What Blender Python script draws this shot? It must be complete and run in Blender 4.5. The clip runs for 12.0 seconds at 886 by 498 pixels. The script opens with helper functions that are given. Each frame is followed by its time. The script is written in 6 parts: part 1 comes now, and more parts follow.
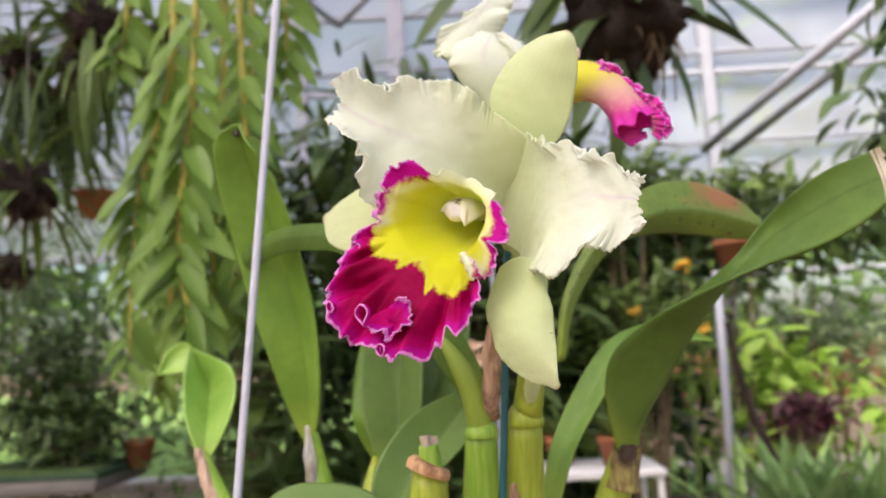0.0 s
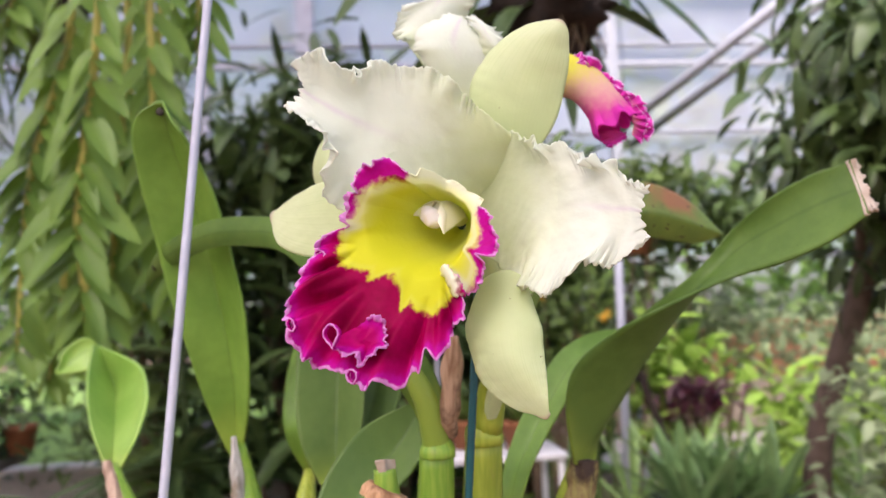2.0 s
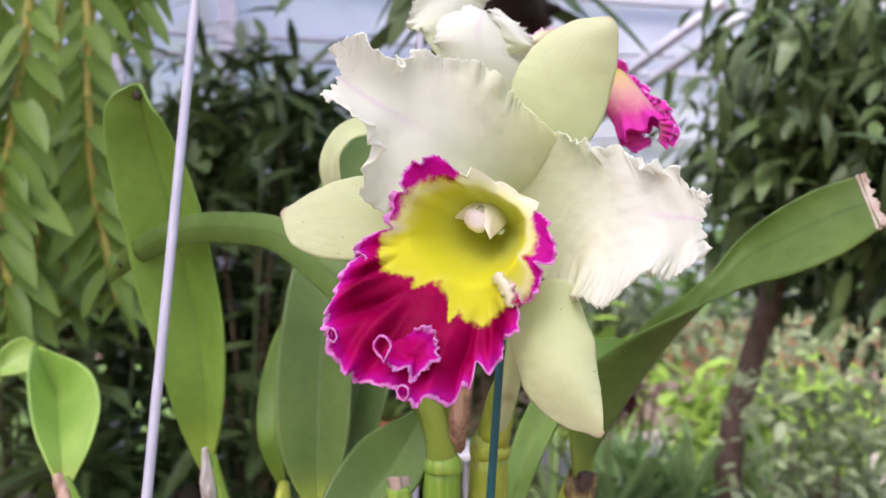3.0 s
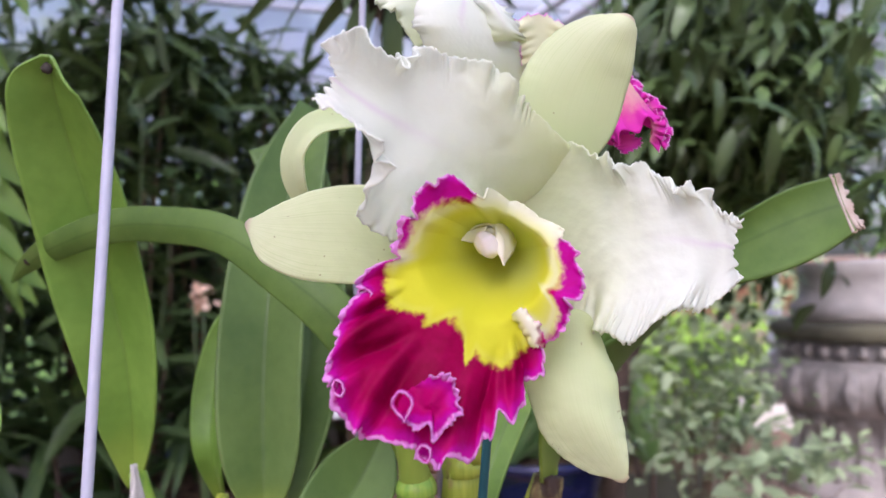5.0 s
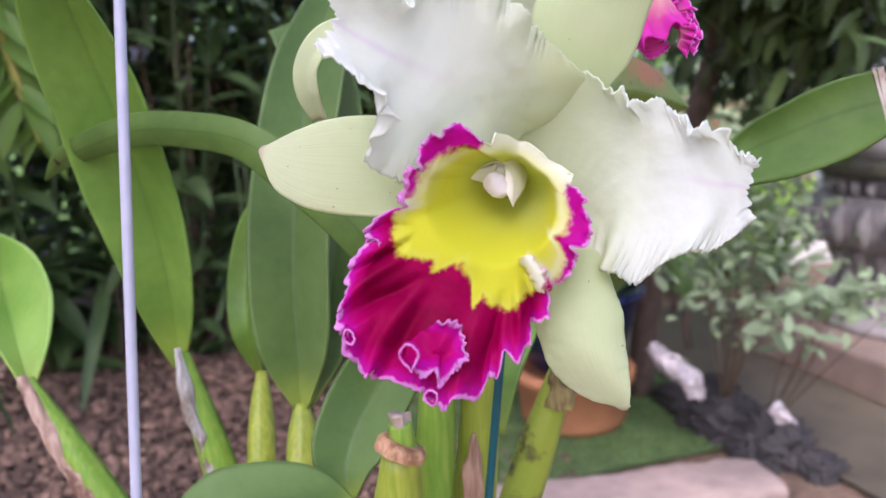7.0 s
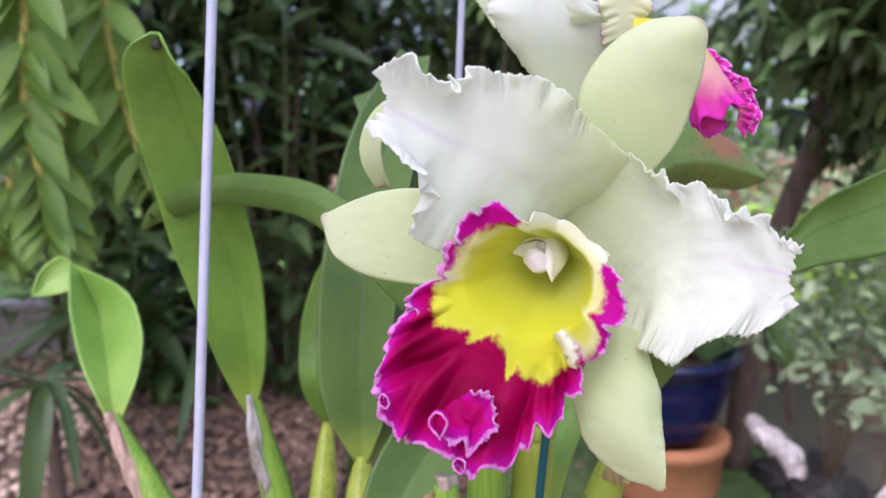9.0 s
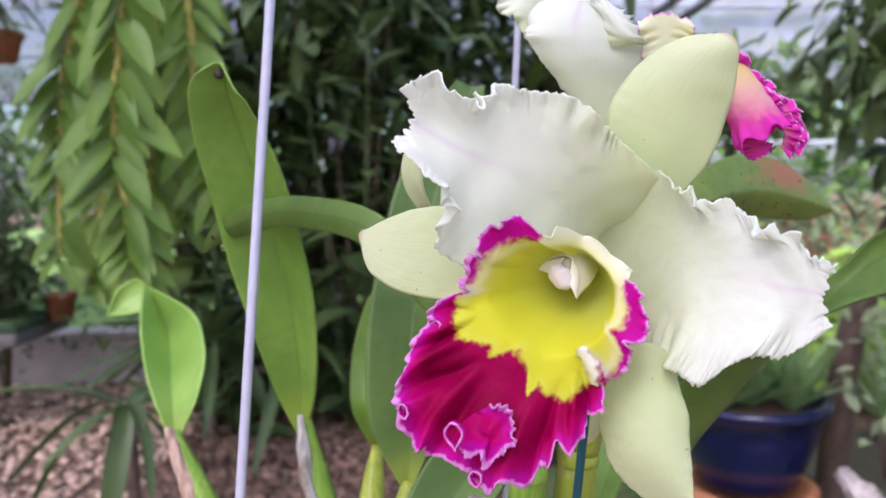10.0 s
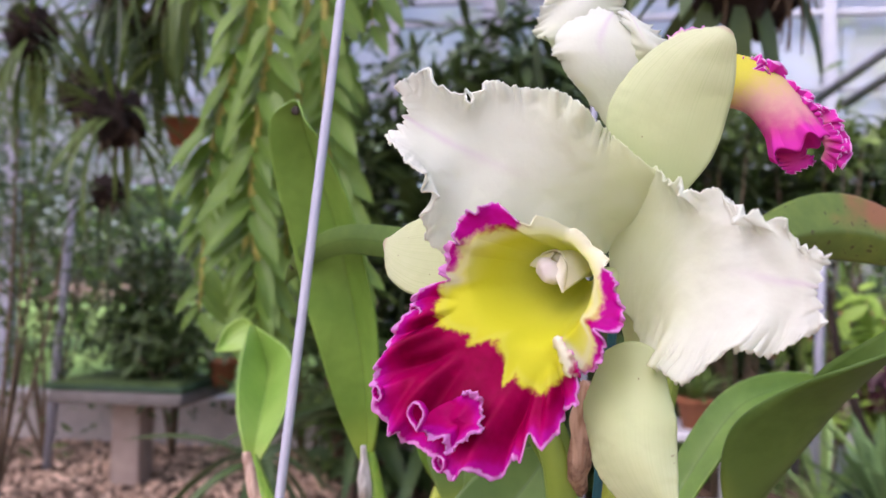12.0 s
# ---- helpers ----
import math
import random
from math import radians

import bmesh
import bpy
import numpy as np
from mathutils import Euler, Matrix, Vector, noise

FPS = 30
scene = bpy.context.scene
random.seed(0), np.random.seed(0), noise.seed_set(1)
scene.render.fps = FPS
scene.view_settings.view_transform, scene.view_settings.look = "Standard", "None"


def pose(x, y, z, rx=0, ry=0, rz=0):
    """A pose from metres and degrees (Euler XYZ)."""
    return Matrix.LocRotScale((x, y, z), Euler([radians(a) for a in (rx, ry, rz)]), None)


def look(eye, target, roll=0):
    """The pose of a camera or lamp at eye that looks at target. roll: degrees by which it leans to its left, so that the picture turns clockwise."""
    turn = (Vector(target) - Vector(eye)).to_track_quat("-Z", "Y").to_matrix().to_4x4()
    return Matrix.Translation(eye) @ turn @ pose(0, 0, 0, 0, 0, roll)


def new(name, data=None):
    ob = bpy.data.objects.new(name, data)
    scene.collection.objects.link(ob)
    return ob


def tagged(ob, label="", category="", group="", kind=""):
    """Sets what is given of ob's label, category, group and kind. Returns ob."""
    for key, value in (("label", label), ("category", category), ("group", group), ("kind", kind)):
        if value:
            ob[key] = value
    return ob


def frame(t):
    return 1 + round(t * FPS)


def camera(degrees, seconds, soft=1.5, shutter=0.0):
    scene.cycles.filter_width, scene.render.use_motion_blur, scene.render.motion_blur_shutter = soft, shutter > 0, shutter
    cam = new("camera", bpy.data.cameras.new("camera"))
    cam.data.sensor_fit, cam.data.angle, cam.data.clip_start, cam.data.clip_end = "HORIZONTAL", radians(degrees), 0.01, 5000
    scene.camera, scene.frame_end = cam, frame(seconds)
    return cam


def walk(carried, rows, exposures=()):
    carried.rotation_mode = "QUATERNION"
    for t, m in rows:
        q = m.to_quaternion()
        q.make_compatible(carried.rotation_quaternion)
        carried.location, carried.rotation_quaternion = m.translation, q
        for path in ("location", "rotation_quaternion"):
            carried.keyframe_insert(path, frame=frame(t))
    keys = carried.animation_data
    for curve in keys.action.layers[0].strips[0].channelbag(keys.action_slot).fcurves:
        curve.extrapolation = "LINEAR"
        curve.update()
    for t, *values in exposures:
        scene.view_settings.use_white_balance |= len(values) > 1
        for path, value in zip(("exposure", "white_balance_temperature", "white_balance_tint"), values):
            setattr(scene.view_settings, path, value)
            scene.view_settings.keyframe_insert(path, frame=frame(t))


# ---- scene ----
cam = camera(59.5, 12.0)
PATH = [
    (0, (0.012, 0.006, 1.152), (-0.038, 1.988, 1.415), -3.0),
    (0.5, (0.016, 0.02, 1.154), (0.018, 2.005, 1.402), -3.2),
    (1, (0.014, 0.034, 1.156), (0.074, 2.021, 1.375), -3.2),
    (1.5, (0.0, 0.039, 1.163), (0.117, 2.022, 1.397), -3.3),
    (2, (-0.016, 0.042, 1.169), (0.183, 2.022, 1.372), -2.5),
    (2.5, (-0.037, 0.051, 1.171), (0.257, 2.019, 1.371), -2.3),
    (3, (-0.059, 0.068, 1.175), (0.352, 2.016, 1.367), -1.7),
    (5, (-0.088, 0.108, 1.204), (0.598, 1.986, 1.256), -2.2),
    (5.5, (-0.09, 0.11, 1.214), (0.6, 1.986, 1.144), -1.6),
    (6, (-0.09, 0.101, 1.225), (0.55, 1.984, 1.013), -1.5),
    (6.5, (-0.09, 0.099, 1.23), (0.514, 1.976, 0.893), -1.8),
    (7, (-0.077, 0.105, 1.238), (0.481, 1.988, 0.863), -2.8),
    (9, (-0.062, 0.092, 1.245), (0.267, 2.051, 1.012), -1.4),
    (9.5, (-0.056, 0.091, 1.243), (0.149, 2.074, 1.082), -1.3),
    (10, (-0.045, 0.086, 1.237), (0.083, 2.078, 1.108), -0.9),
    (10.5, (-0.032, 0.084, 1.23), (-0.002, 2.082, 1.167), -1.0),
    (11, (-0.017, 0.082, 1.222), (-0.088, 2.08, 1.196), 0.1),
    (11.5, (-0.001, 0.083, 1.214), (-0.163, 2.076, 1.247), 0.9),
    (12, (0.009, 0.083, 1.206), (-0.26, 2.063, 1.3), 0.9),
]
EXPOSURES = [(0.0, 1.09, 7050, 9), (3.0, 1.09, 6300, 20), (5.5, 1.00, 5800, 23), (9.0, 1.07, 5700, 19), (12.0, 0.99, 6150, 24)]
walk(cam, [(t, look(eye, target, roll)) for t, eye, target, roll in PATH], EXPOSURES)
cam.data.dof.use_dof, cam.data.dof.focus_distance, cam.data.dof.aperture_fstop = True, 0.272, 13.0

# ---- light: an overcast sky over a film greenhouse ----
sky_world = bpy.data.worlds.new("sky")
scene.world = sky_world
sky_world.use_nodes = True
wn = sky_world.node_tree
sky = wn.nodes.new("ShaderNodeTexSky")
sky.sky_type, sky.sun_disc = "NISHITA", False
sky.sun_elevation, sky.sun_rotation = radians(50), radians(208)
sky.air_density, sky.dust_density, sky.ozone_density = 1.0, 4.0, 1.0
wn.links.new(sky.outputs[0], wn.nodes["Background"].inputs[0])
wn.nodes["Background"].inputs[1].default_value = 0.15
sun_data = bpy.data.lights.new("sun", "SUN")
sun_data.energy, sun_data.angle, sun_data.color = 2.6, radians(25), (1.0, 0.97, 0.93)
sun = new("sun", sun_data)
SUN_EL, SUN_ROT = radians(50), radians(208)
sun.matrix_world = look((0, 0, 6), (-math.sin(SUN_ROT) * math.cos(SUN_EL), -math.cos(SUN_ROT) * math.cos(SUN_EL), 6 - math.sin(SUN_EL)))

# ---- materials ----


def material(name, base, second=None, scale=40.0, rough=0.5, bump=0.0, bump_scale=None, fine=None, metal=0.0, through_light=0.0, sheen=0.0, vary=0.0, coat=0.0, specular=0.4):
    """A surface of two colours mixed by noise at two scales, with fine relief; through_light lets some light pass, as a leaf does."""
    m = bpy.data.materials.new(name)
    m.use_nodes = True
    t = m.node_tree
    b = t.nodes["Principled BSDF"]
    second = second or tuple(c * 0.7 for c in base)
    geo = t.nodes.new("ShaderNodeNewGeometry")
    n1 = t.nodes.new("ShaderNodeTexNoise")
    n1.inputs["Scale"].default_value, n1.inputs["Detail"].default_value = scale, 6
    n2 = t.nodes.new("ShaderNodeTexNoise")
    n2.inputs["Scale"].default_value, n2.inputs["Detail"].default_value = scale * 0.17, 3
    for n in (n1, n2):
        t.links.new(geo.outputs["Position"], n.inputs["Vector"])
    add = t.nodes.new("ShaderNodeMath")
    add.operation = "ADD"
    t.links.new(n1.outputs[0], add.inputs[0])
    t.links.new(n2.outputs[0], add.inputs[1])
    ramp = t.nodes.new("ShaderNodeMapRange")
    ramp.inputs["From Min"].default_value, ramp.inputs["From Max"].default_value = 0.7, 1.3
    t.links.new(add.outputs[0], ramp.inputs["Value"])
    mix = t.nodes.new("ShaderNodeMix")
    mix.data_type = "RGBA"
    mix.inputs["A"].default_value, mix.inputs["B"].default_value = (*base, 1), (*second, 1)
    t.links.new(ramp.outputs[0], mix.inputs["Factor"])
    colour = mix.outputs["Result"]
    if vary:
        hsv = t.nodes.new("ShaderNodeHueSaturation")
        island = t.nodes.new("ShaderNodeMapRange")
        island.inputs["To Min"].default_value, island.inputs["To Max"].default_value = 1 - vary, 1 + vary
        t.links.new(geo.outputs["Random Per Island"], island.inputs["Value"])
        t.links.new(island.outputs[0], hsv.inputs["Value"])
        t.links.new(colour, hsv.inputs["Color"])
        colour = hsv.outputs[0]
    t.links.new(colour, b.inputs["Base Color"])
    b.inputs["Roughness"].default_value, b.inputs["Metallic"].default_value = rough, metal
    b.inputs["Coat Weight"].default_value = coat
    b.inputs["Specular IOR Level"].default_value = specular
    if bump:
        nb = t.nodes.new("ShaderNodeTexNoise")
        nb.inputs["Scale"].default_value, nb.inputs["Detail"].default_value = bump_scale or scale * 3, 5
        t.links.new(geo.outputs["Position"], nb.inputs["Vector"])
        bp = t.nodes.new("ShaderNodeBump")
        bp.inputs["Strength"].default_value, bp.inputs["Distance"].default_value = bump, 0.01 if scale < 60 else 0.001
        t.links.new(nb.outputs[0], bp.inputs["Height"])
        t.links.new(bp.outputs[0], b.inputs["Normal"])
    if through_light:
        tr = t.nodes.new("ShaderNodeBsdfTranslucent")
        t.links.new(colour, tr.inputs[0])
        mx = t.nodes.new("ShaderNodeMixShader")
        mx.inputs[0].default_value = through_light
        t.links.new(b.outputs[0], mx.inputs[1])
        t.links.new(tr.outputs[0], mx.inputs[2])
        t.links.new(mx.outputs[0], t.nodes["Material Output"].inputs[0])
    return m


def node(t, kind, **values):
    n = t.nodes.new(kind)
    for key, value in values.items():
        n.inputs[key.replace("_", " ")].default_value = value
    return n


def blend(t, factor, a, b):
    """Mix two colours (sockets or triples) by a socket or number."""
    m = t.nodes.new("ShaderNodeMix")
    m.data_type = "RGBA"
    for socket, value in (("Factor", factor), ("A", a), ("B", b)):
        if isinstance(value, bpy.types.NodeSocket):
            t.links.new(value, m.inputs[socket])
        else:
            m.inputs[socket].default_value = (*value, 1) if isinstance(value, tuple) else value
    return m.outputs["Result"]


def spread(t, value, low, high, to_low=0.0, to_high=1.0):
    n = t.nodes.new("ShaderNodeMapRange")
    n.interpolation_type = "SMOOTHSTEP"
    for key, v in (("From Min", low), ("From Max", high), ("To Min", to_low), ("To Max", to_high)):
        n.inputs[key].default_value = v
    t.links.new(value, n.inputs["Value"])
    return n.outputs[0]


def held(t, name):
    n = t.nodes.new("ShaderNodeAttribute")
    n.attribute_name = name
    return n.outputs["Fac"]


def noise_of(t, scale, detail=4.0, stretch=None):
    geo = t.nodes.new("ShaderNodeNewGeometry")
    n = node(t, "ShaderNodeTexNoise", Scale=scale, Detail=detail)
    where = geo.outputs["Position"]
    if stretch:
        k = t.nodes.new("ShaderNodeVectorMath")
        k.operation = "MULTIPLY"
        t.links.new(where, k.inputs[0])
        k.inputs[1].default_value = stretch
        where = k.outputs[0]
    t.links.new(where, n.inputs["Vector"])
    return n.outputs[0]


def sums(t, a, b, gain=1.0):
    n = t.nodes.new("ShaderNodeMath")
    n.operation = "MULTIPLY_ADD"
    t.links.new(b, n.inputs[0])
    n.inputs[1].default_value = gain
    if isinstance(a, bpy.types.NodeSocket):
        t.links.new(a, n.inputs[2])
    else:
        n.inputs[2].default_value = a
    return n.outputs[0]


def living(name, build, rough=0.45, pass_light=0.25, bump=0.15, bump_scale=900.0, bump_more=None, specular=0.4, distance=0.0006):
    """A petal or leaf: colour from build(tree), fine relief, some light passing through."""
    m = bpy.data.materials.new(name)
    m.use_nodes = True
    t = m.node_tree
    b = t.nodes["Principled BSDF"]
    colour = build(t)
    t.links.new(colour, b.inputs["Base Color"])
    b.inputs["Roughness"].default_value = rough
    b.inputs["Specular IOR Level"].default_value = specular
    bp = node(t, "ShaderNodeBump", Strength=bump, Distance=distance)
    height = noise_of(t, bump_scale)
    if bump_more:
        height = bump_more(t, height)
    t.links.new(height, bp.inputs["Height"])
    t.links.new(bp.outputs[0], b.inputs["Normal"])
    tr = t.nodes.new("ShaderNodeBsdfTranslucent")
    t.links.new(colour, tr.inputs[0])
    mx = t.nodes.new("ShaderNodeMixShader")
    mx.inputs[0].default_value = pass_light
    t.links.new(b.outputs[0], mx.inputs[1])
    t.links.new(tr.outputs[0], mx.inputs[2])
    t.links.new(mx.outputs[0], t.nodes["Material Output"].inputs[0])
    return m


def petal_colour(t):
    n = noise_of(t, 60)
    along, across = held(t, "along"), held(t, "across")
    c = blend(t, spread(t, sums(t, along, n, 0.3), 0.12, 0.72), (0.76, 0.81, 0.55), (0.87, 0.90, 0.80))
    vein = spread(t, sums(t, across, noise_of(t, 140), 0.1), 0.17, 0.02)
    far = spread(t, along, 0.35, 0.85)
    both = t.nodes.new("ShaderNodeMath")
    both.operation = "MULTIPLY"
    t.links.new(vein, both.inputs[0])
    t.links.new(far, both.inputs[1])
    c = blend(t, both.outputs[0], c, (0.83, 0.775, 0.785))
    tip = spread(t, sums(t, along, noise_of(t, 90), 0.3), 0.98, 1.25)
    c = blend(t, sums(t, 0.0, tip, 0.18), c, (0.85, 0.79, 0.81))
    stain = spread(t, noise_of(t, 75, 3), 0.70, 0.80)
    return blend(t, sums(t, 0.0, stain, 0.22), c, (0.72, 0.66, 0.48))


def ribs(t, height):
    """Fine veins that run along a petal."""
    w = t.nodes.new("ShaderNodeMath")
    w.operation = "SINE"
    k = t.nodes.new("ShaderNodeMath")
    k.operation = "MULTIPLY"
    t.links.new(sums(t, held(t, "signed"), noise_of(t, 70), 0.15), k.inputs[0])
    k.inputs[1].default_value = 70.0
    t.links.new(k.outputs[0], w.inputs[0])
    return sums(t, height, w.outputs[0], 0.02)


def veins(t, height):
    """Petal veins that fan out from the midrib."""
    w = t.nodes.new("ShaderNodeMath")
    w.operation = "SINE"
    k = t.nodes.new("ShaderNodeMath")
    k.operation = "MULTIPLY"
    t.links.new(sums(t, sums(t, held(t, "across"), held(t, "along"), -0.9), noise_of(t, 90), 0.12), k.inputs[0])
    k.inputs[1].default_value = 60.0
    t.links.new(k.outputs[0], w.inputs[0])
    return sums(t, height, w.outputs[0], 0.008)


def sepal_colour(t):
    n = noise_of(t, 90)
    along = held(t, "along")
    c = blend(t, sums(t, 0.0, n, 1.0), (0.715, 0.775, 0.47), (0.77, 0.81, 0.565))
    lines = node(t, "ShaderNodeTexNoise", Scale=30.0, Detail=5.0)
    lines.noise_dimensions = "1D"
    t.links.new(sums(t, held(t, "signed"), noise_of(t, 40), 0.12), lines.inputs["W"])
    c = blend(t, spread(t, lines.outputs[0], 0.42, 0.72, 0.0, 0.55), c, (0.56, 0.66, 0.31))
    c = blend(t, spread(t, along, 0.1, 0.9), (0.66, 0.74, 0.41), c)
    c = blend(t, spread(t, noise_of(t, 640, 1), 0.78, 0.80, 0.0, 0.7), c, (0.30, 0.24, 0.10))
    tip = spread(t, sums(t, along, noise_of(t, 120), 0.06), 0.975, 1.03)
    return blend(t, tip, c, (0.64, 0.56, 0.40))


def lip_colour(t):
    deep, mag, rim, pale = held(t, "deep"), held(t, "magenta"), held(t, "rim"), held(t, "pale")
    n = spread(t, noise_of(t, 330, 5), 0.32, 0.68)
    c = blend(t, spread(t, deep, 0.18, 0.72), (0.73, 0.73, 0.035), (0.66, 0.70, 0.15))
    c = blend(t, spread(t, pale, 0.05, 0.95), c, (0.86, 0.87, 0.69))
    streak = spread(t, sums(t, noise_of(t, 55, 3), noise_of(t, 400, 2), 0.3), 0.4, 0.85)
    red = blend(t, streak, (0.27, 0.0, 0.044), (0.43, 0.0, 0.085))
    edge = sums(t, rim, n, 0.10)
    red = blend(t, spread(t, edge, 0.02, 0.55), red, (0.52, 0.001, 0.15))
    red = blend(t, spread(t, edge, 0.5, 0.86), red, (0.60, 0.008, 0.36))
    c = blend(t, spread(t, sums(t, sums(t, mag, n, 0.5), noise_of(t, 900, 3), 0.2), 0.45, 1.25), c, red)
    c = blend(t, spread(t, edge, 0.89, 0.985), c, (0.80, 0.36, 0.74))
    return c


def leaf_colour(light, dark):
    def build(t):
        n = spread(t, sums(t, noise_of(t, 18, 5), noise_of(t, 140, 3), 0.25), 0.42, 0.82)
        c = blend(t, n, dark, light)
        rib = spread(t, held(t, "across"), 0.10, 0.0)
        c = blend(t, sums(t, 0.0, rib, 0.35), c, tuple(v * 0.6 for v in dark))
        c = blend(t, spread(t, sums(t, held(t, "along"), noise_of(t, 60), 0.06), 0.20, 0.04, 0.0, 0.6), c, (0.33, 0.42, 0.06))
        fleck = spread(t, noise_of(t, 500, 2), 0.70, 0.78)
        c = blend(t, sums(t, 0.0, fleck, 0.25), c, tuple(v * 0.5 for v in dark))
        return c
    return build


def red_leaf_colour(t):
    c = leaf_colour((0.19, 0.27, 0.045), (0.11, 0.18, 0.03))(t)
    place = sums(t, held(t, "along"), noise_of(t, 70), 0.22)
    spot, off = spread(t, place, 0.74, 0.86), spread(t, place, 1.0, 0.90)
    upper = spread(t, sums(t, held(t, "signed"), noise_of(t, 50), 0.7), 0.35, 0.85)
    both = t.nodes.new("ShaderNodeMath")
    both.operation = "MULTIPLY"
    t.links.new(spot, both.inputs[0])
    t.links.new(off, both.inputs[1])
    whole = t.nodes.new("ShaderNodeMath")
    whole.operation = "MULTIPLY"
    t.links.new(both.outputs[0], whole.inputs[0])
    t.links.new(upper, whole.inputs[1])
    c = blend(t, sums(t, 0.0, whole.outputs[0], 0.75), c, (0.36, 0.11, 0.06))
    black = spread(t, noise_of(t, 230, 2), 0.66, 0.70)
    return blend(t, sums(t, 0.0, black, 0.8), c, (0.06, 0.03, 0.02))


PETAL = living("petal_white", petal_colour, rough=0.5, pass_light=0.5, bump=0.6, bump_scale=100, bump_more=veins, distance=0.0019)
SEPAL = living("sepal_pale_green", sepal_colour, rough=0.5, pass_light=0.42, bump=0.55, bump_more=ribs, bump_scale=160)
LIP = living("lip_magenta_yellow", lip_colour, rough=0.5, pass_light=0.44, bump=0.3, bump_scale=500, specular=0.08)
def soft_lip_colour(t):
    mag, rim = held(t, "magenta"), held(t, "rim")
    n = spread(t, noise_of(t, 330, 5), 0.32, 0.68)
    c = blend(t, spread(t, sums(t, mag, n, 0.2), -1.3, 0.1), (0.74, 0.70, 0.08), (0.80, 0.52, 0.42))
    c = blend(t, spread(t, sums(t, mag, n, 0.2), -0.3, 1.3), c, (0.72, 0.06, 0.36))
    edge = sums(t, rim, n, 0.10)
    c = blend(t, spread(t, edge, 0.25, 0.75), c, (0.76, 0.045, 0.48))
    return blend(t, spread(t, edge, 0.90, 0.985), c, (0.86, 0.46, 0.80))


LIP_SOFT = living("rear_lip_pink", soft_lip_colour, rough=0.5, pass_light=0.36, bump=0.3, bump_scale=500, specular=0.15)
LEAF = living("orchid_leaf", leaf_colour((0.21, 0.365, 0.060), (0.135, 0.26, 0.036)), rough=0.38, pass_light=0.15, bump=0.22, bump_more=ribs, bump_scale=220)
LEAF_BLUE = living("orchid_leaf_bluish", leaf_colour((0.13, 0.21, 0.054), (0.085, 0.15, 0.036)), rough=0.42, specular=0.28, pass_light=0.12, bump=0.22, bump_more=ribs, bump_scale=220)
# Darker copy of LEAF: shade on downturned leaf sides is put into its colour.
LEAF_SHADED = living("orchid_leaf_shaded", leaf_colour((0.135, 0.230, 0.046), (0.084, 0.158, 0.028)), rough=0.42, specular=0.26, pass_light=0.26, bump=0.22, bump_more=ribs, bump_scale=220)
LEAF_YOUNG = living("young_leaf", leaf_colour((0.34, 0.53, 0.11), (0.24, 0.43, 0.07)), rough=0.36, pass_light=0.2, bump=0.22, bump_more=ribs, bump_scale=220)
LEAF_RED = living("red_spotted_leaf", red_leaf_colour, rough=0.4, pass_light=0.15)
def streaked(light, dark, stain, amount=0.62, fine=420):
    """Colour of a cane or sheath: streaks along its length, pale veins and brown stains."""
    def build(t):
        c = blend(t, spread(t, noise_of(t, fine, 4, (1, 1, 0.08)), 0.3, 0.7), dark, light)
        c = blend(t, sums(t, 0.0, spread(t, noise_of(t, 30, 3), 0.35, 0.7), 0.5), c, tuple(v * 0.75 for v in dark))
        return blend(t, spread(t, sums(t, noise_of(t, 55, 4, (1, 1, 0.4)), noise_of(t, 400, 3), 0.15), amount, amount + 0.14), c, stain)
    return build


BULB = living("pseudobulb_yellow_green", streaked((0.42, 0.47, 0.06), (0.26, 0.34, 0.032), (0.28, 0.20, 0.09), 0.70), rough=0.38, pass_light=0.06, bump=0.3, bump_scale=300)
BULB_STAINED = living("pseudobulb_stained", lambda t: blend(t, spread(t, sums(t, noise_of(t, 30, 4), noise_of(t, 300, 3), 0.12), 0.56, 0.70), blend(t, noise_of(t, 40), (0.24, 0.33, 0.03), (0.36, 0.42, 0.05)), (0.06, 0.045, 0.02)), rough=0.4, pass_light=0.05)
BULB_GREEN = living("pseudobulb_green", streaked((0.30, 0.44, 0.06), (0.18, 0.35, 0.035), (0.32, 0.30, 0.12), 0.74), rough=0.34, pass_light=0.06, bump=0.3, bump_scale=300)
PAPER = material("papery_sheath", (0.52, 0.46, 0.38), (0.30, 0.20, 0.14), 90, 0.8, 0.5, 500)
PAPER_WHITE = living("white_sheath", streaked((0.62, 0.60, 0.56), (0.36, 0.34, 0.30), (0.20, 0.16, 0.11), 0.60), rough=0.75, pass_light=0.1, bump=0.6, bump_scale=500)
BROWN_SHEATH = living("brown_spotted_sheath", streaked((0.50, 0.33, 0.22), (0.30, 0.17, 0.10), (0.12, 0.06, 0.035), 0.60), rough=0.8, pass_light=0.08, bump=0.6, bump_scale=500)
BROWN_SHEATH_DARK = living("dark_withered_sheath", streaked((0.36, 0.33, 0.10), (0.20, 0.13, 0.06), (0.05, 0.03, 0.02), 0.52), rough=0.8, pass_light=0.05, bump=0.6, bump_scale=500)
ORANGE_SHEATH = living("orange_dry_ring", streaked((0.60, 0.36, 0.20), (0.44, 0.24, 0.12), (0.22, 0.11, 0.05), 0.60, 700), rough=0.75, pass_light=0.06, bump=0.7, bump_scale=700)
PINK_SHEATH = living("pinkish_sheath", streaked((0.60, 0.44, 0.34), (0.36, 0.23, 0.16), (0.17, 0.09, 0.06), 0.60, 300), rough=0.8, pass_light=0.08, bump=0.6, bump_scale=500)
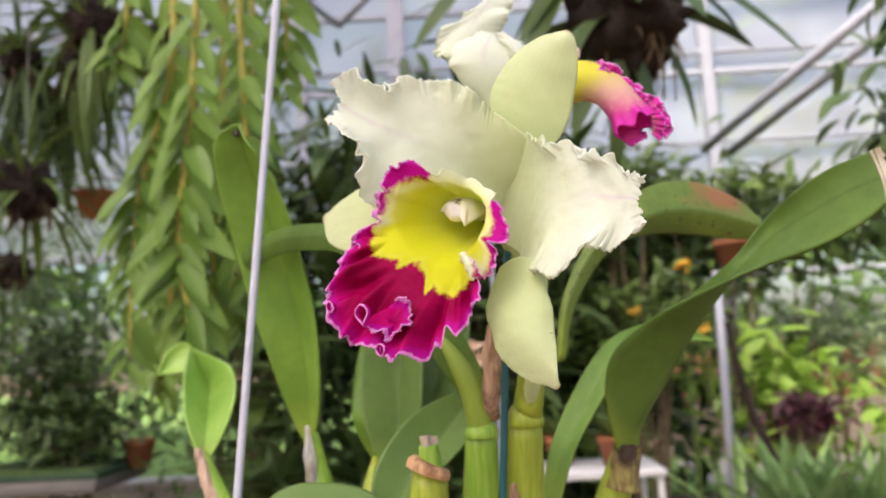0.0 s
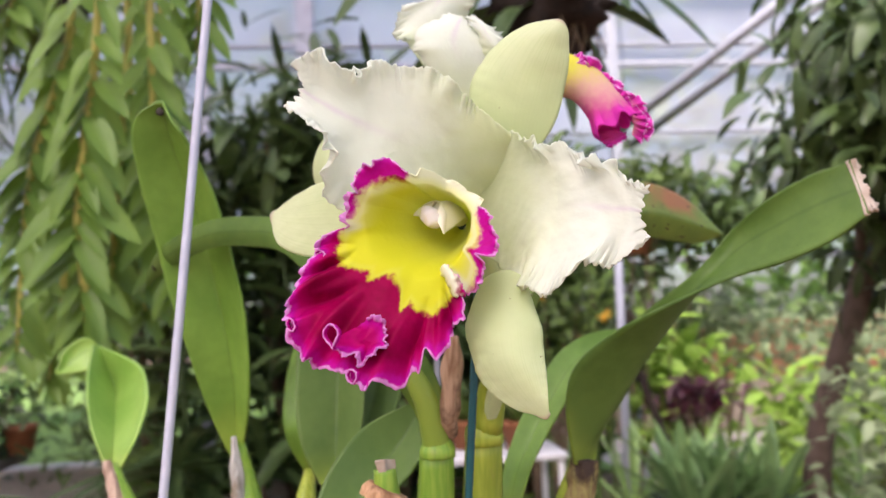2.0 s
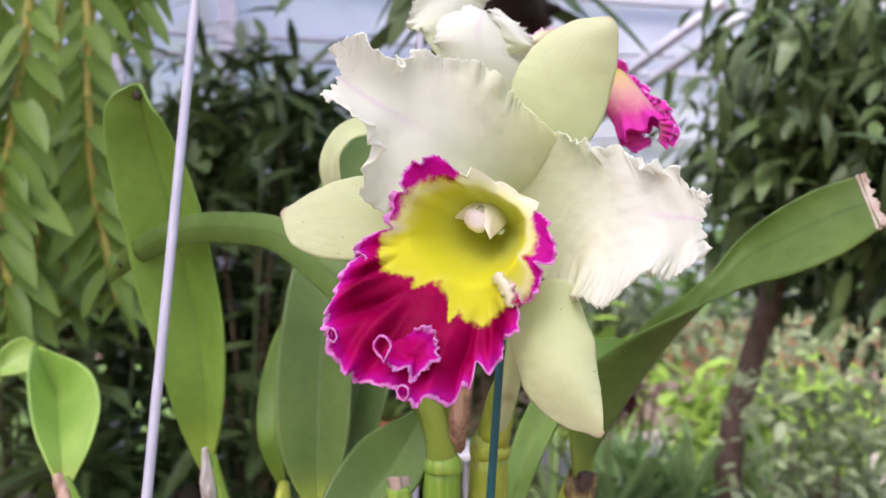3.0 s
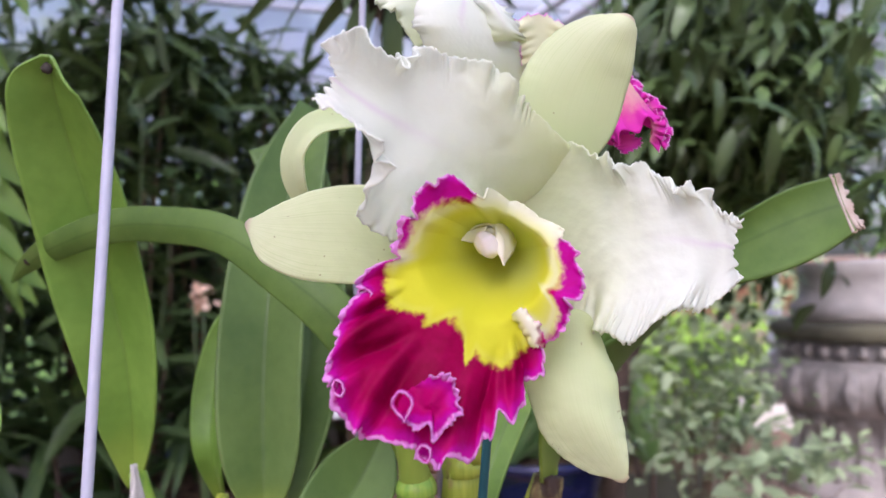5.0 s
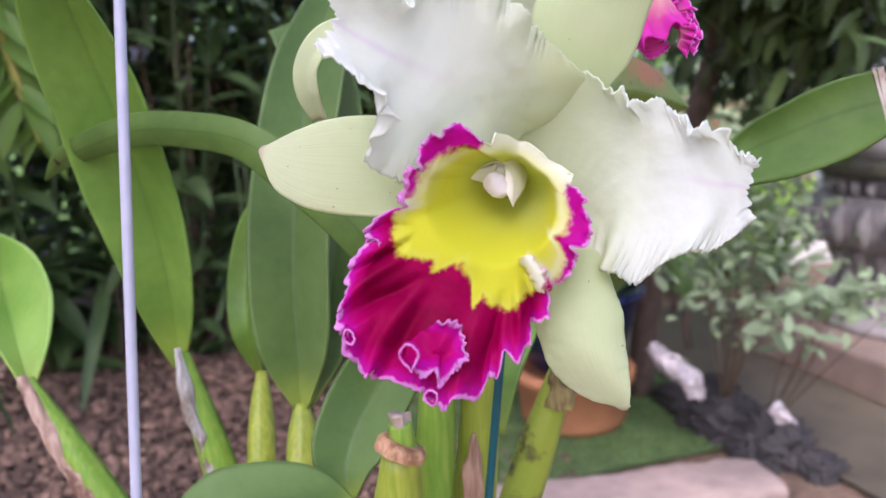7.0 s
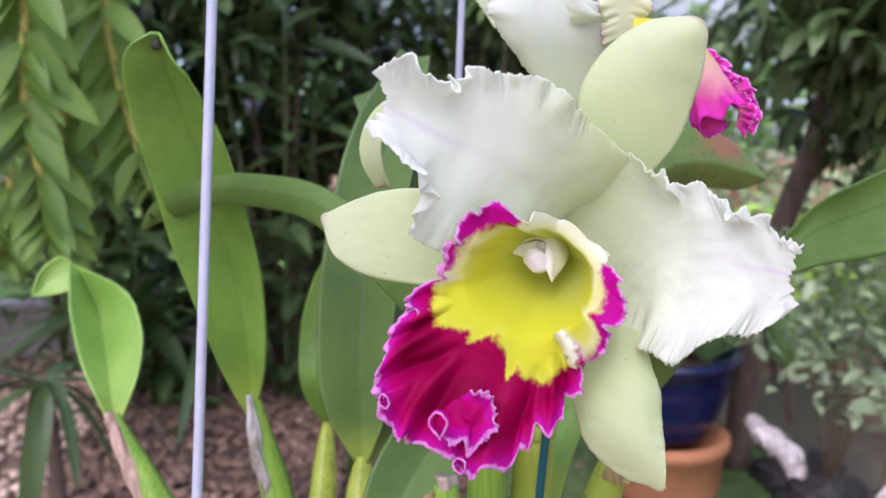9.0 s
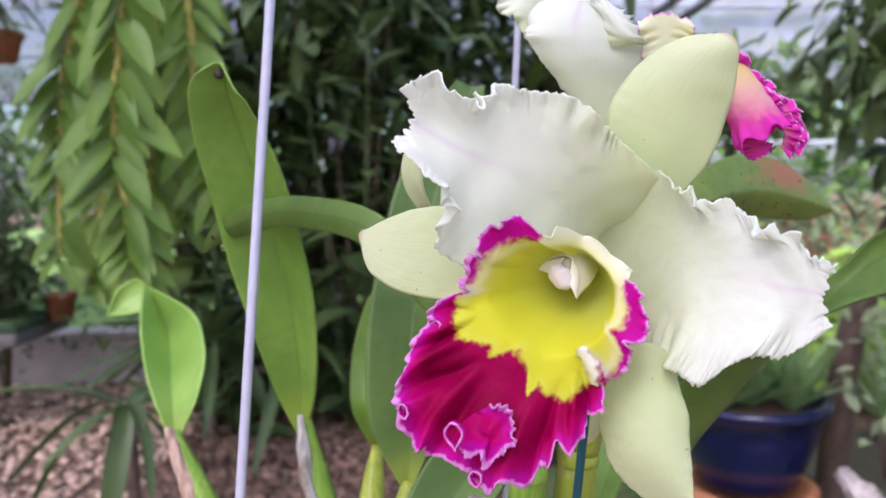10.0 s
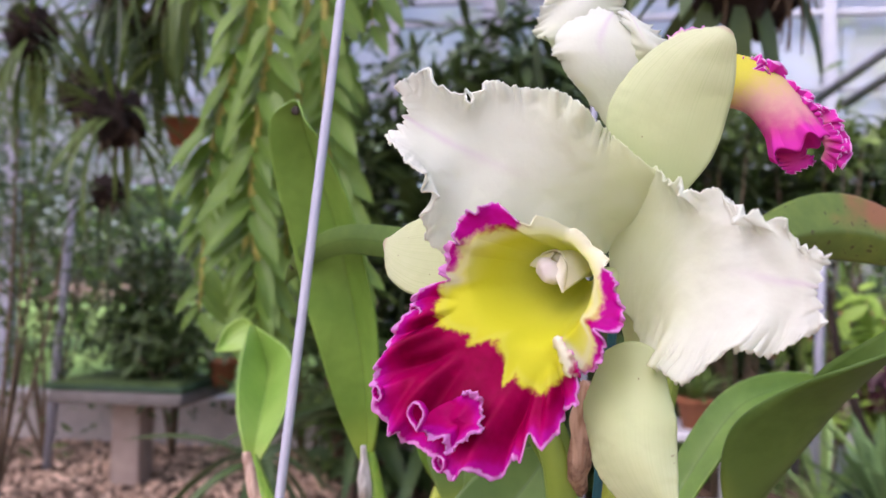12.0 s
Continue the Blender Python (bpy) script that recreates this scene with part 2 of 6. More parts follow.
COLUMN = material("column_cream", (0.86, 0.84, 0.68), (0.84, 0.76, 0.62), 120, 0.4, 0.1, 500, through_light=0.25)
SPOT = material("black_spot", (0.012, 0.010, 0.006), (0.03, 0.02, 0.01), 300, 0.6)
ROD_WHITE = material("white_coated_wire", (0.47, 0.48, 0.56), (0.40, 0.41, 0.49), 90, 0.35, 0.05, 300)
ROD_GREEN = material("teal_stake", (0.01, 0.10, 0.11), (0.008, 0.07, 0.09), 90, 0.4, 0.1, 300)

# ---- building helpers ----


def part(name, bm, mat, parent=None, label="", smooth=True):
    """Link a bmesh, whose places are the world's, as one mesh object under a thing or a part."""
    base = Vector((0, 0, 0))
    if parent is not None:
        base = parent.matrix_basis.translation.copy()
        if parent.parent is not None:
            base += parent.parent.matrix_basis.translation
    bmesh.ops.translate(bm, verts=bm.verts, vec=-base)
    me = bpy.data.meshes.new(name)
    bm.to_mesh(me)
    bm.free()
    if smooth:
        me.polygons.foreach_set("use_smooth", [True] * len(me.polygons))
    for mm in (mat if isinstance(mat, (list, tuple)) else [mat]):
        me.materials.append(mm)
    ob = new(name, me)
    ob.parent = parent
    if label:
        ob["label"] = label
    return ob


def thing(name, place, label, category, group="", kind=""):
    e = new(name)
    e.empty_display_size = 0.05
    e.matrix_basis = Matrix.Translation(place)
    return tagged(e, label, category, group, kind)


def spline(points, n):
    """n places evenly along a smooth curve through the points."""
    p = np.array(points, float)
    if p.ndim == 1:
        p = p[:, None]
    ext = np.vstack([2 * p[0] - p[1], p, 2 * p[-1] - p[-2]])
    u = np.linspace(0, len(p) - 1, n)
    i = np.minimum(u.astype(int), len(p) - 2)
    f = (u - i)[:, None]
    a, b, c, d = ext[i], ext[i + 1], ext[i + 2], ext[i + 3]
    return 0.5 * (2 * b + (c - a) * f + (2 * a - 5 * b + 4 * c - d) * f**2 + (3 * b - a - 3 * c + d) * f**3)


def grid_normals(g, wrap=False):
    du = np.gradient(g, axis=0)
    if wrap:
        dv = (np.roll(g, -1, 1) - np.roll(g, 1, 1)) / 2
    else:
        dv = np.gradient(g, axis=1)
    n = np.cross(du, dv)
    return n / np.maximum(np.linalg.norm(n, axis=2, keepdims=True), 1e-9)


def sheet(g, thick, attributes, wrap=False):
    """A closed thin body from a grid of places (rows, columns, 3), with per-place attributes on both faces."""
    nu, nv = g.shape[:2]
    normals = grid_normals(g, wrap)
    bm = bmesh.new()
    layers = {k: bm.verts.layers.float.new(k) for k in attributes}
    sides = []
    for s in (0.5, -0.5):
        vs = []
        for i in range(nu):
            row = []
            for j in range(nv):
                v = bm.verts.new(g[i, j] + normals[i, j] * thick * s)
                for k, layer in layers.items():
                    v[layer] = float(attributes[k][i, j])
                row.append(v)
            vs.append(row)
        sides.append(vs)
    cols = nv if wrap else nv - 1
    for s, vs in enumerate(sides):
        for i in range(nu - 1):
            for j in range(cols):
                q = [vs[i][j], vs[i + 1][j], vs[i + 1][(j + 1) % nv], vs[i][(j + 1) % nv]]
                bm.faces.new(q if s == 0 else q[::-1])
    a, b = sides
    rims = [[(0, j) for j in range(nv)], [(nu - 1, j) for j in range(nv)]]
    if wrap:
        rims = [r + [r[0]] for r in rims]
    else:
        rims += [[(i, 0) for i in range(nu)], [(i, nv - 1) for i in range(nu)]]
    for rim in rims:
        for (i0, j0), (i1, j1) in zip(rim, rim[1:]):
            bm.faces.new((a[i0][j0], a[i1][j1], b[i1][j1], b[i0][j0]))
    bmesh.ops.recalc_face_normals(bm, faces=bm.faces)
    return bm


def wobble(u, seed, octaves=((6, 0.5), (14, 1.0), (23, 0.8))):
    """A smooth, uneven wave along u (0 to 1)."""
    r = random.Random(seed)
    out = np.zeros_like(u)
    for f, a in octaves:
        out += a * np.sin(2 * np.pi * (f * u * r.uniform(0.9, 1.1) + r.random()) + 1.3 * np.sin(2 * np.pi * (u * f * 0.31 + r.random())))
    return out


def three_rails(low, mid, high, nu=70, nv=41, ruffle=0.0, jag=0.0, seed=1, thick=0.0006, cup=0.0, notches=15, crumple=0.0, crimp=0.0, crease=0.0, octaves=((6, 0.5), (14, 1.0), (23, 0.8))):
    """A petal between two edges and a midrib, waved and nibbled towards the edges."""
    a, m, b = (spline(r, nu) for r in (low, mid, high))
    v = np.linspace(-1, 1, nv)[None, :, None]
    l2, m2, h2 = v * (v - 1) / 2, 1 - v**2, v * (v + 1) / 2
    if crease:
        l2, m2, h2 = (p * (1 - crease) + q * crease for p, q in ((l2, np.clip(-v, 0, 1)), (m2, 1 - np.abs(v)), (h2, np.clip(v, 0, 1))))
    g = a[:, None] * l2 + m[:, None] * m2 + b[:, None] * h2
    u = np.linspace(0, 1, nu)
    vv = np.linspace(-1, 1, nv)
    e = np.abs(vv)[None, :]
    n = grid_normals(g)
    n = n / np.linalg.norm(n, axis=2, keepdims=True)
    waves = np.where(vv[None, :] < 0, wobble(u, seed, octaves)[:, None], wobble(u, seed + 7, octaves)[:, None])
    start = np.clip(u * 5, 0, 1)[:, None]
    some = 0.55 + 0.45 * wobble(u, seed + 17, ((2, 1.0), (3, 0.6)))[:, None]
    wide = wobble(u, seed + 19, ((2, 0.8), (4, 0.7)))[:, None]
    push = ruffle * start * (np.clip((e - 0.62) / 0.38, 0, 1) ** 1.8 * waves * some + 1.0 * np.clip((e - 0.1) / 0.9, 0, 1) ** 1.5 * wide)
    lean = (g - m[:, None]) / np.maximum(np.linalg.norm(g - m[:, None], axis=2, keepdims=True), 1e-6)
    def phase(k):
        return notches * u + 0.75 * wobble(u, k, ((2, 1.0), (5, 0.7), (9, 0.25)))

    def scallops(k):
        return np.sqrt(np.abs(np.sin(np.pi * phase(k)))) - 0.75 + 0.5 * wobble(u, k + 1, ((3, 0.7), (6, 0.5))) + 0.28 * wobble(u, k + 4, ((41, 1.0), (67, 0.8)))

    def pleats(k):
        return np.cos(2 * np.pi * phase(k)) * (0.5 + 0.55 * wobble(u, k + 2, ((3, 0.8), (7, 0.6)))) + 0.35 * np.cos(4 * np.pi * phase(k) + 1)

    low_side = vv[None, :] < 0
    teeth = np.where(low_side, scallops(seed + 3)[:, None], scallops(seed + 5)[:, None])
    push = push + crimp * start * np.clip((e - 0.45) / 0.55, 0, 1) ** 2.2 * np.where(low_side, pleats(seed + 3)[:, None], pleats(seed + 5)[:, None])
    g = g + n * push[..., None] + lean * (jag * np.clip((e - 0.6) / 0.4, 0, 1) ** 2 * teeth * start)[..., None]
    ends = wobble(np.linspace(0, 1, nv), seed + 11, ((4, 1.0), (9, 0.7)))[None, :]
    out = np.gradient(m, axis=0)
    out /= np.linalg.norm(out, axis=1, keepdims=True)
    g = g + out[:, None] * (jag * 0.7 * np.clip((u[:, None] - 0.8) / 0.2, 0, 1) ** 2 * ends)[..., None]
    g = g + n * (cup * (1 - e**2) * np.sin(np.pi * u)[:, None])[..., None]
    if crumple:
        for i in range(nu):
            for j in range(nv):
                k = crumple * (0.35 + 0.65 * abs(vv[j]) ** 2) * min(1.0, 4 * u[i])
                g[i, j] += n[i, j] * k * (noise.noise(Vector(g[i, j] * 95)) + 0.45 * noise.noise(Vector(g[i, j] * 230)) + 0.22 * abs(vv[j]) * noise.noise(Vector(g[i, j] * 520)))
    one = np.ones((nu, nv))
    return sheet(g, thick, {"along": u[:, None] * one, "across": e * one, "signed": vv[None, :] * one})


def ribbon(mids, widths, face, nu=48, nv=17, fold=0.25, thick=0.0014, keel=1.4):
    """A leaf along a midrib: face is the way that its upper side looks, fold the depth of its channel (of its width)."""
    m = spline(mids, nu)
    w = spline(widths, nu)[:, 0].clip(0.0006)
    tang = np.gradient(m, axis=0)
    tang /= np.linalg.norm(tang, axis=1, keepdims=True)
    face = np.array(face, float)
    if face.ndim == 1:
        face = np.tile(face, (2, 1))
    fc = spline(face, nu)
    side = np.cross(tang, fc)
    side /= np.linalg.norm(side, axis=1, keepdims=True)
    up = np.cross(side, tang)
    u, v = np.linspace(0, 1, nu), np.linspace(-1, 1, nv)
    half = w[:, None, None] / 2
    g = m[:, None] + side[:, None] * v[None, :, None] * half + up[:, None] * (np.abs(v)[None, :, None] ** keel - 0.35) * half * 2 * fold
    one = np.ones((nu, nv))
    return sheet(g, thick, {"along": u[:, None] * one, "across": np.abs(v)[None, :] * one, "signed": v[None, :] * one})


def tube(points, radii, n=14, steps=24, squash=1.0, ridges=0.0, nridge=7):
    """A round, closed body along a curve."""
    m = spline(points, steps)
    r = spline(radii, steps)[:, 0].clip(0.0002)
    tang = np.gradient(m, axis=0)
    tang /= np.linalg.norm(tang, axis=1, keepdims=True)
    ref = np.array([0.3, -0.9, 0.2])
    a = np.cross(tang, ref)
    a /= np.linalg.norm(a, axis=1, keepdims=True)
    b = np.cross(tang, a)
    bm = bmesh.new()
    rows = []
    for i in range(steps):
        row = []
        for j in range(n):
            th = 2 * math.pi * j / n
            rr = r[i] * (1 + ridges * math.cos(nridge * th))
            row.append(bm.verts.new(m[i] + a[i] * rr * math.cos(th) + b[i] * rr * squash * math.sin(th)))
        rows.append(row)
    for i in range(steps - 1):
        for j in range(n):
            bm.faces.new((rows[i][j], rows[i][(j + 1) % n], rows[i + 1][(j + 1) % n], rows[i + 1][j]))
    bm.faces.new(rows[0][::-1])
    bm.faces.new(rows[-1])
    bmesh.ops.recalc_face_normals(bm, faces=bm.faces)
    return bm


def lathe(place, profile, n=32, wobbles=0.0, seed=1):
    """A turned body: profile rows of radius and height; closed at both ends."""
    r = random.Random(seed)
    bm = bmesh.new()
    rows = []
    for rad, h in profile:
        rows.append([bm.verts.new((place[0] + rad * math.cos(2 * math.pi * j / n) * (1 + r.uniform(-wobbles, wobbles)), place[1] + rad * math.sin(2 * math.pi * j / n), place[2] + h)) for j in range(n)])
    for a, b in zip(rows, rows[1:]):
        for j in range(n):
            bm.faces.new((a[j], a[(j + 1) % n], b[(j + 1) % n], b[j]))
    bm.faces.new(rows[0][::-1])
    bm.faces.new(rows[-1])
    bmesh.ops.recalc_face_normals(bm, faces=bm.faces)
    return bm


def box(lo, hi, bevel=0.0):
    bm = bmesh.new()
    c = [(a + b) / 2 for a, b in zip(lo, hi)]
    bmesh.ops.create_cube(bm, size=1.0, matrix=Matrix.Translation(c) @ Matrix.Diagonal((*(b - a for a, b in zip(lo, hi)), 1)))
    if bevel:
        bmesh.ops.bevel(bm, geom=bm.edges, offset=bevel, segments=2, affect="EDGES", profile=0.5)
    return bm


def bar(a, b, r, n=8):
    return tube([a, tuple((np.array(a) + np.array(b)) / 2), b], [r, r, r], n=n, steps=3)


def leaves_into(verts, faces, base, way, face, length, width, curl=0.2, segs=4):
    """Add one small leaf to lists of places and faces: pointed at both ends, folded along its rib and bent."""
    way = Vector(way).normalized()
    side = way.cross(Vector(face))
    if side.length < 1e-4:
        side = way.cross(Vector((1, 0.3, 0.2)))
    side.normalize()
    up = side.cross(way).normalized()
    start = len(verts)
    base = Vector(base)
    for i in range(segs + 1):
        u = i / segs
        c = base + way * (length * u) - up * (curl * length * u * u)
        w = width / 2 * (math.sin(math.pi * min(1, 0.08 + 0.92 * u)) ** 0.75 if i < segs else 0.02)
        for s, h in ((-1, 0.25), (0, 0.0), (1, 0.25)):
            verts.append(tuple(c + side * (w * s) + up * (h * w)))
    for i in range(segs):
        for k in range(2):
            a = start + 3 * i + k
            faces.append((a, a + 1, a + 4, a + 3))


def mesh_part(name, verts, faces, mat, parent, label=""):
    base = Vector((0, 0, 0))
    if parent is not None:
        base = parent.matrix_basis.translation.copy()
        if parent.parent is not None:
            base += parent.parent.matrix_basis.translation
    me = bpy.data.meshes.new(name)
    me.from_pydata([tuple(Vector(v) - base) for v in verts], [], faces)
    me.polygons.foreach_set("use_smooth", [True] * len(me.polygons))
    me.materials.append(mat)
    ob = new(name, me)
    ob.parent = parent
    if label:
        ob["label"] = label
    return ob

# ---- the orchid ----
orchid = thing("orchid_plant", (0.0, 0.5, 0.9), "flowering orchid with white ruffled blooms in a hanging pot", "orchid")

# flower that faces the walk
stalk = tube([(0.042, 0.448, 1.112), (0.048, 0.425, 1.15), (0.042, 0.395, 1.19), (0.03, 0.368, 1.21)], [0.005, 0.0045, 0.004, 0.0045])
flower = part("flower", stalk, SEPAL, orchid, "large white flower with a magenta and yellow frilled lip")

part("petal", three_rails(
    [(0.0555, 0.3617, 1.2216), (0.0431, 0.3693, 1.2187), (0.0285, 0.3726, 1.2195), (0.0054, 0.3596, 1.2133), (-0.0147, 0.3467, 1.2127), (-0.0292, 0.3363, 1.2198), (-0.0306, 0.3223, 1.2317), (-0.0367, 0.3197, 1.2432), (-0.0451, 0.3317, 1.2559)],
    [(0.0514, 0.3444, 1.2336), (0.0359, 0.3460, 1.2357), (0.0216, 0.3449, 1.2380), (0.0093, 0.3421, 1.2407), (-0.0025, 0.3391, 1.2438), (-0.0131, 0.3378, 1.2487), (-0.0225, 0.3361, 1.2533), (-0.0313, 0.3353, 1.2579), (-0.0384, 0.3337, 1.2617)],
    [(0.0445, 0.3388, 1.2417), (0.0330, 0.3359, 1.2522), (0.0249, 0.3338, 1.2589), (0.0131, 0.3332, 1.2689), (-0.0004, 0.3329, 1.2705), (-0.0110, 0.3326, 1.2729), (-0.0171, 0.3304, 1.2675), (-0.0293, 0.3310, 1.2773), (-0.0407, 0.3307, 1.2703)],
    nu=210, nv=81, ruffle=0.0026, jag=0.0011, seed=4, cup=0.003, notches=16, crumple=0.0012, crimp=0.0009, octaves=((5, 0.8), (11, 1.0), (18, 0.5))), PETAL, flower, "white ruffled petal flushed pink at the tip")
part("petal", three_rails(
    [(0.0331, 0.3713, 1.2013), (0.0388, 0.3475, 1.1910), (0.0391, 0.3258, 1.1843), (0.0429, 0.3189, 1.1808), (0.0459, 0.3125, 1.1805), (0.0548, 0.3105, 1.1857), (0.0629, 0.3087, 1.1879), (0.0710, 0.3068, 1.1890), (0.0833, 0.3036, 1.1967)],
    [(0.0311, 0.3730, 1.2266), (0.0428, 0.3472, 1.2222), (0.0513, 0.3289, 1.2167), (0.0580, 0.3231, 1.2127), (0.0632, 0.3169, 1.2107), (0.0686, 0.3127, 1.2097), (0.0738, 0.3097, 1.2086), (0.0781, 0.3070, 1.2081), (0.0817, 0.3057, 1.2070)],
    [(0.0325, 0.3582, 1.2447), (0.0410, 0.3391, 1.2451), (0.0457, 0.3244, 1.2386), (0.0504, 0.3204, 1.2370), (0.0557, 0.3162, 1.2325), (0.0625, 0.3125, 1.2298), (0.0673, 0.3065, 1.2293), (0.0743, 0.3057, 1.2203), (0.0844, 0.3029, 1.2157)],
    nu=210, nv=81, ruffle=0.0024, jag=0.0009, seed=14, cup=0.003, notches=15, crumple=0.0012, crimp=0.0009, octaves=((4, 0.8), (9, 1.0), (15, 0.5))), PETAL, flower, "white ruffled petal with a faint pink vein")
part("sepal", three_rails(
    [(0.0383, 0.3454, 1.2389), (0.0282, 0.3462, 1.2591), (0.0318, 0.3446, 1.2731), (0.0415, 0.3418, 1.2840), (0.0522, 0.3367, 1.2884), (0.0613, 0.3316, 1.2882)],
    [(0.0450, 0.3453, 1.2378), (0.0438, 0.3407, 1.2527), (0.0475, 0.3371, 1.2670), (0.0533, 0.3334, 1.2775), (0.0585, 0.3305, 1.2837), (0.0634, 0.3295, 1.2873)],
    [(0.0526, 0.3451, 1.2368), (0.0611, 0.3403, 1.2486), (0.0653, 0.3367, 1.2626), (0.0667, 0.3330, 1.2733), (0.0664, 0.3303, 1.2808), (0.0655, 0.3294, 1.2851)],
    nu=60, nv=31, ruffle=0.0001, crumple=0.0008, seed=5), SEPAL, flower, "broad pale green upright sepal")
part("sepal", three_rails(
    [(-0.0042, 0.3572, 1.1985), (-0.0203, 0.3631, 1.1997), (-0.0323, 0.3698, 1.2006), (-0.0442, 0.3785, 1.2029), (-0.0542, 0.3888, 1.2094), (-0.0577, 0.3958, 1.2196)],
    [(0.0013, 0.3599, 1.2127), (-0.0155, 0.3641, 1.2155), (-0.0281, 0.3688, 1.2174), (-0.0401, 0.3765, 1.2186), (-0.0501, 0.3866, 1.2206), (-0.0586, 0.3973, 1.2231)],
    [(-0.0008, 0.3613, 1.2273), (-0.0143, 0.3665, 1.2331), (-0.0267, 0.3721, 1.2343), (-0.0390, 0.3798, 1.2326), (-0.0496, 0.3888, 1.2283), (-0.0573, 0.3958, 1.2246)],
    nu=60, nv=31, ruffle=0.0001, crumple=0.0008, seed=6), SEPAL, flower, "pale green sepal")
part("sepal", three_rails(
    [(0.0274, 0.3344, 1.1861), (0.0212, 0.3340, 1.1701), (0.0224, 0.3320, 1.1575), (0.0274, 0.3287, 1.1463), (0.0351, 0.3245, 1.1390), (0.0426, 0.3217, 1.1362)],
    [(0.0360, 0.3293, 1.1897), (0.0330, 0.3234, 1.1725), (0.0328, 0.3197, 1.1589), (0.0364, 0.3191, 1.1494), (0.0412, 0.3193, 1.1418), (0.0462, 0.3196, 1.1350)],
    [(0.0430, 0.3272, 1.1856), (0.0465, 0.3226, 1.1698), (0.0472, 0.3204, 1.1588), (0.0470, 0.3182, 1.1492), (0.0468, 0.3168, 1.1421), (0.0470, 0.3180, 1.1366)],
    nu=70, nv=37, ruffle=0.00015, crumple=0.0010, seed=8), SEPAL, flower, "pale green hanging sepal with a brown tip")

# the lip: a throat round the column that flares into side lobes and a frilled middle lobe; angles clockwise from the top, reach and height in mm
LIP_AT = Vector((0.0050, 0.3254, 1.2072))
LIP_RIGHT, LIP_UP, LIP_AHEAD = (np.array(v) for v in ((0.938, -0.346, -0.028), (0.038, 0.023, 0.999), (-0.403, -0.915, 0.029)))
REACH = [(0, 16.8), (3, 20.8), (11, 20.4), (24, 19.1), (30, 20.4), (54, 20.7), (63, 22.9), (72, 25.2), (77, 23.4), (82, 25.6), (89, 27.9), (94, 26.8), (102, 30.4), (113, 31.4), (117, 30.0), (119, 25.4), (121.5, 29.6), (129, 31.6), (139, 32.4), (146, 31.8), (148, 29.2), (150, 34.5), (156, 39.8), (161, 38.2), (167, 45.0), (172, 49.6), (174.5, 45.5), (176, 46.0), (178.5, 55.2), (181, 52.0), (184, 59.5), (188, 57.0), (192, 60.5), (198, 59.5), (204, 57.5), (208, 59.5), (212, 62.8), (217, 60.5), (222, 62.2), (227.5, 56.0), (232, 57.0), (238, 52.5), (242, 49.0), (248, 43.5), (252.5, 36.0), (259, 38.4), (267, 32.0), (269.5, 24.0)]
REACH_LEFT = [(272.5, 26.8), (276, 27.4), (284.5, 25.2), (289, 27.0), (296, 26.8), (299, 21.2), (302, 23.5), (310, 26.3), (320.7, 27.0), (325.5, 24.2), (333, 26.0), (340, 25.4), (349, 19.2)]
LIFT = [(0, 6.0), (11, -1.2), (24, -7.0), (54, -2.5), (63, -1.0), (72, 3.5), (90, 5.4), (102, 3.6), (115, 5.0), (119.5, 9.9), (123, 5.4), (140, 2.6), (147, 0.0), (149, 4.4), (156, 4.4), (161, 0.5), (169, 1.7), (174, 4.4), (178, 8.0), (184, 12.0), (190, 18.0), (200, 19.0), (211, 16.2), (222, 16.0), (228, 21.0), (238, 18.5), (248, 11.5), (254, 10.0), (266, 9.0), (269, 7.0), (272, 11.5), (285, 11.0), (297, 13.0), (299.5, 15.5), (312, 14.6), (325, 15.0), (333, 12.2), (340, 10.0), (350, 9.0), (360, 6.0)]
SHOULDER = [(0, 4.5), (24, -8.0), (54, -4.0), (72, 1.5), (92, 3.2), (105, 3.6), (120, 5.0), (145, 3.0), (165, 1.0), (190, 1.8), (206, 4.8), (227, 5.0), (245, 4.5), (262, 3.2), (280, 6.5), (309, 10.5), (329, 9.0), (345, 7.5), (360, 4.5)]
STAIN = [(0, 60), (70, 60), (76, 23.5), (84, 21.8), (95, 22.6), (105, 24), (114, 23.6), (120, 21.6), (128, 28.0), (140, 30.6), (146, 30.8), (148, 27.5), (154, 29.5), (162, 31.0), (172, 34.4), (182, 31.5), (187, 29.0), (191, 33.5), (195, 26.0), (206, 21.2), (213, 22.5), (221, 27.5), (227, 25.0), (242, 31.5), (256, 31.0), (266, 29.0), (268.5, 26), (270, 30), (275, 25.0), (284, 23.2), (297, 22.8), (309, 21.4), (329, 19.4), (345, 16.6), (353, 17.0), (358, 40), (360, 60)]


def lip_place(angle, reach, height):
    """A place given in the lip's own measure."""
    a = math.radians(angle)
    return LIP_AT + Vector((math.sin(a) * LIP_RIGHT + math.cos(a) * LIP_UP) * reach * 0.001 + LIP_AHEAD * height * 0.001)


def eased(rows, th, soft):
    """A closed table of angle and value at the angles th, softened over a few steps."""
    v = np.interp(th, [r[0] for r in rows], [r[1] for r in rows], period=360)
    w = np.hanning(2 * soft + 3)
    w /= w.sum()
    n = soft + 1
    return np.convolve(np.r_[v[-n:], v, v[:n]], w, "valid")


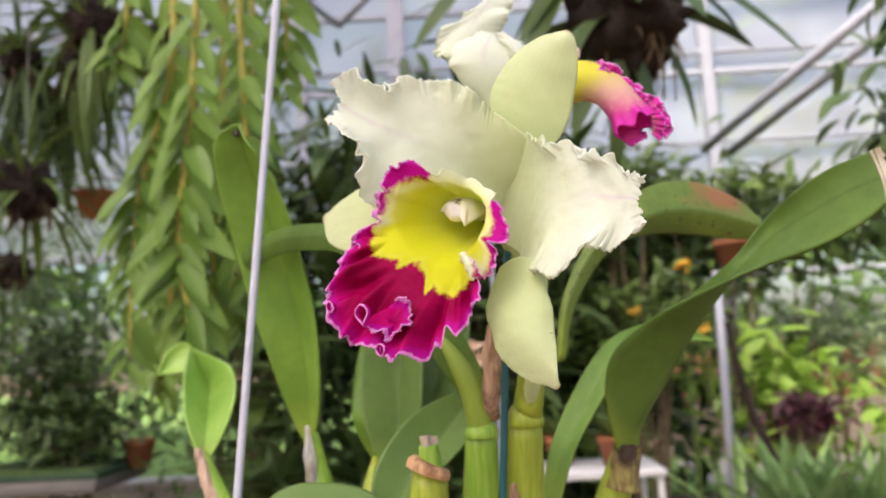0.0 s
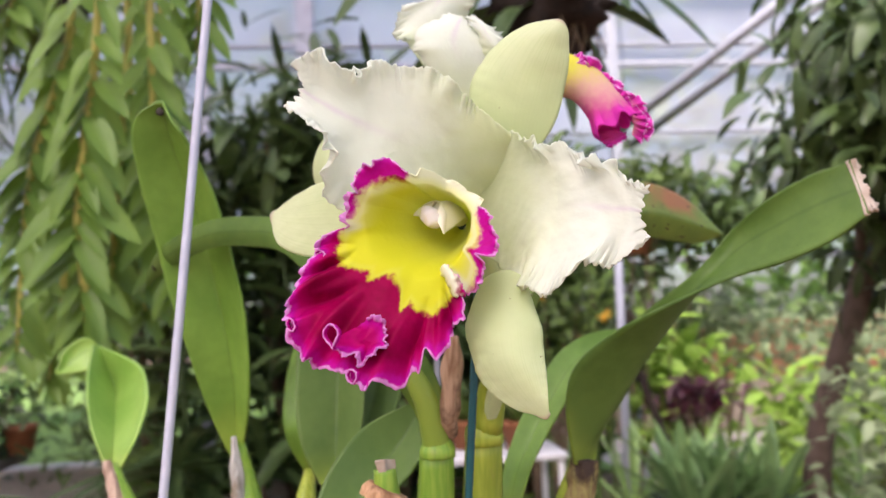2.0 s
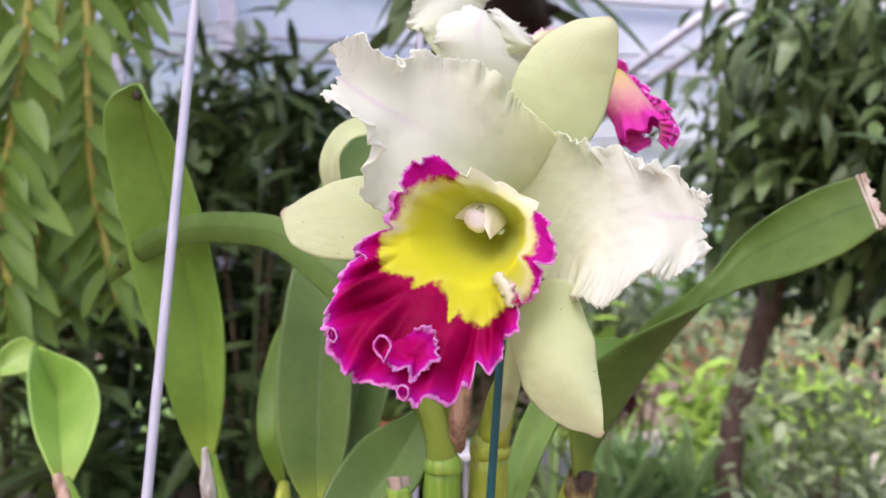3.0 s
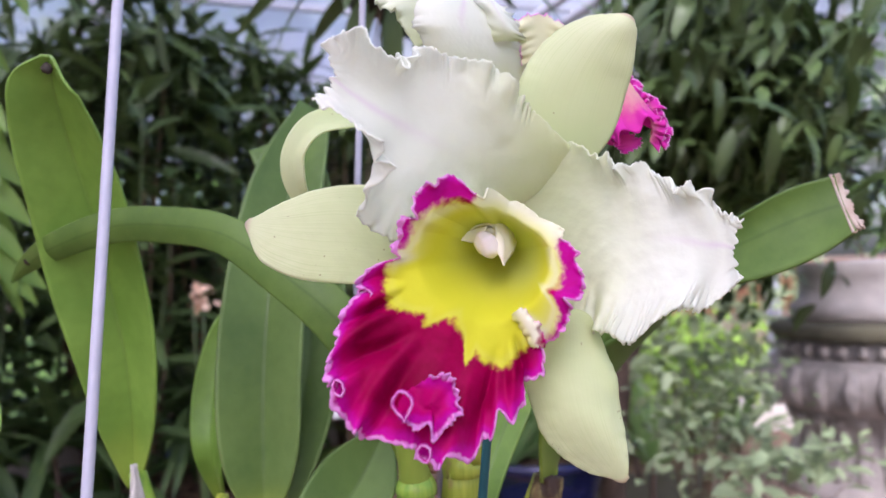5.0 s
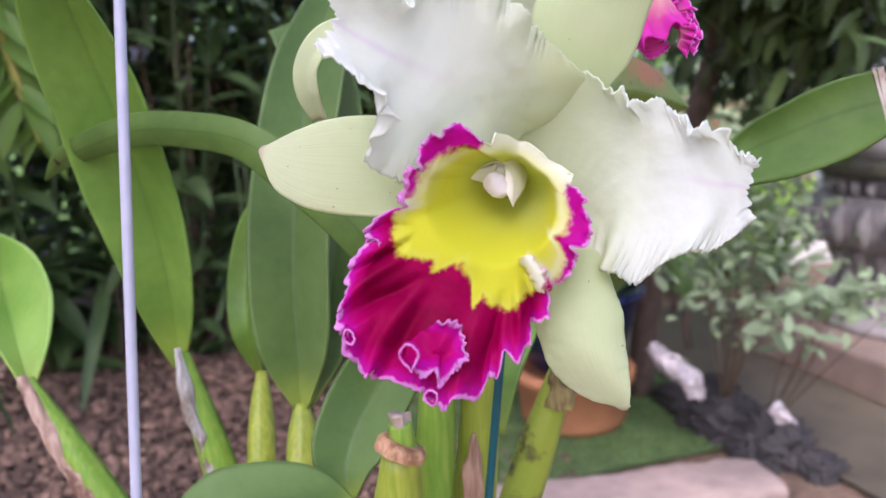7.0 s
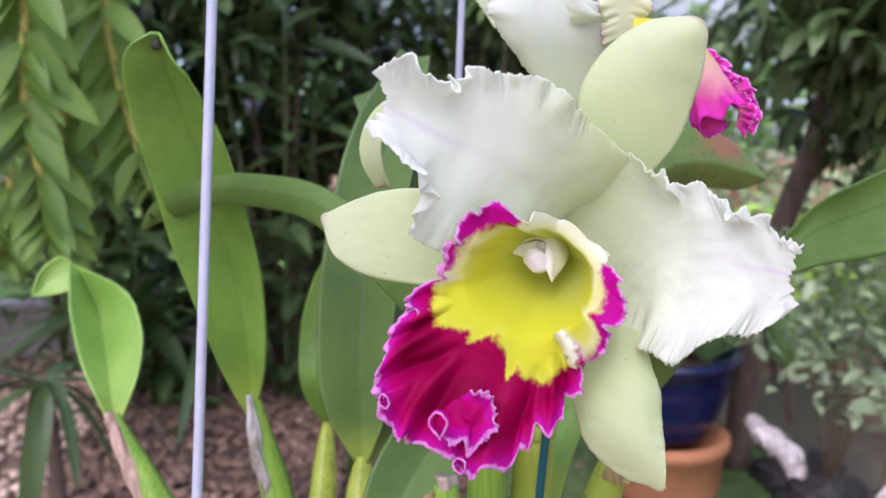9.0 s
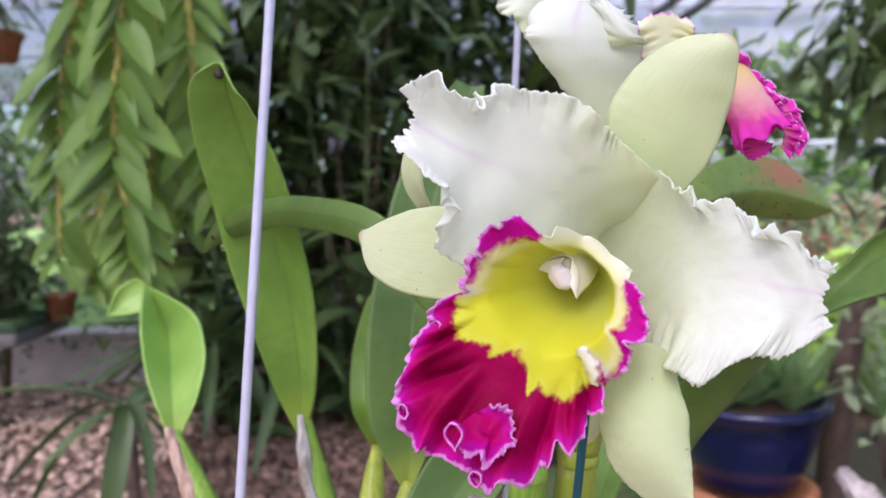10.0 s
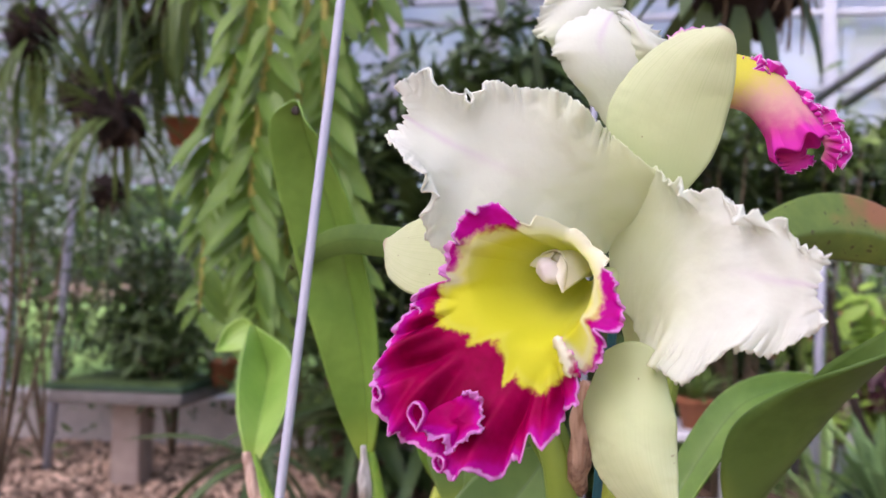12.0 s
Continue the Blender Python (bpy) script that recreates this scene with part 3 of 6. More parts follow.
def lip_body(nr=84, nt=1180):
    # more columns where the margin is long
    dense = np.interp(np.arange(0, 361), [0, 140, 155, 262, 275, 360], [0.8, 0.9, 1.7, 1.7, 0.9, 0.8])
    along = np.r_[0, np.cumsum((dense[1:] + dense[:-1]) / 2)]
    th = np.interp(np.linspace(0, along[-1], nt, endpoint=False), along, np.arange(0, 361))
    rad = np.radians(th)
    R, H = eased(REACH + REACH_LEFT, th, 2), eased(LIFT, th, 5)
    broad_R, broad_H, hm = eased(REACH + REACH_LEFT, th, 40), eased(LIFT, th, 34), eased(SHOULDER, th, 40)
    rm = np.minimum(20.0, 0.78 * broad_R)
    rho = np.linspace(0, 1, nr)[:, None] ** 0.85
    # throat: a steep tube to the shoulder, then the flare
    split = 0.40
    q = np.clip(rho / split, 0, 1)
    s = np.clip((rho - split) / (1 - split), 0, 1)
    r = 2.0 + (rm - 2.0)[None, :] * q**0.62 + (broad_R - rm)[None, :] * s + (R - broad_R)[None, :] * s**4
    h = -31 + (hm + 31)[None, :] * (1 - (1 - q) ** 1.25) + (broad_H - hm)[None, :] * s**1.35 + (H - broad_H)[None, :] * s**5
    k = np.array([1, 4, 6, 4, 1]) / 16
    for _ in range(5):
        h[2:-2] = sum(w * h[i:nr - 4 + i] for i, w in enumerate(k))
        r[2:-2] = sum(w * r[i:nr - 4 + i] for i, w in enumerate(k))
    middle = np.interp(th, [0, 146, 156, 258, 270, 360], [0, 0, 1, 1, 0, 0])[None, :]
    sides = np.interp(th, [0, 66, 80, 140, 150, 266, 274, 335, 350, 360], [0.05, 0.1, 0.6, 0.6, 0.3, 0.3, 0.6, 0.6, 0.2, 0.05])[None, :]
    # puffed folds that fan out over the middle lobe: each a crest between two creases
    for at, wide, tall in ((157, 3.4, 1.5), (166, 3.2, -1.8), (173, 3.0, 1.6), (181, 3.4, -2.2), (188, 3.6, 1.6), (215, 3.4, -1.3), (221, 3.2, 1.8), (231, 3.6, -3.0), (239, 3.4, 2.3), (246.5, 3.2, -2.3), (254, 3.4, 1.8), (262, 3.0, -1.2)):
        bend = th[None, :] - at - 4.0 * np.sin(2.6 * s + at) + 5.0 * (1 - s)
        h = h + 2.4 * tall * np.exp(-((bend / wide) ** 2)) * np.clip((s - 0.22) / 0.45, 0, 1) ** 1.3 * (1 - 0.55 * s**3) * (0.2 + 0.8 * middle)
    u = th / 360
    e = np.clip((s - 0.72) / 0.28, 0, 1)
    gain = middle + sides * (1 - middle)
    h = h + gain * (1.5 * e**1.6 * wobble(u, 21, ((17, 0.7), (37, 1.0)))[None, :] + 0.55 * e**4 * wobble(u, 22, ((71, 1.0), (113, 0.8)))[None, :] * (0.3 + 0.7 * middle))
    r = r + gain * (0.55 * e**3 * wobble(u, 25, ((43, 0.8), (87, 1.0)))[None, :] + 0.32 * e**9 * wobble(u, 28, ((141, 1.0), (190, 0.8)))[None, :] * (0.25 + 0.75 * middle))
    turn = np.radians(1.25) * e**2 * wobble(u, 27, ((16, 1.0), (31, 0.8)))[None, :] * (0.25 * sides + middle)
    ang = rad[None, :] + turn
    way = np.cos(ang)[..., None] * LIP_UP + np.sin(ang)[..., None] * LIP_RIGHT
    inner = (1 - q)[..., None] ** 1.2 * (LIP_RIGHT * 0.006 + LIP_UP * 0.004)
    g = np.array(LIP_AT) + way * (r * 0.001)[..., None] + (h * 0.001)[..., None] * LIP_AHEAD + inner
    # pigments: yellow throat with a tongue down the middle, magenta lobe and margins, cream hood and side lobes
    mag = 0.5 + (r - eased(STAIN, th, 3)[None, :]) / 3.2
    cream = np.interp(th, [0, 30, 80, 110, 135, 150, 160, 250, 268, 285, 320, 345, 360], [0.9, 1.0, 0.95, 0.8, 0.6, 0.3, 0.1, 0.1, 0.6, 0.75, 0.8, 0.85, 0.9])
    near = r / broad_R[None, :]
    pale = np.clip(cream[None, :] * np.clip((near - 0.58) / 0.36, 0, 1), 0, 1)
    # a pale seam where the yellow ends
    pale = np.maximum(pale, (0.60 - 0.40 * middle) * np.exp(-(((mag + 0.15) / 0.75) ** 2)) * np.clip((r - 12) / 6, 0, 1))
    tip = np.exp(-(((th[None, :] - 147) / 5.0) ** 2) - ((r - 25) / 5.0) ** 2) + 0.45 * np.exp(-(((th[None, :] - 270) / 4.0) ** 2) - ((r - 25) / 4.0) ** 2)
    deep = np.clip(1 - (r - 8) / 15, 0, 1) * np.interp(th, [0, 120, 165, 230, 300, 360], [1, 0.95, 0.55, 0.5, 0.75, 1])[None, :]
    rim_on = np.interp(th, [0, 66, 78, 352, 358, 360], [0.0, 0.0, 1, 1, 0.0, 0.0])[None, :]
    rim = np.clip(1 - (R[None, :] * (1 - rho) * (1 - 0.32 * (1 - middle))) / 9.0, 0, 1) * rim_on
    lilac = np.interp(th, [0, 262, 273, 296, 300, 360], [0, 0, 1, 1, 0, 0])[None, :]
    rim = np.maximum(rim, 0.74 * (1 - middle) * rim_on * np.clip((near - 0.7) / 0.1, 0, 1))
    rim = np.clip(rim + 0.17 * lilac * np.clip((rim - 0.70) / 0.12, 0, 1), 0, 1)
    return sheet(g, 0.0006, {"deep": deep, "magenta": mag, "rim": rim * (0.955 + 0.045 * np.maximum(middle, lilac)), "pale": np.clip(pale * 0.9 + tip, 0, 1)}, wrap=True)


part("lip", lip_body(), LIP, flower, "frilled magenta lip with a yellow throat")


def flat_attributes(bm, deep, magenta, rim_from, pale=0.0):
    for k, v in (("deep", deep), ("magenta", magenta), ("pale", pale)):
        layer = bm.verts.layers.float.new(k)
        for x in bm.verts:
            x[layer] = v
    along, across = bm.verts.layers.float["along"], bm.verts.layers.float["across"]
    rim = bm.verts.layers.float.new("rim")
    for x in bm.verts:
        x[rim] = max(rim_from + (1 - rim_from) * x[along] ** 4, 0.1 + 0.88 * x[across] ** 5)
    return bm


def lip_flap(edge, centre, seed, nr=46, nt=420):
    """A frilled lobe that stands up from the lip, round a hollow: its edge runs through places in the lip's own measure."""
    ring = np.array([lip_place(*p) for p in edge])
    b = spline(np.vstack([ring, ring[:1]]), nt + 1)[:nt]
    w = np.hanning(61)
    calm = np.stack([np.convolve(np.r_[x[-30:], x, x[:30]], w / w.sum(), "valid") for x in b.T], 1)
    c = np.array(lip_place(*centre))
    rho = np.linspace(0.02, 1, nr)[:, None]
    u = np.linspace(0, 1, nt, endpoint=False)
    free = np.interp(u, [0, 0.06, 0.72, 0.82, 0.93, 1], [0.8, 1, 1, 0.15, 0.1, 0.8])
    e = np.clip((rho - 0.72) / 0.28, 0, 1)
    wave = 0.0011 * e**1.7 * wobble(u, seed, ((7, 0.8), (15, 1.0)))[None, :] + 0.0004 * e**5 * wobble(u, seed + 1, ((37, 1.0), (53, 0.8)))[None, :]
    reach = rho * (1 + free[None, :] * (0.05 * e**3 * wobble(u, seed + 2, ((9, 0.8), (21, 1.0)))[None, :] + 0.025 * e**9 * wobble(u, seed + 3, ((47, 1.0), (69, 0.8)))[None, :]))
    hollow = -0.0022 * np.sin(np.pi * np.clip(rho * 0.85, 0, 1)) ** 1.5
    ahead = ((calm - c) @ LIP_AHEAD)[:, None] * LIP_AHEAD
    g = c + (calm - c - ahead)[None] * reach[..., None] + ahead[None] * (rho**2)[..., None] + (b - calm)[None] * (rho**4)[..., None] + LIP_AHEAD * (hollow + wave * free[None, :])[..., None]
    rim = np.clip(1 - 8.5 * (1 - rho) / 9.0, 0, 1) * (0.3 + 0.7 * free[None, :])
    one = np.ones((nr, nt))
    return sheet(g, 0.0006, {"deep": 0 * one, "magenta": 2 * one, "rim": np.maximum(rim, 0.34), "pale": 0 * one}, wrap=True)


part("lip_fold", lip_flap([(206.5, 50.5, 24.5), (202, 51, 24), (198, 49.0, 24.8), (196, 53.4, 22.5), (193, 49, 22), (191, 46, 20.5), (188.6, 45.0, 18.0), (191, 42, 15.5), (192.4, 38.6, 13.8), (195.5, 36.2, 15.4), (200.5, 35.8, 15.6), (204.6, 38.2, 13.5), (208.5, 42.5, 11.0), (211, 46.5, 15.0), (209.5, 50.0, 21.0)], (200.5, 45.0, 15.5), 31), LIP, flower, "magenta fold with a frilled pink edge")


def lip_curl(at, wide, tall, lean=0.0, thick=1.5, open_below=0.0):
    """A rolled loop of the lip's margin: a drop-shaped ring of a narrow band that stands forward."""
    c = np.array(lip_place(*at))
    n = 64
    a = np.linspace(0, 2 * np.pi, n, endpoint=False)
    x = wide / 2 * np.sin(a) * (1 - 0.55 * open_below * np.clip(-np.cos(a), 0, 1) ** 0.8) + 0.12 * np.sin(7 * a)
    y = tall / 2 * np.cos(a) + 0.10 * np.cos(9 * a + 1)
    cl, sl = math.cos(lean), math.sin(lean)
    x, y = x * cl - y * sl, x * sl + y * cl
    b = np.linspace(0, 2 * np.pi, 9, endpoint=False)
    g = np.zeros((9, n, 3))
    way = np.stack([x, y], 1) / np.maximum(np.hypot(x, y), 0.1)[:, None]
    for i, t in enumerate(b):
        o, d = 0.33 * thick * np.cos(t) * (1 + 0.12 * np.sin(11 * a)), thick * np.sin(t)
        px, py = x + way[:, 0] * o, y + way[:, 1] * o
        g[i] = c + (px[:, None] * LIP_RIGHT + py[:, None] * LIP_UP + (d - 0.4 * thick)[..., None] * np.ones((n, 1)) * LIP_AHEAD) * 0.001
    bm = bmesh.new()
    layers = {k: bm.verts.layers.float.new(k) for k in ("deep", "magenta", "rim", "pale")}
    rows = []
    for i, t in enumerate(b):
        row = []
        for j in range(n):
            v = bm.verts.new(g[i, j])
            v[layers["magenta"]] = 2.0
            v[layers["rim"]] = 0.70 + 0.25 * max(0.0, math.sin(t)) ** 0.8
            row.append(v)
        rows.append(row)
    for i in range(9):
        for j in range(n):
            bm.faces.new((rows[i][j], rows[(i + 1) % 9][j], rows[(i + 1) % 9][(j + 1) % n], rows[i][(j + 1) % n]))
    bmesh.ops.recalc_face_normals(bm, faces=bm.faces)
    return bm


for place, wide, tall, lean, drop in (((208.6, 46.4, 27.4), 5.4, 7.8, 0.12, 1.5), ((197.5, 57.0, 22.0), 3.8, 4.6, 0.2, 0.5), ((228.0, 54.6, 21.0), 2.8, 4.4, 0.25, 0.0), ((252.8, 36.6, 10.8), 4.0, 2.8, -0.2, 0.2)):
    part("lip_curl", lip_curl(place, wide, tall, lean, 1.15 + 0.08 * wide, drop), LIP, flower, "rolled curl of the pink margin")

# pale fold where the middle lobe meets the side lobe
def junction_fold():
    rows = [[lip_place(*p) for p in row] for row in (
        [(156, 19.0, 2.2), (155, 23.0, 3.0), (154, 27.0, 4.0), (153, 30.5, 5.0)],
        [(150, 18.6, 5.2), (149, 23.0, 6.4), (149, 27.0, 6.8), (150, 31.0, 6.0)],
        [(146, 18.6, 5.0), (144, 22.5, 6.2), (143.5, 27.0, 5.6), (147, 32.0, 4.6)])]
    bm = three_rails(*rows, nu=60, nv=41, ruffle=0.0006, jag=0.0006, seed=33, notches=6, thick=0.0006, octaves=((2, 0.8), (4, 1.0)))
    along, signed = bm.verts.layers.float["along"], bm.verts.layers.float["signed"]
    layers = {k: bm.verts.layers.float.new(k) for k in ("deep", "magenta", "rim", "pale")}
    for v in bm.verts:
        v[layers["magenta"]] = 1.5 * v[along] + 0.55 * v[signed] - 0.95
        v[layers["rim"]] = 0.97 * max(0.0, v[signed]) ** 4
        v[layers["pale"]] = 0.9 - 0.5 * max(0.0, -v[signed])
    return bm


part("lip_fold", junction_fold(), LIP, flower, "cream fold with a lilac edge")

# column in the throat: a rounded body, a hood with two pointed wings, and the cap
part("column", tube([(0.0225, 0.3510, 1.2140), (0.0200, 0.3470, 1.2146), (0.0165, 0.3425, 1.2146), (0.0120, 0.3375, 1.2128)], [0.0046, 0.0048, 0.0048, 0.0036], n=24, steps=24, squash=0.9), COLUMN, flower, "cream column")
part("column_hood", three_rails(
    [(0.0175, 0.3465, 1.2110), (0.0100, 0.3450, 1.2128), (0.0022, 0.3415, 1.2137)],
    [(0.0200, 0.3440, 1.2182), (0.0165, 0.3400, 1.2186), (0.0128, 0.3364, 1.2174)],
    [(0.0235, 0.3420, 1.2120), (0.0195, 0.3365, 1.2085), (0.0136, 0.3312, 1.2045)],
    nu=30, nv=41, thick=0.0007, crumple=0.0002, seed=90), COLUMN, flower, "cream hood over the cap")
for rails in (([(0.0110, 0.3364, 1.2172), (0.0064, 0.3388, 1.2160), (0.0022, 0.3414, 1.2139)], [(0.0088, 0.3350, 1.2145), (0.0056, 0.3382, 1.2142), (0.0022, 0.3414, 1.2136)], [(0.0062, 0.3345, 1.2118), (0.0046, 0.3386, 1.2124), (0.0023, 0.3415, 1.2133)]),
              ([(0.0130, 0.3352, 1.2168), (0.0150, 0.3332, 1.2122), (0.0138, 0.3312, 1.2044)], [(0.0120, 0.3326, 1.2140), (0.0136, 0.3312, 1.2096), (0.0136, 0.3310, 1.2043)], [(0.0106, 0.3316, 1.2105), (0.0122, 0.3308, 1.2072), (0.0134, 0.3310, 1.2044)])):
    part("column_wing", three_rails(*rails, nu=26, nv=17, thick=0.0007, crumple=0.00015, seed=91), COLUMN, flower, "cream pointed wing")
cap = bmesh.new()
CAP_AT = Vector((0.0092, 0.3335, 1.2112))
bmesh.ops.create_uvsphere(cap, u_segments=28, v_segments=18, radius=0.0042, matrix=Matrix.Translation(CAP_AT) @ Matrix.Rotation(radians(-38), 4, "Y") @ Matrix.Diagonal((0.86, 0.82, 1.14, 1)))
for v in cap.verts:
    v.co += (v.co - CAP_AT) * 0.18 * noise.noise(v.co * 420)
part("anther_cap", cap, material("anther_pink", (0.88, 0.83, 0.79), (0.86, 0.76, 0.74), 150, 0.35, through_light=0.3), flower, "pinkish white cap")

# second flower, behind, facing away
rear_stalk = tube([(0.046, 0.43, 1.14), (0.052, 0.412, 1.19), (0.05, 0.405, 1.23), (0.052, 0.402, 1.262)], [0.0045, 0.004, 0.004, 0.0045])
rear = part("flower", rear_stalk, SEPAL, orchid, "second white flower seen from the side behind the first")
part("petal", three_rails(
    [(0.0426, 0.4091, 1.2609), (0.0270, 0.4069, 1.2802), (0.0145, 0.4036, 1.2960), (0.0107, 0.4019, 1.3048), (0.0172, 0.4042, 1.3163), (0.0289, 0.4082, 1.3233)],
    [(0.0474, 0.4091, 1.2637), (0.0390, 0.4028, 1.2816), (0.0322, 0.3973, 1.2944), (0.0286, 0.3956, 1.3031), (0.0307, 0.3978, 1.3115), (0.0344, 0.4040, 1.3193)],
    [(0.0590, 0.4140, 1.2665), (0.0700, 0.4150, 1.2820), (0.0690, 0.4110, 1.2940), (0.0640, 0.4080, 1.3010), (0.0550, 0.4080, 1.3085), (0.0440, 0.4080, 1.3165)],
    nu=70, nv=35, ruffle=0.0007, jag=0.0007, seed=41), PETAL, rear, "white ruffled petal")
part("petal", three_rails(
    [(0.0180, 0.4210, 1.2992), (0.0094, 0.4211, 1.3108), (0.0007, 0.4244, 1.3206), (0.0067, 0.4247, 1.3291), (0.0167, 0.4226, 1.3349), (0.0257, 0.4224, 1.3440)],
    [(0.0258, 0.4245, 1.3034), (0.0216, 0.4217, 1.3170), (0.0204, 0.4210, 1.3255), (0.0251, 0.4214, 1.3346), (0.0313, 0.4217, 1.3423), (0.0377, 0.4230, 1.3505)],
    [(0.0366, 0.4275, 1.3076), (0.0397, 0.4259, 1.3189), (0.0414, 0.4248, 1.3275), (0.0445, 0.4235, 1.3359), (0.0472, 0.4254, 1.3429), (0.0496, 0.4263, 1.3509)],
    nu=60, nv=31, ruffle=0.0025, jag=0.0011, seed=43), PETAL, rear, "white ruffled petal, crinkled")
part("petal", three_rails(
    [(0.0416, 0.4032, 1.2978), (0.0402, 0.4015, 1.3066), (0.0380, 0.4018, 1.3147), (0.0386, 0.4019, 1.3193)],
    [(0.0505, 0.3971, 1.2975), (0.0480, 0.3942, 1.3014), (0.0443, 0.3945, 1.3082), (0.0410, 0.3968, 1.3162)],
    [(0.0600, 0.4029, 1.2990), (0.0570, 0.3981, 1.3005), (0.0547, 0.3972, 1.3031), (0.0463, 0.3996, 1.3129)],
    nu=50, nv=31, ruffle=0.0013, jag=0.0012, seed=47), PETAL, rear, "cream crinkled petal edge, browned")
part("sepal", ribbon([(0.0075, 0.4281, 1.2705), (-0.0113, 0.4221, 1.2678), (-0.0268, 0.4213, 1.2642), (-0.0346, 0.4238, 1.2549), (-0.0348, 0.4277, 1.2439), (-0.0299, 0.4351, 1.2328)],
    [0.014, 0.014, 0.0125, 0.011, 0.0105, 0.007], [(-0.1, -0.8, 0.7), (-0.5, -0.8, 0.4), (-0.6, -0.8, 0.0)], fold=0.25, thick=0.0008), SEPAL, rear, "narrow pale sepal curled back")


def trumpet(axis, radii, frill, seed, nr=44, nt=160):
    """The rear flower's lip: a tube that widens into a frilled mouth."""
    m, rad = spline(axis, nr), spline(radii, nr)[:, 0]
    tang = np.gradient(m, axis=0)
    tang /= np.linalg.norm(tang, axis=1, keepdims=True)
    a = np.cross(tang, (0.1, -0.3, 0.95))
    a /= np.linalg.norm(a, axis=1, keepdims=True)
    b = np.cross(a, tang)
    th = np.linspace(0, 2 * np.pi, nt, endpoint=False)
    u = np.linspace(0, 1, nr)[:, None]
    e = np.clip((u - 0.6) / 0.4, 0, 1) ** 1.8
    w1 = wobble(th / (2 * np.pi), seed, ((4, 1.0), (8, 0.6)))[None, :]
    w2 = wobble(th / (2 * np.pi), seed + 1, ((5, 1.0), (9, 0.7)))[None, :]
    r = rad[:, None] * (1 + 0.13 * e * w1)
    g = m[:, None] + a[:, None] * (r * np.cos(th))[..., None] + b[:, None] * (r * np.sin(th) * 0.9)[..., None] + tang[:, None] * (frill * e * w2)[..., None]
    one = np.ones((nr, nt))
    return sheet(g, 0.0006, {"deep": 0.0 * one, "magenta": -2.0 + 3.8 * u - 0.6 * np.sin(th + 0.4)[None, :], "rim": np.clip(u * 3.0 - 2.2, 0, 0.70) * one, "pale": 0.45 * np.clip(1 - u * 1.3, 0, 1) * one}, wrap=True)


part("lip", trumpet([(0.0715, 0.4035, 1.2900), (0.0825, 0.3985, 1.2880), (0.0920, 0.3950, 1.2815), (0.0995, 0.3924, 1.2700), (0.1040, 0.3905, 1.2596)], [0.0118, 0.0112, 0.0100, 0.0102, 0.0122], 0.0016, 51), LIP_SOFT, rear, "magenta frilled lip with a yellow tube")
part("lip_fold", flat_attributes(three_rails(
    [(0.0863, 0.3923, 1.2965), (0.0885, 0.3887, 1.2927), (0.0937, 0.3877, 1.2862)], [(0.0874, 0.3927, 1.2921), (0.0918, 0.3896, 1.2846), (0.0966, 0.3884, 1.2809)], [(0.0807, 0.3956, 1.2965), (0.0864, 0.3930, 1.2823), (0.0983, 0.3909, 1.2750)],
    nu=30, nv=31, ruffle=0.002, jag=0.0012, seed=53), 0.0, 2.0, 0.6), LIP_SOFT, rear, "magenta frill")
part("lip_fold", flat_attributes(three_rails(
    [(0.0957, 0.3953, 1.2595), (0.0969, 0.3937, 1.2544), (0.1010, 0.3934, 1.2504)], [(0.0998, 0.3929, 1.2586), (0.1024, 0.3914, 1.2555), (0.1053, 0.3909, 1.2526)], [(0.1041, 0.3935, 1.2591), (0.1070, 0.3929, 1.2579), (0.1088, 0.3923, 1.2545)],
    nu=30, nv=31, ruffle=0.001, jag=0.0008, seed=57), 0.0, 2.0, 0.2), LIP_SOFT, rear, "magenta lower lobe, rolled")

def ruffled_band(points, outs, width, waves, seed, lift=0.0):
    """The gathered margin of the rear lip: a band along a curve whose free edge is longer than its root."""
    nu, nv = 300, 18
    c, o = spline(points, nu), spline(outs, nu)
    o /= np.linalg.norm(o, axis=1, keepdims=True)
    tang = np.gradient(c, axis=0)
    tang /= np.linalg.norm(tang, axis=1, keepdims=True)
    side = np.cross(tang, o)
    u, v = np.linspace(0, 1, nu), np.linspace(0, 1, nv)[None, :, None]
    ph = (2 * np.pi * (waves * u + 0.25 * wobble(u, seed, ((2, 1.0), (5, 0.6)))))[:, None, None]
    size = (0.75 + 0.3 * wobble(u, seed + 1, ((2, 0.8), (4, 0.6))))[:, None, None]
    fine = wobble(u, seed + 2, ((waves * 2.3, 1.0), (waves * 4.1, 0.5)))[:, None, None]
    g = c[:, None] + o[:, None] * (width * size * (v - 0.25)) + side[:, None] * (width * 0.42 * v**1.3 * size * np.sin(ph) + lift * v + 0.05 * width * v**3 * fine)
    g = g + tang[:, None] * (width * 0.30 * v**1.3 * size * np.sin(2 * ph)) + o[:, None] * (0.07 * width * v**3 * fine)
    one = np.ones((nu, nv))
    vv = v[..., 0] * one
    return sheet(g, 0.0005, {"deep": 0 * one, "magenta": 0.4 + 1.2 * vv, "rim": 0.30 + 0.66 * vv**2.2, "pale": 0 * one})


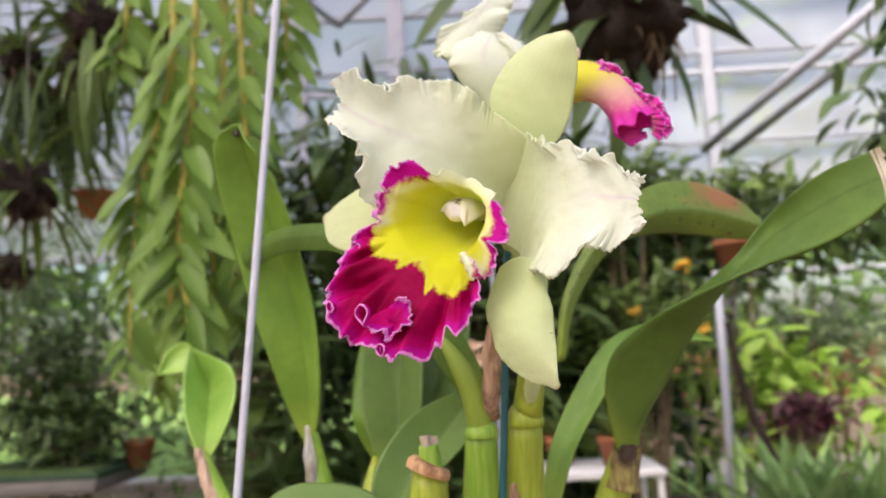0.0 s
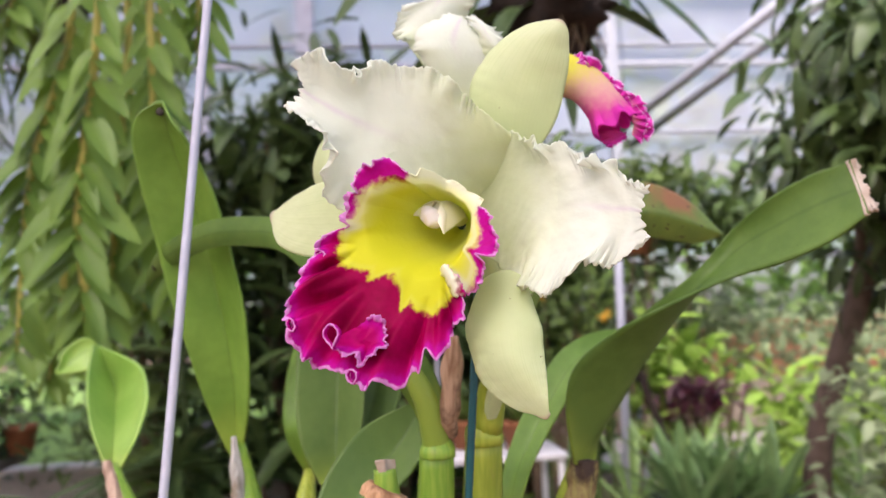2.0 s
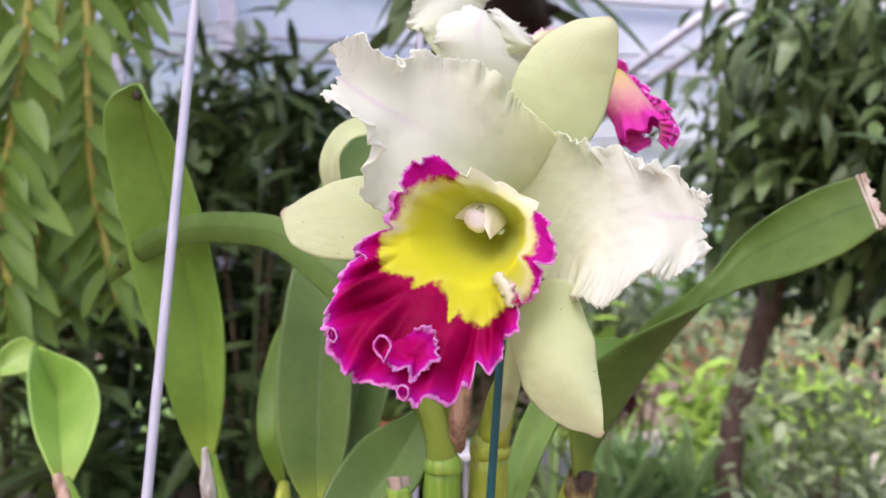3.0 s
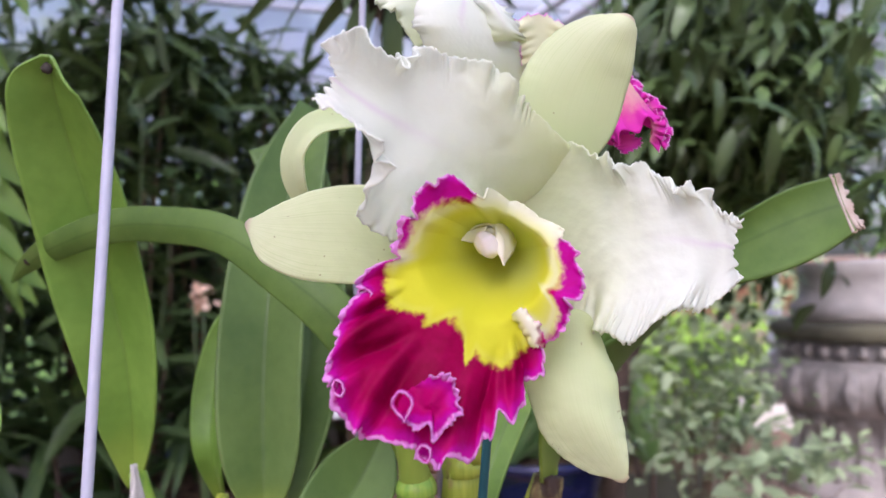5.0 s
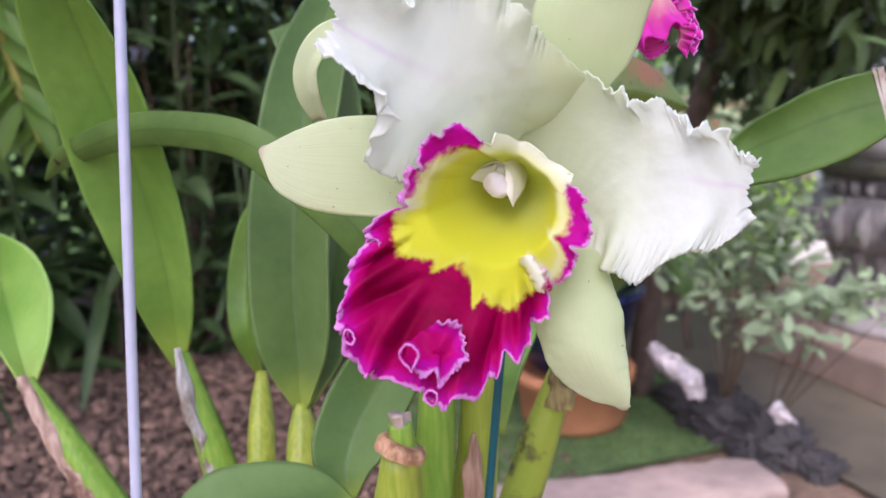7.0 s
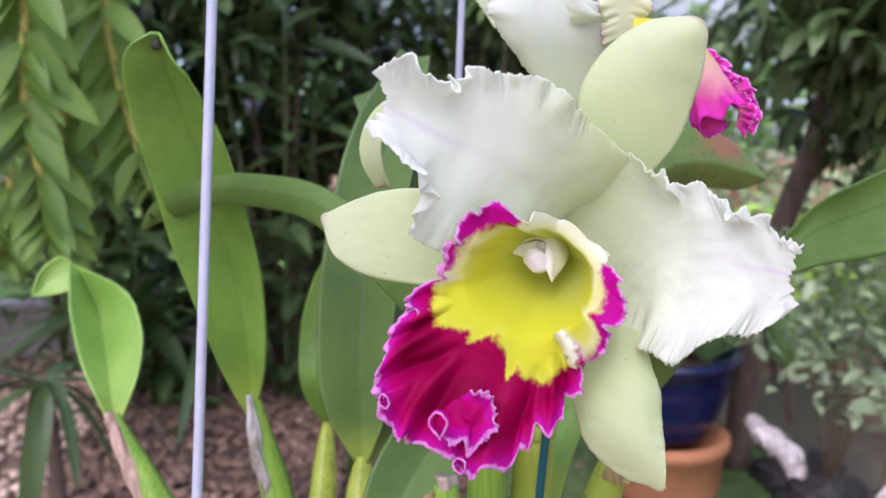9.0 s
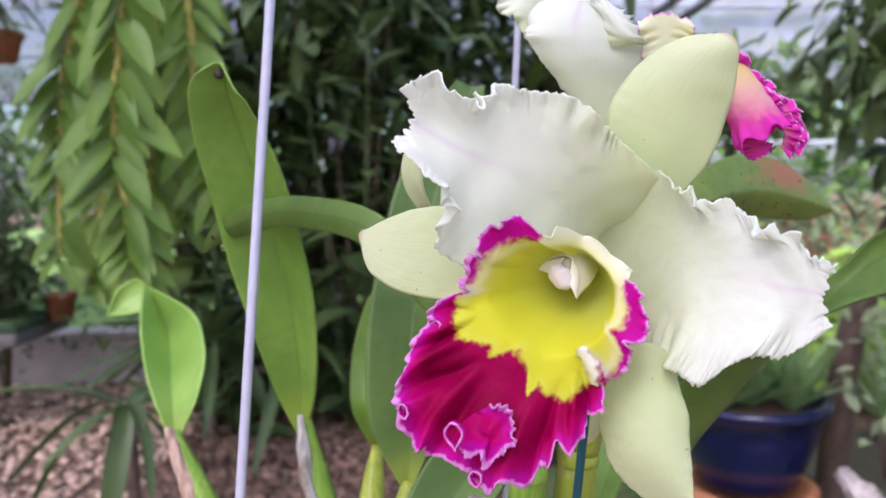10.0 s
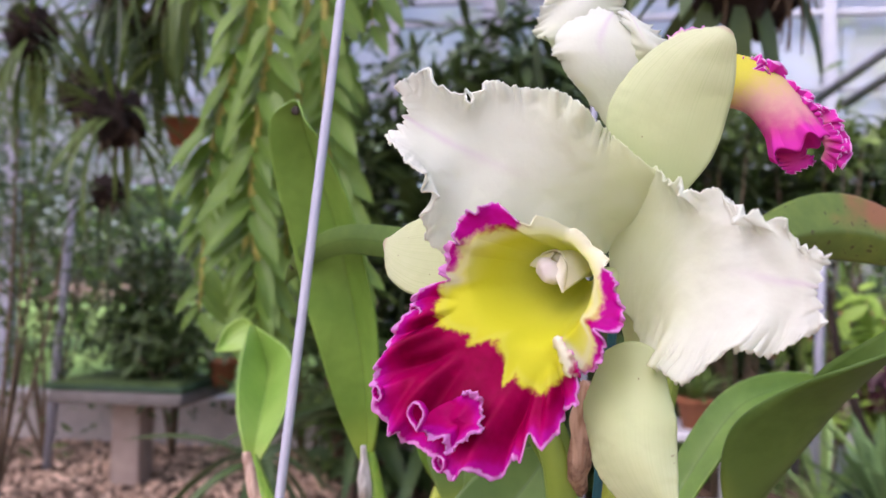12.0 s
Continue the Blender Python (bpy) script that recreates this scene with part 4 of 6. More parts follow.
CREST = [(0.0800, 0.3930, 1.2950), (0.0880, 0.3912, 1.2902), (0.0950, 0.3903, 1.2842), (0.1023, 0.3895, 1.2790), (0.1085, 0.3891, 1.2745), (0.1128, 0.3882, 1.2690), (0.1150, 0.3880, 1.2630), (0.1135, 0.3892, 1.2570)]
CREST_OUT = [(0.4, -0.3, 0.9), (0.5, -0.3, 0.85), (0.55, -0.3, 0.8), (0.65, -0.3, 0.7), (0.85, -0.3, 0.4), (1.0, -0.3, 0.1), (1.0, -0.3, -0.2), (0.7, -0.3, -0.7)]
part("lip_frill", ruffled_band(CREST, CREST_OUT, 0.0078, 9, 71), LIP_SOFT, rear, "gathered pink margin of the lip")
INNER = [tuple(Vector(p) + Vector((-0.0028, -0.0022, -0.0028))) for p in CREST[3:]]
part("lip_frill", ruffled_band(INNER, CREST_OUT[3:], 0.0072, 7, 75, -0.002), LIP_SOFT, rear, "gathered pink margin of the lip")
part("lip_lobe", flat_attributes(three_rails(
    [(0.0600, 0.4060, 1.2900), (0.0585, 0.4045, 1.2990), (0.0560, 0.4025, 1.3080)],
    [(0.0690, 0.4040, 1.2930), (0.0680, 0.4020, 1.3020), (0.0665, 0.4000, 1.3110)],
    [(0.0780, 0.4050, 1.2930), (0.0785, 0.4035, 1.3010), (0.0800, 0.4015, 1.3075)],
    nu=40, nv=41, ruffle=0.0016, jag=0.0010, seed=59, octaves=((2, 1.0), (4, 0.8))), 0.0, -1.5, 0.0, 0.75), LIP, rear, "cream upper lobe with a pink frilled edge")

# leaves
part("leaf", ribbon([(-0.1052, 0.5758, 1.0895), (-0.1056, 0.5667, 1.1266), (-0.1090, 0.5567, 1.1684), (-0.1162, 0.5501, 1.2080), (-0.1227, 0.5410, 1.2427), (-0.1307, 0.5281, 1.2747), (-0.1349, 0.5155, 1.2964), (-0.1342, 0.5062, 1.3103)],
    [0.006, 0.024, 0.036, 0.0435, 0.0475, 0.048, 0.0465, 0.043, 0.038, 0.030, 0.006], (-0.3, -0.9, 0.2), nu=90, nv=33, fold=0.36, keel=1.05), LEAF, orchid, "broad upright green leaf with a black spot at its tip")
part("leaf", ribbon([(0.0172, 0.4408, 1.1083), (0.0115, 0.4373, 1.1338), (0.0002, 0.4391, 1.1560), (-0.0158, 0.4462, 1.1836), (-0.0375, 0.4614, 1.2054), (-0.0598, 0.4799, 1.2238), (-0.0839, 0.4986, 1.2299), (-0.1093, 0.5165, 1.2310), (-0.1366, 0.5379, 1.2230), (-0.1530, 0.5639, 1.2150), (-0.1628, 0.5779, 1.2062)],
    [0.012, 0.018, 0.021, 0.022, 0.020, 0.018, 0.0172, 0.016, 0.0137, 0.009, 0.001], [(-0.5, -0.6, 0.5), (-0.2, -0.95, 0.0), (0.0, -0.93, -0.3)], nu=70, nv=25, fold=-0.12, keel=1.6), LEAF_SHADED, orchid, "green leaf arching sideways, with a dark spot at its tip")
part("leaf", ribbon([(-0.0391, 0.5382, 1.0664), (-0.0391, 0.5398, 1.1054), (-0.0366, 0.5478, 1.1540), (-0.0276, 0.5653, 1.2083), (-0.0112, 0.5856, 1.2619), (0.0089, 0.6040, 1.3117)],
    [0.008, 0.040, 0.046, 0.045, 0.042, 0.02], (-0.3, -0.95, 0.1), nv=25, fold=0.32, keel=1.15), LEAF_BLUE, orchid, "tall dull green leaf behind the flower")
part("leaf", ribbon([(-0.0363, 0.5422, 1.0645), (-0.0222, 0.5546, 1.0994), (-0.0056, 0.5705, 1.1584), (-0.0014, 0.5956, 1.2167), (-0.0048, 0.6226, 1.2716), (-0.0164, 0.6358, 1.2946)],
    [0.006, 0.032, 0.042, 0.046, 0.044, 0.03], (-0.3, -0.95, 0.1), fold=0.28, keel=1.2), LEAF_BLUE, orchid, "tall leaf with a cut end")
part("leaf", ribbon([(-0.057, 0.593, 1.07), (-0.0639, 0.5740, 1.1028), (-0.0620, 0.5789, 1.1336), (-0.0536, 0.5823, 1.1675), (-0.0467, 0.5843, 1.1912)],
    [0.006, 0.018, 0.022, 0.02, 0.004], (-0.6, -0.8, 0.1), fold=0.3), LEAF, orchid, "narrow green leaf")
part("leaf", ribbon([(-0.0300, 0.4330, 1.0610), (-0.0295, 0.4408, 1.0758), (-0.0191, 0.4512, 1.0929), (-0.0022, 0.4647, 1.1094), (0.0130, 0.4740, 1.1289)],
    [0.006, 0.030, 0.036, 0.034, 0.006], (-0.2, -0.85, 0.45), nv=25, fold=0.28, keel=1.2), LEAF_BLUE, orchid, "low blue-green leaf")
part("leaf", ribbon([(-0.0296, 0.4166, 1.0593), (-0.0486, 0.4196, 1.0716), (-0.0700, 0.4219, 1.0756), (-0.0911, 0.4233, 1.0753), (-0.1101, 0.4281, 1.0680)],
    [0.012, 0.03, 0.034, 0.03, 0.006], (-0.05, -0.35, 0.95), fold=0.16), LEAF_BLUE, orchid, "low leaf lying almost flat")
part("leaf", three_rails(
    [(-0.199, 0.606, 1.085), (-0.222, 0.645, 1.110), (-0.240, 0.690, 1.135), (-0.250, 0.725, 1.155), (-0.256, 0.751, 1.169)],
    [(-0.1955, 0.6110, 1.0830), (-0.2132, 0.6720, 1.1009), (-0.2278, 0.7220, 1.1173), (-0.2382, 0.7520, 1.1318), (-0.2520, 0.7540, 1.1670)],
    [(-0.1900, 0.6120, 1.0810), (-0.1830, 0.6340, 1.1060), (-0.1850, 0.6620, 1.1300), (-0.2060, 0.7120, 1.1500), (-0.2500, 0.7520, 1.1660)],
    nu=50, nv=25, thick=0.0014, crease=0.9, seed=61), LEAF_YOUNG, orchid, "bright young leaf folded along its rib")
part("leaf_tip", three_rails(
    [(-0.2497, 0.7440, 1.1482), (-0.2602, 0.7413, 1.1455), (-0.2721, 0.7392, 1.1447), (-0.2812, 0.7376, 1.1446)],
    [(-0.2521, 0.7501, 1.1620), (-0.2622, 0.7497, 1.1617), (-0.2747, 0.7466, 1.1522), (-0.2816, 0.7377, 1.1450)],
    [(-0.2527, 0.7511, 1.1693), (-0.2621, 0.7481, 1.1742), (-0.2754, 0.7442, 1.1649), (-0.2820, 0.7379, 1.1455)],
    nu=24, nv=17, thick=0.0014, seed=62), LEAF_YOUNG, orchid, "tip of the young leaf, bent over")
part("leaf", three_rails(
    [(0.0963, 0.4765, 1.0902), (0.0895, 0.4609, 1.1225), (0.0930, 0.4510, 1.1449), (0.1103, 0.4412, 1.1612), (0.1343, 0.4279, 1.1747), (0.1720, 0.4266, 1.1885), (0.1911, 0.4117, 1.1942), (0.2098, 0.3977, 1.2031), (0.2235, 0.3864, 1.2147)],
    [(0.1044, 0.4852, 1.0870), (0.1092, 0.4813, 1.1021), (0.1227, 0.4737, 1.1234), (0.1400, 0.4613, 1.1521), (0.1542, 0.4423, 1.1762), (0.1808, 0.4388, 1.2022), (0.1983, 0.4215, 1.2149), (0.2143, 0.4070, 1.2235), (0.2265, 0.3958, 1.2280)],
    [(0.1110, 0.4872, 1.0881), (0.1162, 0.4861, 1.1130), (0.1262, 0.4799, 1.1464), (0.1373, 0.4688, 1.1706), (0.1619, 0.4462, 1.1936), (0.1815, 0.4383, 1.2158), (0.1939, 0.4232, 1.2284), (0.2087, 0.4109, 1.2377), (0.2254, 0.3997, 1.2429)],
    nu=80, nv=25, jag=0.0, thick=0.0016, seed=63), LEAF_SHADED, orchid, "long twisting green leaf with a torn brown end")
part("torn_end", three_rails(
[(0.2220, 0.3874, 1.2135), (0.2240, 0.3863, 1.2150), (0.2274, 0.3850, 1.2159)], [(0.2248, 0.3962, 1.2278), (0.2268, 0.3957, 1.2280), (0.2290, 0.3942, 1.2281)], [(0.2231, 0.4002, 1.2425), (0.2254, 0.3997, 1.2429), (0.2281, 0.3991, 1.2431)],
    nu=16, nv=31, ruffle=0.0010, jag=0.0017, thick=0.0012, seed=64), PAPER, orchid, "ragged dry brown leaf end")
part("leaf", ribbon([(0.0551, 0.4731, 1.0621), (0.0663, 0.4794, 1.0929), (0.0853, 0.4913, 1.1210), (0.1089, 0.5035, 1.1473), (0.1406, 0.5132, 1.1565), (0.1733, 0.5249, 1.1506)],
    [0.012, 0.016, 0.02, 0.02, 0.014, 0.002], (-0.5, -0.8, 0.3), fold=0.2), LEAF, orchid, "slender green leaf")
part("leaf", three_rails(
    [(0.0687, 0.4749, 1.1427), (0.0795, 0.4820, 1.1785), (0.1080, 0.5015, 1.2128), (0.1415, 0.5270, 1.2240), (0.1765, 0.5450, 1.2235), (0.2120, 0.5580, 1.2205), (0.2315, 0.5598, 1.2254)],
    [(0.0657, 0.4727, 1.1428), (0.0750, 0.4765, 1.1805), (0.1005, 0.4905, 1.2175), (0.1355, 0.5120, 1.2335), (0.1708, 0.5310, 1.2385), (0.2062, 0.5468, 1.2325), (0.2323, 0.5588, 1.2260)],
    [(0.0643, 0.4747, 1.1429), (0.0733, 0.4827, 1.1835), (0.1004, 0.5008, 1.2270), (0.1364, 0.5224, 1.2535), (0.1724, 0.5406, 1.2605), (0.2067, 0.5530, 1.2489), (0.2316, 0.5586, 1.2268)],
    nu=50, nv=25, thick=0.0016, crease=0.7, seed=65), LEAF_RED, orchid, "green leaf flushed red and spotted brown")
for place, r in (((-0.1352, 0.5074, 1.3047), 0.0027), ((-0.1524, 0.5616, 1.2168), 0.0027)):
    bm = bmesh.new()
    bmesh.ops.create_uvsphere(bm, u_segments=12, v_segments=8, radius=r, matrix=Matrix.Translation(place) @ Matrix.Diagonal((1, 0.35, 1, 1)))
    for v in bm.verts:
        v.co += Vector((noise.noise(v.co * 900), 0, noise.noise(v.co * 900 + Vector((5, 1, 2))))) * r * 0.35
    part("leaf_spot", bm, SPOT, orchid, "small black spot")

# pseudobulbs and their dry sheaths


def ragged(bm, amount, scale=180.0):
    """Crinkle a papery body."""
    for v in bm.verts:
        q = Vector((v.co.x, v.co.y, v.co.z * 0.4)) * scale
        v.co += Vector((noise.noise(q), noise.noise(q + Vector((7, 0, 0))), 0.6 * noise.noise(q + Vector((0, 7, 0))))) * amount
    return bm


def bulb(top, foot, radii, mat, label, name="pseudobulb"):
    top, foot = Vector(top), Vector(foot)
    pts = [foot, foot.lerp(top, 0.35), foot.lerp(top, 0.7), top]
    return part(name, tube(pts, radii, n=22, steps=20, squash=0.85, ridges=0.06, nridge=9), mat, orchid, label)


bulb((-0.0103, 0.4059, 1.0937), (-0.03, 0.43, 0.9), [0.010, 0.0135, 0.0132, 0.0085], BULB, "yellow-green pseudobulb, cut off at the top")
part("cut_stub", tube([(-0.0103, 0.4059, 1.0937), (-0.0103, 0.4050, 1.1005), (-0.0106, 0.4050, 1.1061)], [0.0068, 0.0055, 0.005], steps=8), BULB_GREEN, orchid, "short green stub")
part("dry_sheath", ragged(tube([(-0.0110, 0.4038, 1.1046), (-0.0110, 0.4043, 1.1072), (-0.0112, 0.4049, 1.1103)], [0.0035, 0.004, 0.0045], ridges=0.25, nridge=3, n=28, steps=30), 0.0022), PAPER, orchid, "pale papery end")
part("dry_sheath", ragged(tube([(-0.0119, 0.4041, 1.0924), (-0.0108, 0.4042, 1.0952), (-0.0096, 0.4043, 1.0976)], [0.0112, 0.0113, 0.0096], ridges=0.02, nridge=5, n=40, steps=36), 0.0011, 260), ORANGE_SHEATH, orchid, "dry orange ring")
bulb((0.017, 0.442, 1.109), (0.005, 0.46, 0.9), [0.009, 0.0115, 0.0108, 0.0085], BULB_GREEN, "fresh green pseudobulb")
part("stem_joint", tube([(0.0168, 0.4418, 1.1045), (0.0168, 0.4416, 1.1085), (0.0166, 0.4414, 1.1125)], [0.0092, 0.0090, 0.0070], n=20, steps=8), BULB_GREEN, orchid, "swollen joint")
part("leaf_stalk", tube([(0.0168, 0.4416, 1.1080), (0.0135, 0.4382, 1.1280), (0.0070, 0.4378, 1.1440), (-0.0050, 0.4410, 1.1640)], [0.0074, 0.0066, 0.0056, 0.0020], n=18, steps=20), LEAF, orchid, "pale green folded leaf stalk")
bulb((0.042, 0.448, 1.112), (0.03, 0.47, 0.9), [0.010, 0.0115, 0.0112, 0.0095], BULB, "yellow-green pseudobulb")
part("stem_joint", tube([(0.042, 0.448, 1.108), (0.042, 0.448, 1.114), (0.043, 0.447, 1.118)], [0.0098, 0.0102, 0.0085], steps=6), BULB, orchid, "swollen joint")
part("stem", tube([(0.043, 0.447, 1.116), (0.046, 0.44, 1.135), (0.048, 0.428, 1.15)], [0.0085, 0.0075, 0.006], steps=8), BULB, orchid)
bulb((0.104, 0.486, 1.09), (0.04, 0.5, 0.9), [0.010, 0.0125, 0.012, 0.0075], BULB_STAINED, "slanting pseudobulb, darkly stained")
part("dry_sheath", ragged(tube([(0.0985, 0.4845, 1.066), (0.1015, 0.4835, 1.078), (0.1038, 0.4825, 1.0915)], [0.0094, 0.0091, 0.0074], squash=0.85, n=36, steps=30), 0.0024, 260), BROWN_SHEATH_DARK, orchid, "dark brown withered collar")
bulb((-0.103, 0.569, 1.10), (-0.06, 0.54, 0.9), [0.008, 0.010, 0.0095, 0.0045], BULB_GREEN, "slim green pseudobulb")
part("dry_sheath", ragged(tube([(-0.104, 0.562, 1.105), (-0.102, 0.558, 1.075), (-0.095, 0.556, 1.045), (-0.09, 0.553, 1.02)], [0.0020, 0.0042, 0.0042, 0.002], squash=0.7, ridges=0.08, n=28, steps=30), 0.0022), PAPER_WHITE, orchid, "white papery sheath")
bulb((-0.195, 0.604, 1.085), (-0.10, 0.56, 0.9), [0.008, 0.0095, 0.009, 0.005], BULB_GREEN, "slanting young pseudobulb")
part("dry_sheath", ragged(tube([(-0.196, 0.6, 1.09), (-0.186, 0.594, 1.06), (-0.172, 0.588, 1.03), (-0.155, 0.578, 0.99)], [0.0025, 0.0050, 0.0058, 0.006], squash=0.8, ridges=0.06, n=28, steps=30), 0.0022), PINK_SHEATH, orchid, "pinkish brown papery sheath")
bulb((-0.0384, 0.5405, 1.0685), (-0.0435, 0.5140, 1.0132), [0.008, 0.0100, 0.0088, 0.0042], BULB, "ribbed yellow-green pseudobulb")
bulb((-0.0578, 0.5774, 1.0790), (-0.0663, 0.5423, 1.0108), [0.007, 0.0084, 0.0070, 0.0032], BULB, "slim ribbed pseudobulb")
part("dry_sheath", ragged(tube([(0.0261, 0.4284, 1.1652), (0.0250, 0.4310, 1.1455), (0.0231, 0.4334, 1.1274), (0.0222, 0.4400, 1.1148)], [0.003, 0.0055, 0.005, 0.004], squash=0.7, ridges=0.08, n=28, steps=30), 0.0022), BROWN_SHEATH, orchid, "brown spotted dry flower sheath")
part("dry_sheath", ragged(tube([(0.03, 0.44, 1.03), (0.032, 0.44, 1.06), (0.033, 0.438, 1.080)], [0.006, 0.0052, 0.001], squash=0.6, n=28, steps=30), 0.0022), BROWN_SHEATH, orchid, "torn brown sheath")

# the hanging pot below, its wires, and a stake
CLAY = material("clay", (0.34, 0.13, 0.055), (0.24, 0.09, 0.04), 40, 0.8, 0.3, 200)
BARK = material("bark_chips", (0.09, 0.055, 0.03), (0.04, 0.025, 0.015), 90, 0.9, 0.6, 200)
pot = thing("hanging_pot", (-0.03, 0.52, 0.74), "clay pot hung on white coated wires", "pot")
part("pot_body", lathe((-0.03, 0.52, 0.74), [(0.001, 0.008), (0.075, 0.0), (0.085, 0.02), (0.118, 0.13), (0.128, 0.135), (0.128, 0.16), (0.116, 0.16), (0.108, 0.14), (0.001, 0.14)], 40), CLAY, pot)
part("bark_fill", lathe((-0.03, 0.52, 0.86), [(0.001, 0.0), (0.108, 0.0), (0.106, 0.03), (0.06, 0.045), (0.001, 0.05)], 28, 0.03), BARK, pot, "bark chips")
part("wire", tube([(-0.1365, 0.433, 0.88), (-0.112, 0.46, 1.2), (-0.081, 0.492, 1.6), (-0.03, 0.545, 2.25)], [0.0024] * 4, n=12, steps=30), ROD_WHITE, pot, "white coated wire")
part("wire", tube([(0.0305, 0.632, 0.88), (0.034, 0.611, 1.2), (0.038, 0.576, 1.6), (-0.03, 0.545, 2.25)], [0.0022] * 4, n=12, steps=30), ROD_WHITE, pot, "white coated wire")
part("hook", tube([(-0.03, 0.545, 2.24), (-0.03, 0.545, 2.6), (-0.03, 0.545, 3.05)], [0.003] * 3, n=8, steps=6), ROD_WHITE, pot)
stake = tube([(0.009, 0.416, 0.88), (0.034, 0.38, 1.2), (0.0355, 0.378, 1.215)], [0.0018] * 3, n=10, steps=12)
tagged(part("plant_stake", stake, ROD_GREEN), "thin teal green plant stake stuck in the pot", "stake")

# ---- the greenhouse: ground, film walls, roof ----
GRAVEL = material("gravel", (0.25, 0.165, 0.11), (0.11, 0.07, 0.045), 35, 0.95, 0.6, 60)
PEBBLE = material("pebbles", (0.28, 0.175, 0.115), (0.065, 0.040, 0.026), 9, 0.9, 0.3, 200, vary=0.5)
CONCRETE = material("concrete", (0.52, 0.47, 0.44), (0.39, 0.35, 0.33), 9, 0.9, 0.3, 90)
CONCRETE_PINK = material("pinkish_concrete", (0.46, 0.36, 0.30), (0.34, 0.26, 0.22), 12, 0.9, 0.3, 90)
COPING = material("white_coping", (0.62, 0.58, 0.56), (0.48, 0.44, 0.42), 14, 0.8, 0.2, 120)
GREY_METAL = material("galvanised_steel", (0.40, 0.41, 0.47), (0.32, 0.33, 0.39), 12, 0.5, 0.05, 60, metal=0.15)
WHITE_PAINT = material("white_paint", (0.75, 0.74, 0.74), (0.62, 0.60, 0.60), 16, 0.5, 0.1, 90)
WET = material("wet_concrete", (0.15, 0.125, 0.085), (0.085, 0.07, 0.048), 6, 0.5, 0.2, 50)
LAWN = material("lawn", (0.24, 0.36, 0.10), (0.16, 0.27, 0.06), 8, 0.95, 0.5, 60)
TERRACOTTA = material("terracotta_wall", (0.52, 0.22, 0.12), (0.42, 0.20, 0.13), 5, 0.9, 0.2, 60)
STONE = material("carved_stone", (0.34, 0.32, 0.31), (0.17, 0.16, 0.155), 14, 0.95, 0.7, 60)
ROCK = material("dark_rock", (0.026, 0.023, 0.024), (0.065, 0.056, 0.052), 20, 0.7, 0.6, 60)
DRIFT = material("pale_driftwood", (0.66, 0.60, 0.58), (0.42, 0.36, 0.33), 30, 0.8, 0.5, 120)
BLUE_GLAZE = material("blue_glaze", (0.008, 0.011, 0.062), (0.006, 0.008, 0.04), 14, 0.22, coat=0.2)
TURF = material("grass_mat", (0.10, 0.155, 0.045), (0.06, 0.10, 0.03), 60, 0.95, 0.6, 250)
BARK_TREE = material("tree_bark", (0.16, 0.11, 0.085), (0.08, 0.055, 0.04), 25, 0.95, 0.7, 80)
VINE_STEM = material("vine_stem", (0.50, 0.46, 0.11), (0.36, 0.33, 0.08), 60, 0.6, 0.2, 300)
ROOTS = material("dark_roots", (0.035, 0.022, 0.016), (0.012, 0.008, 0.006), 50, 0.95, 0.7, 120)
DRY = material("dry_stems", (0.17, 0.12, 0.07), (0.10, 0.07, 0.045), 40, 0.9)
G_VINE = material("vine_leaf", (0.21, 0.34, 0.058), (0.11, 0.20, 0.032), 12, 0.45, through_light=0.32, vary=0.3)
G_MID = material("leaf_mid_green", (0.135, 0.20, 0.045), (0.075, 0.125, 0.028), 9, 0.45, through_light=0.22, vary=0.4)
G_DARK = material("leaf_dark_green", (0.092, 0.142, 0.042), (0.050, 0.086, 0.027), 9, 0.4, through_light=0.15, vary=0.4)
G_GREY = material("leaf_grey_green", (0.14, 0.21, 0.11), (0.085, 0.14, 0.07), 9, 0.5, through_light=0.2, vary=0.35)
G_PALE = material("leaf_pale_grey_green", (0.36, 0.44, 0.24), (0.22, 0.29, 0.15), 9, 0.5, through_light=0.3, vary=0.35)
# Garden greens, raised in tone: the sunlight outside is put into their colour.
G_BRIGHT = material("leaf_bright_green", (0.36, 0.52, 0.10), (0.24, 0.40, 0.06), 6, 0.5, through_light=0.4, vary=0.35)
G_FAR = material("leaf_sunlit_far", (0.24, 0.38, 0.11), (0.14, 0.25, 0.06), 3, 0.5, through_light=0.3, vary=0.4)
# Lighter copy of the aloe leaf: open daylight on the bed, as colour.
G_ALOE_LIT = material("aloe_leaf_lit", (0.38, 0.54, 0.20), (0.25, 0.40, 0.12), 14, 0.4, through_light=0.2, vary=0.3)
G_ALOE = material("aloe_leaf", (0.21, 0.34, 0.13), (0.13, 0.23, 0.08), 14, 0.4, through_light=0.1, vary=0.3)
MAROON = material("maroon_leaf", (0.10, 0.024, 0.04), (0.06, 0.018, 0.028), 9, 0.45, through_light=0.2, vary=0.3)
CREAM_FLOWER = material("cream_flower", (0.75, 0.62, 0.45), (0.75, 0.45, 0.30), 30, 0.6, through_light=0.3)
ORANGE_FLOWER = material("orange_flower", (0.75, 0.32, 0.03), (0.70, 0.45, 0.05), 30, 0.6, through_light=0.3)

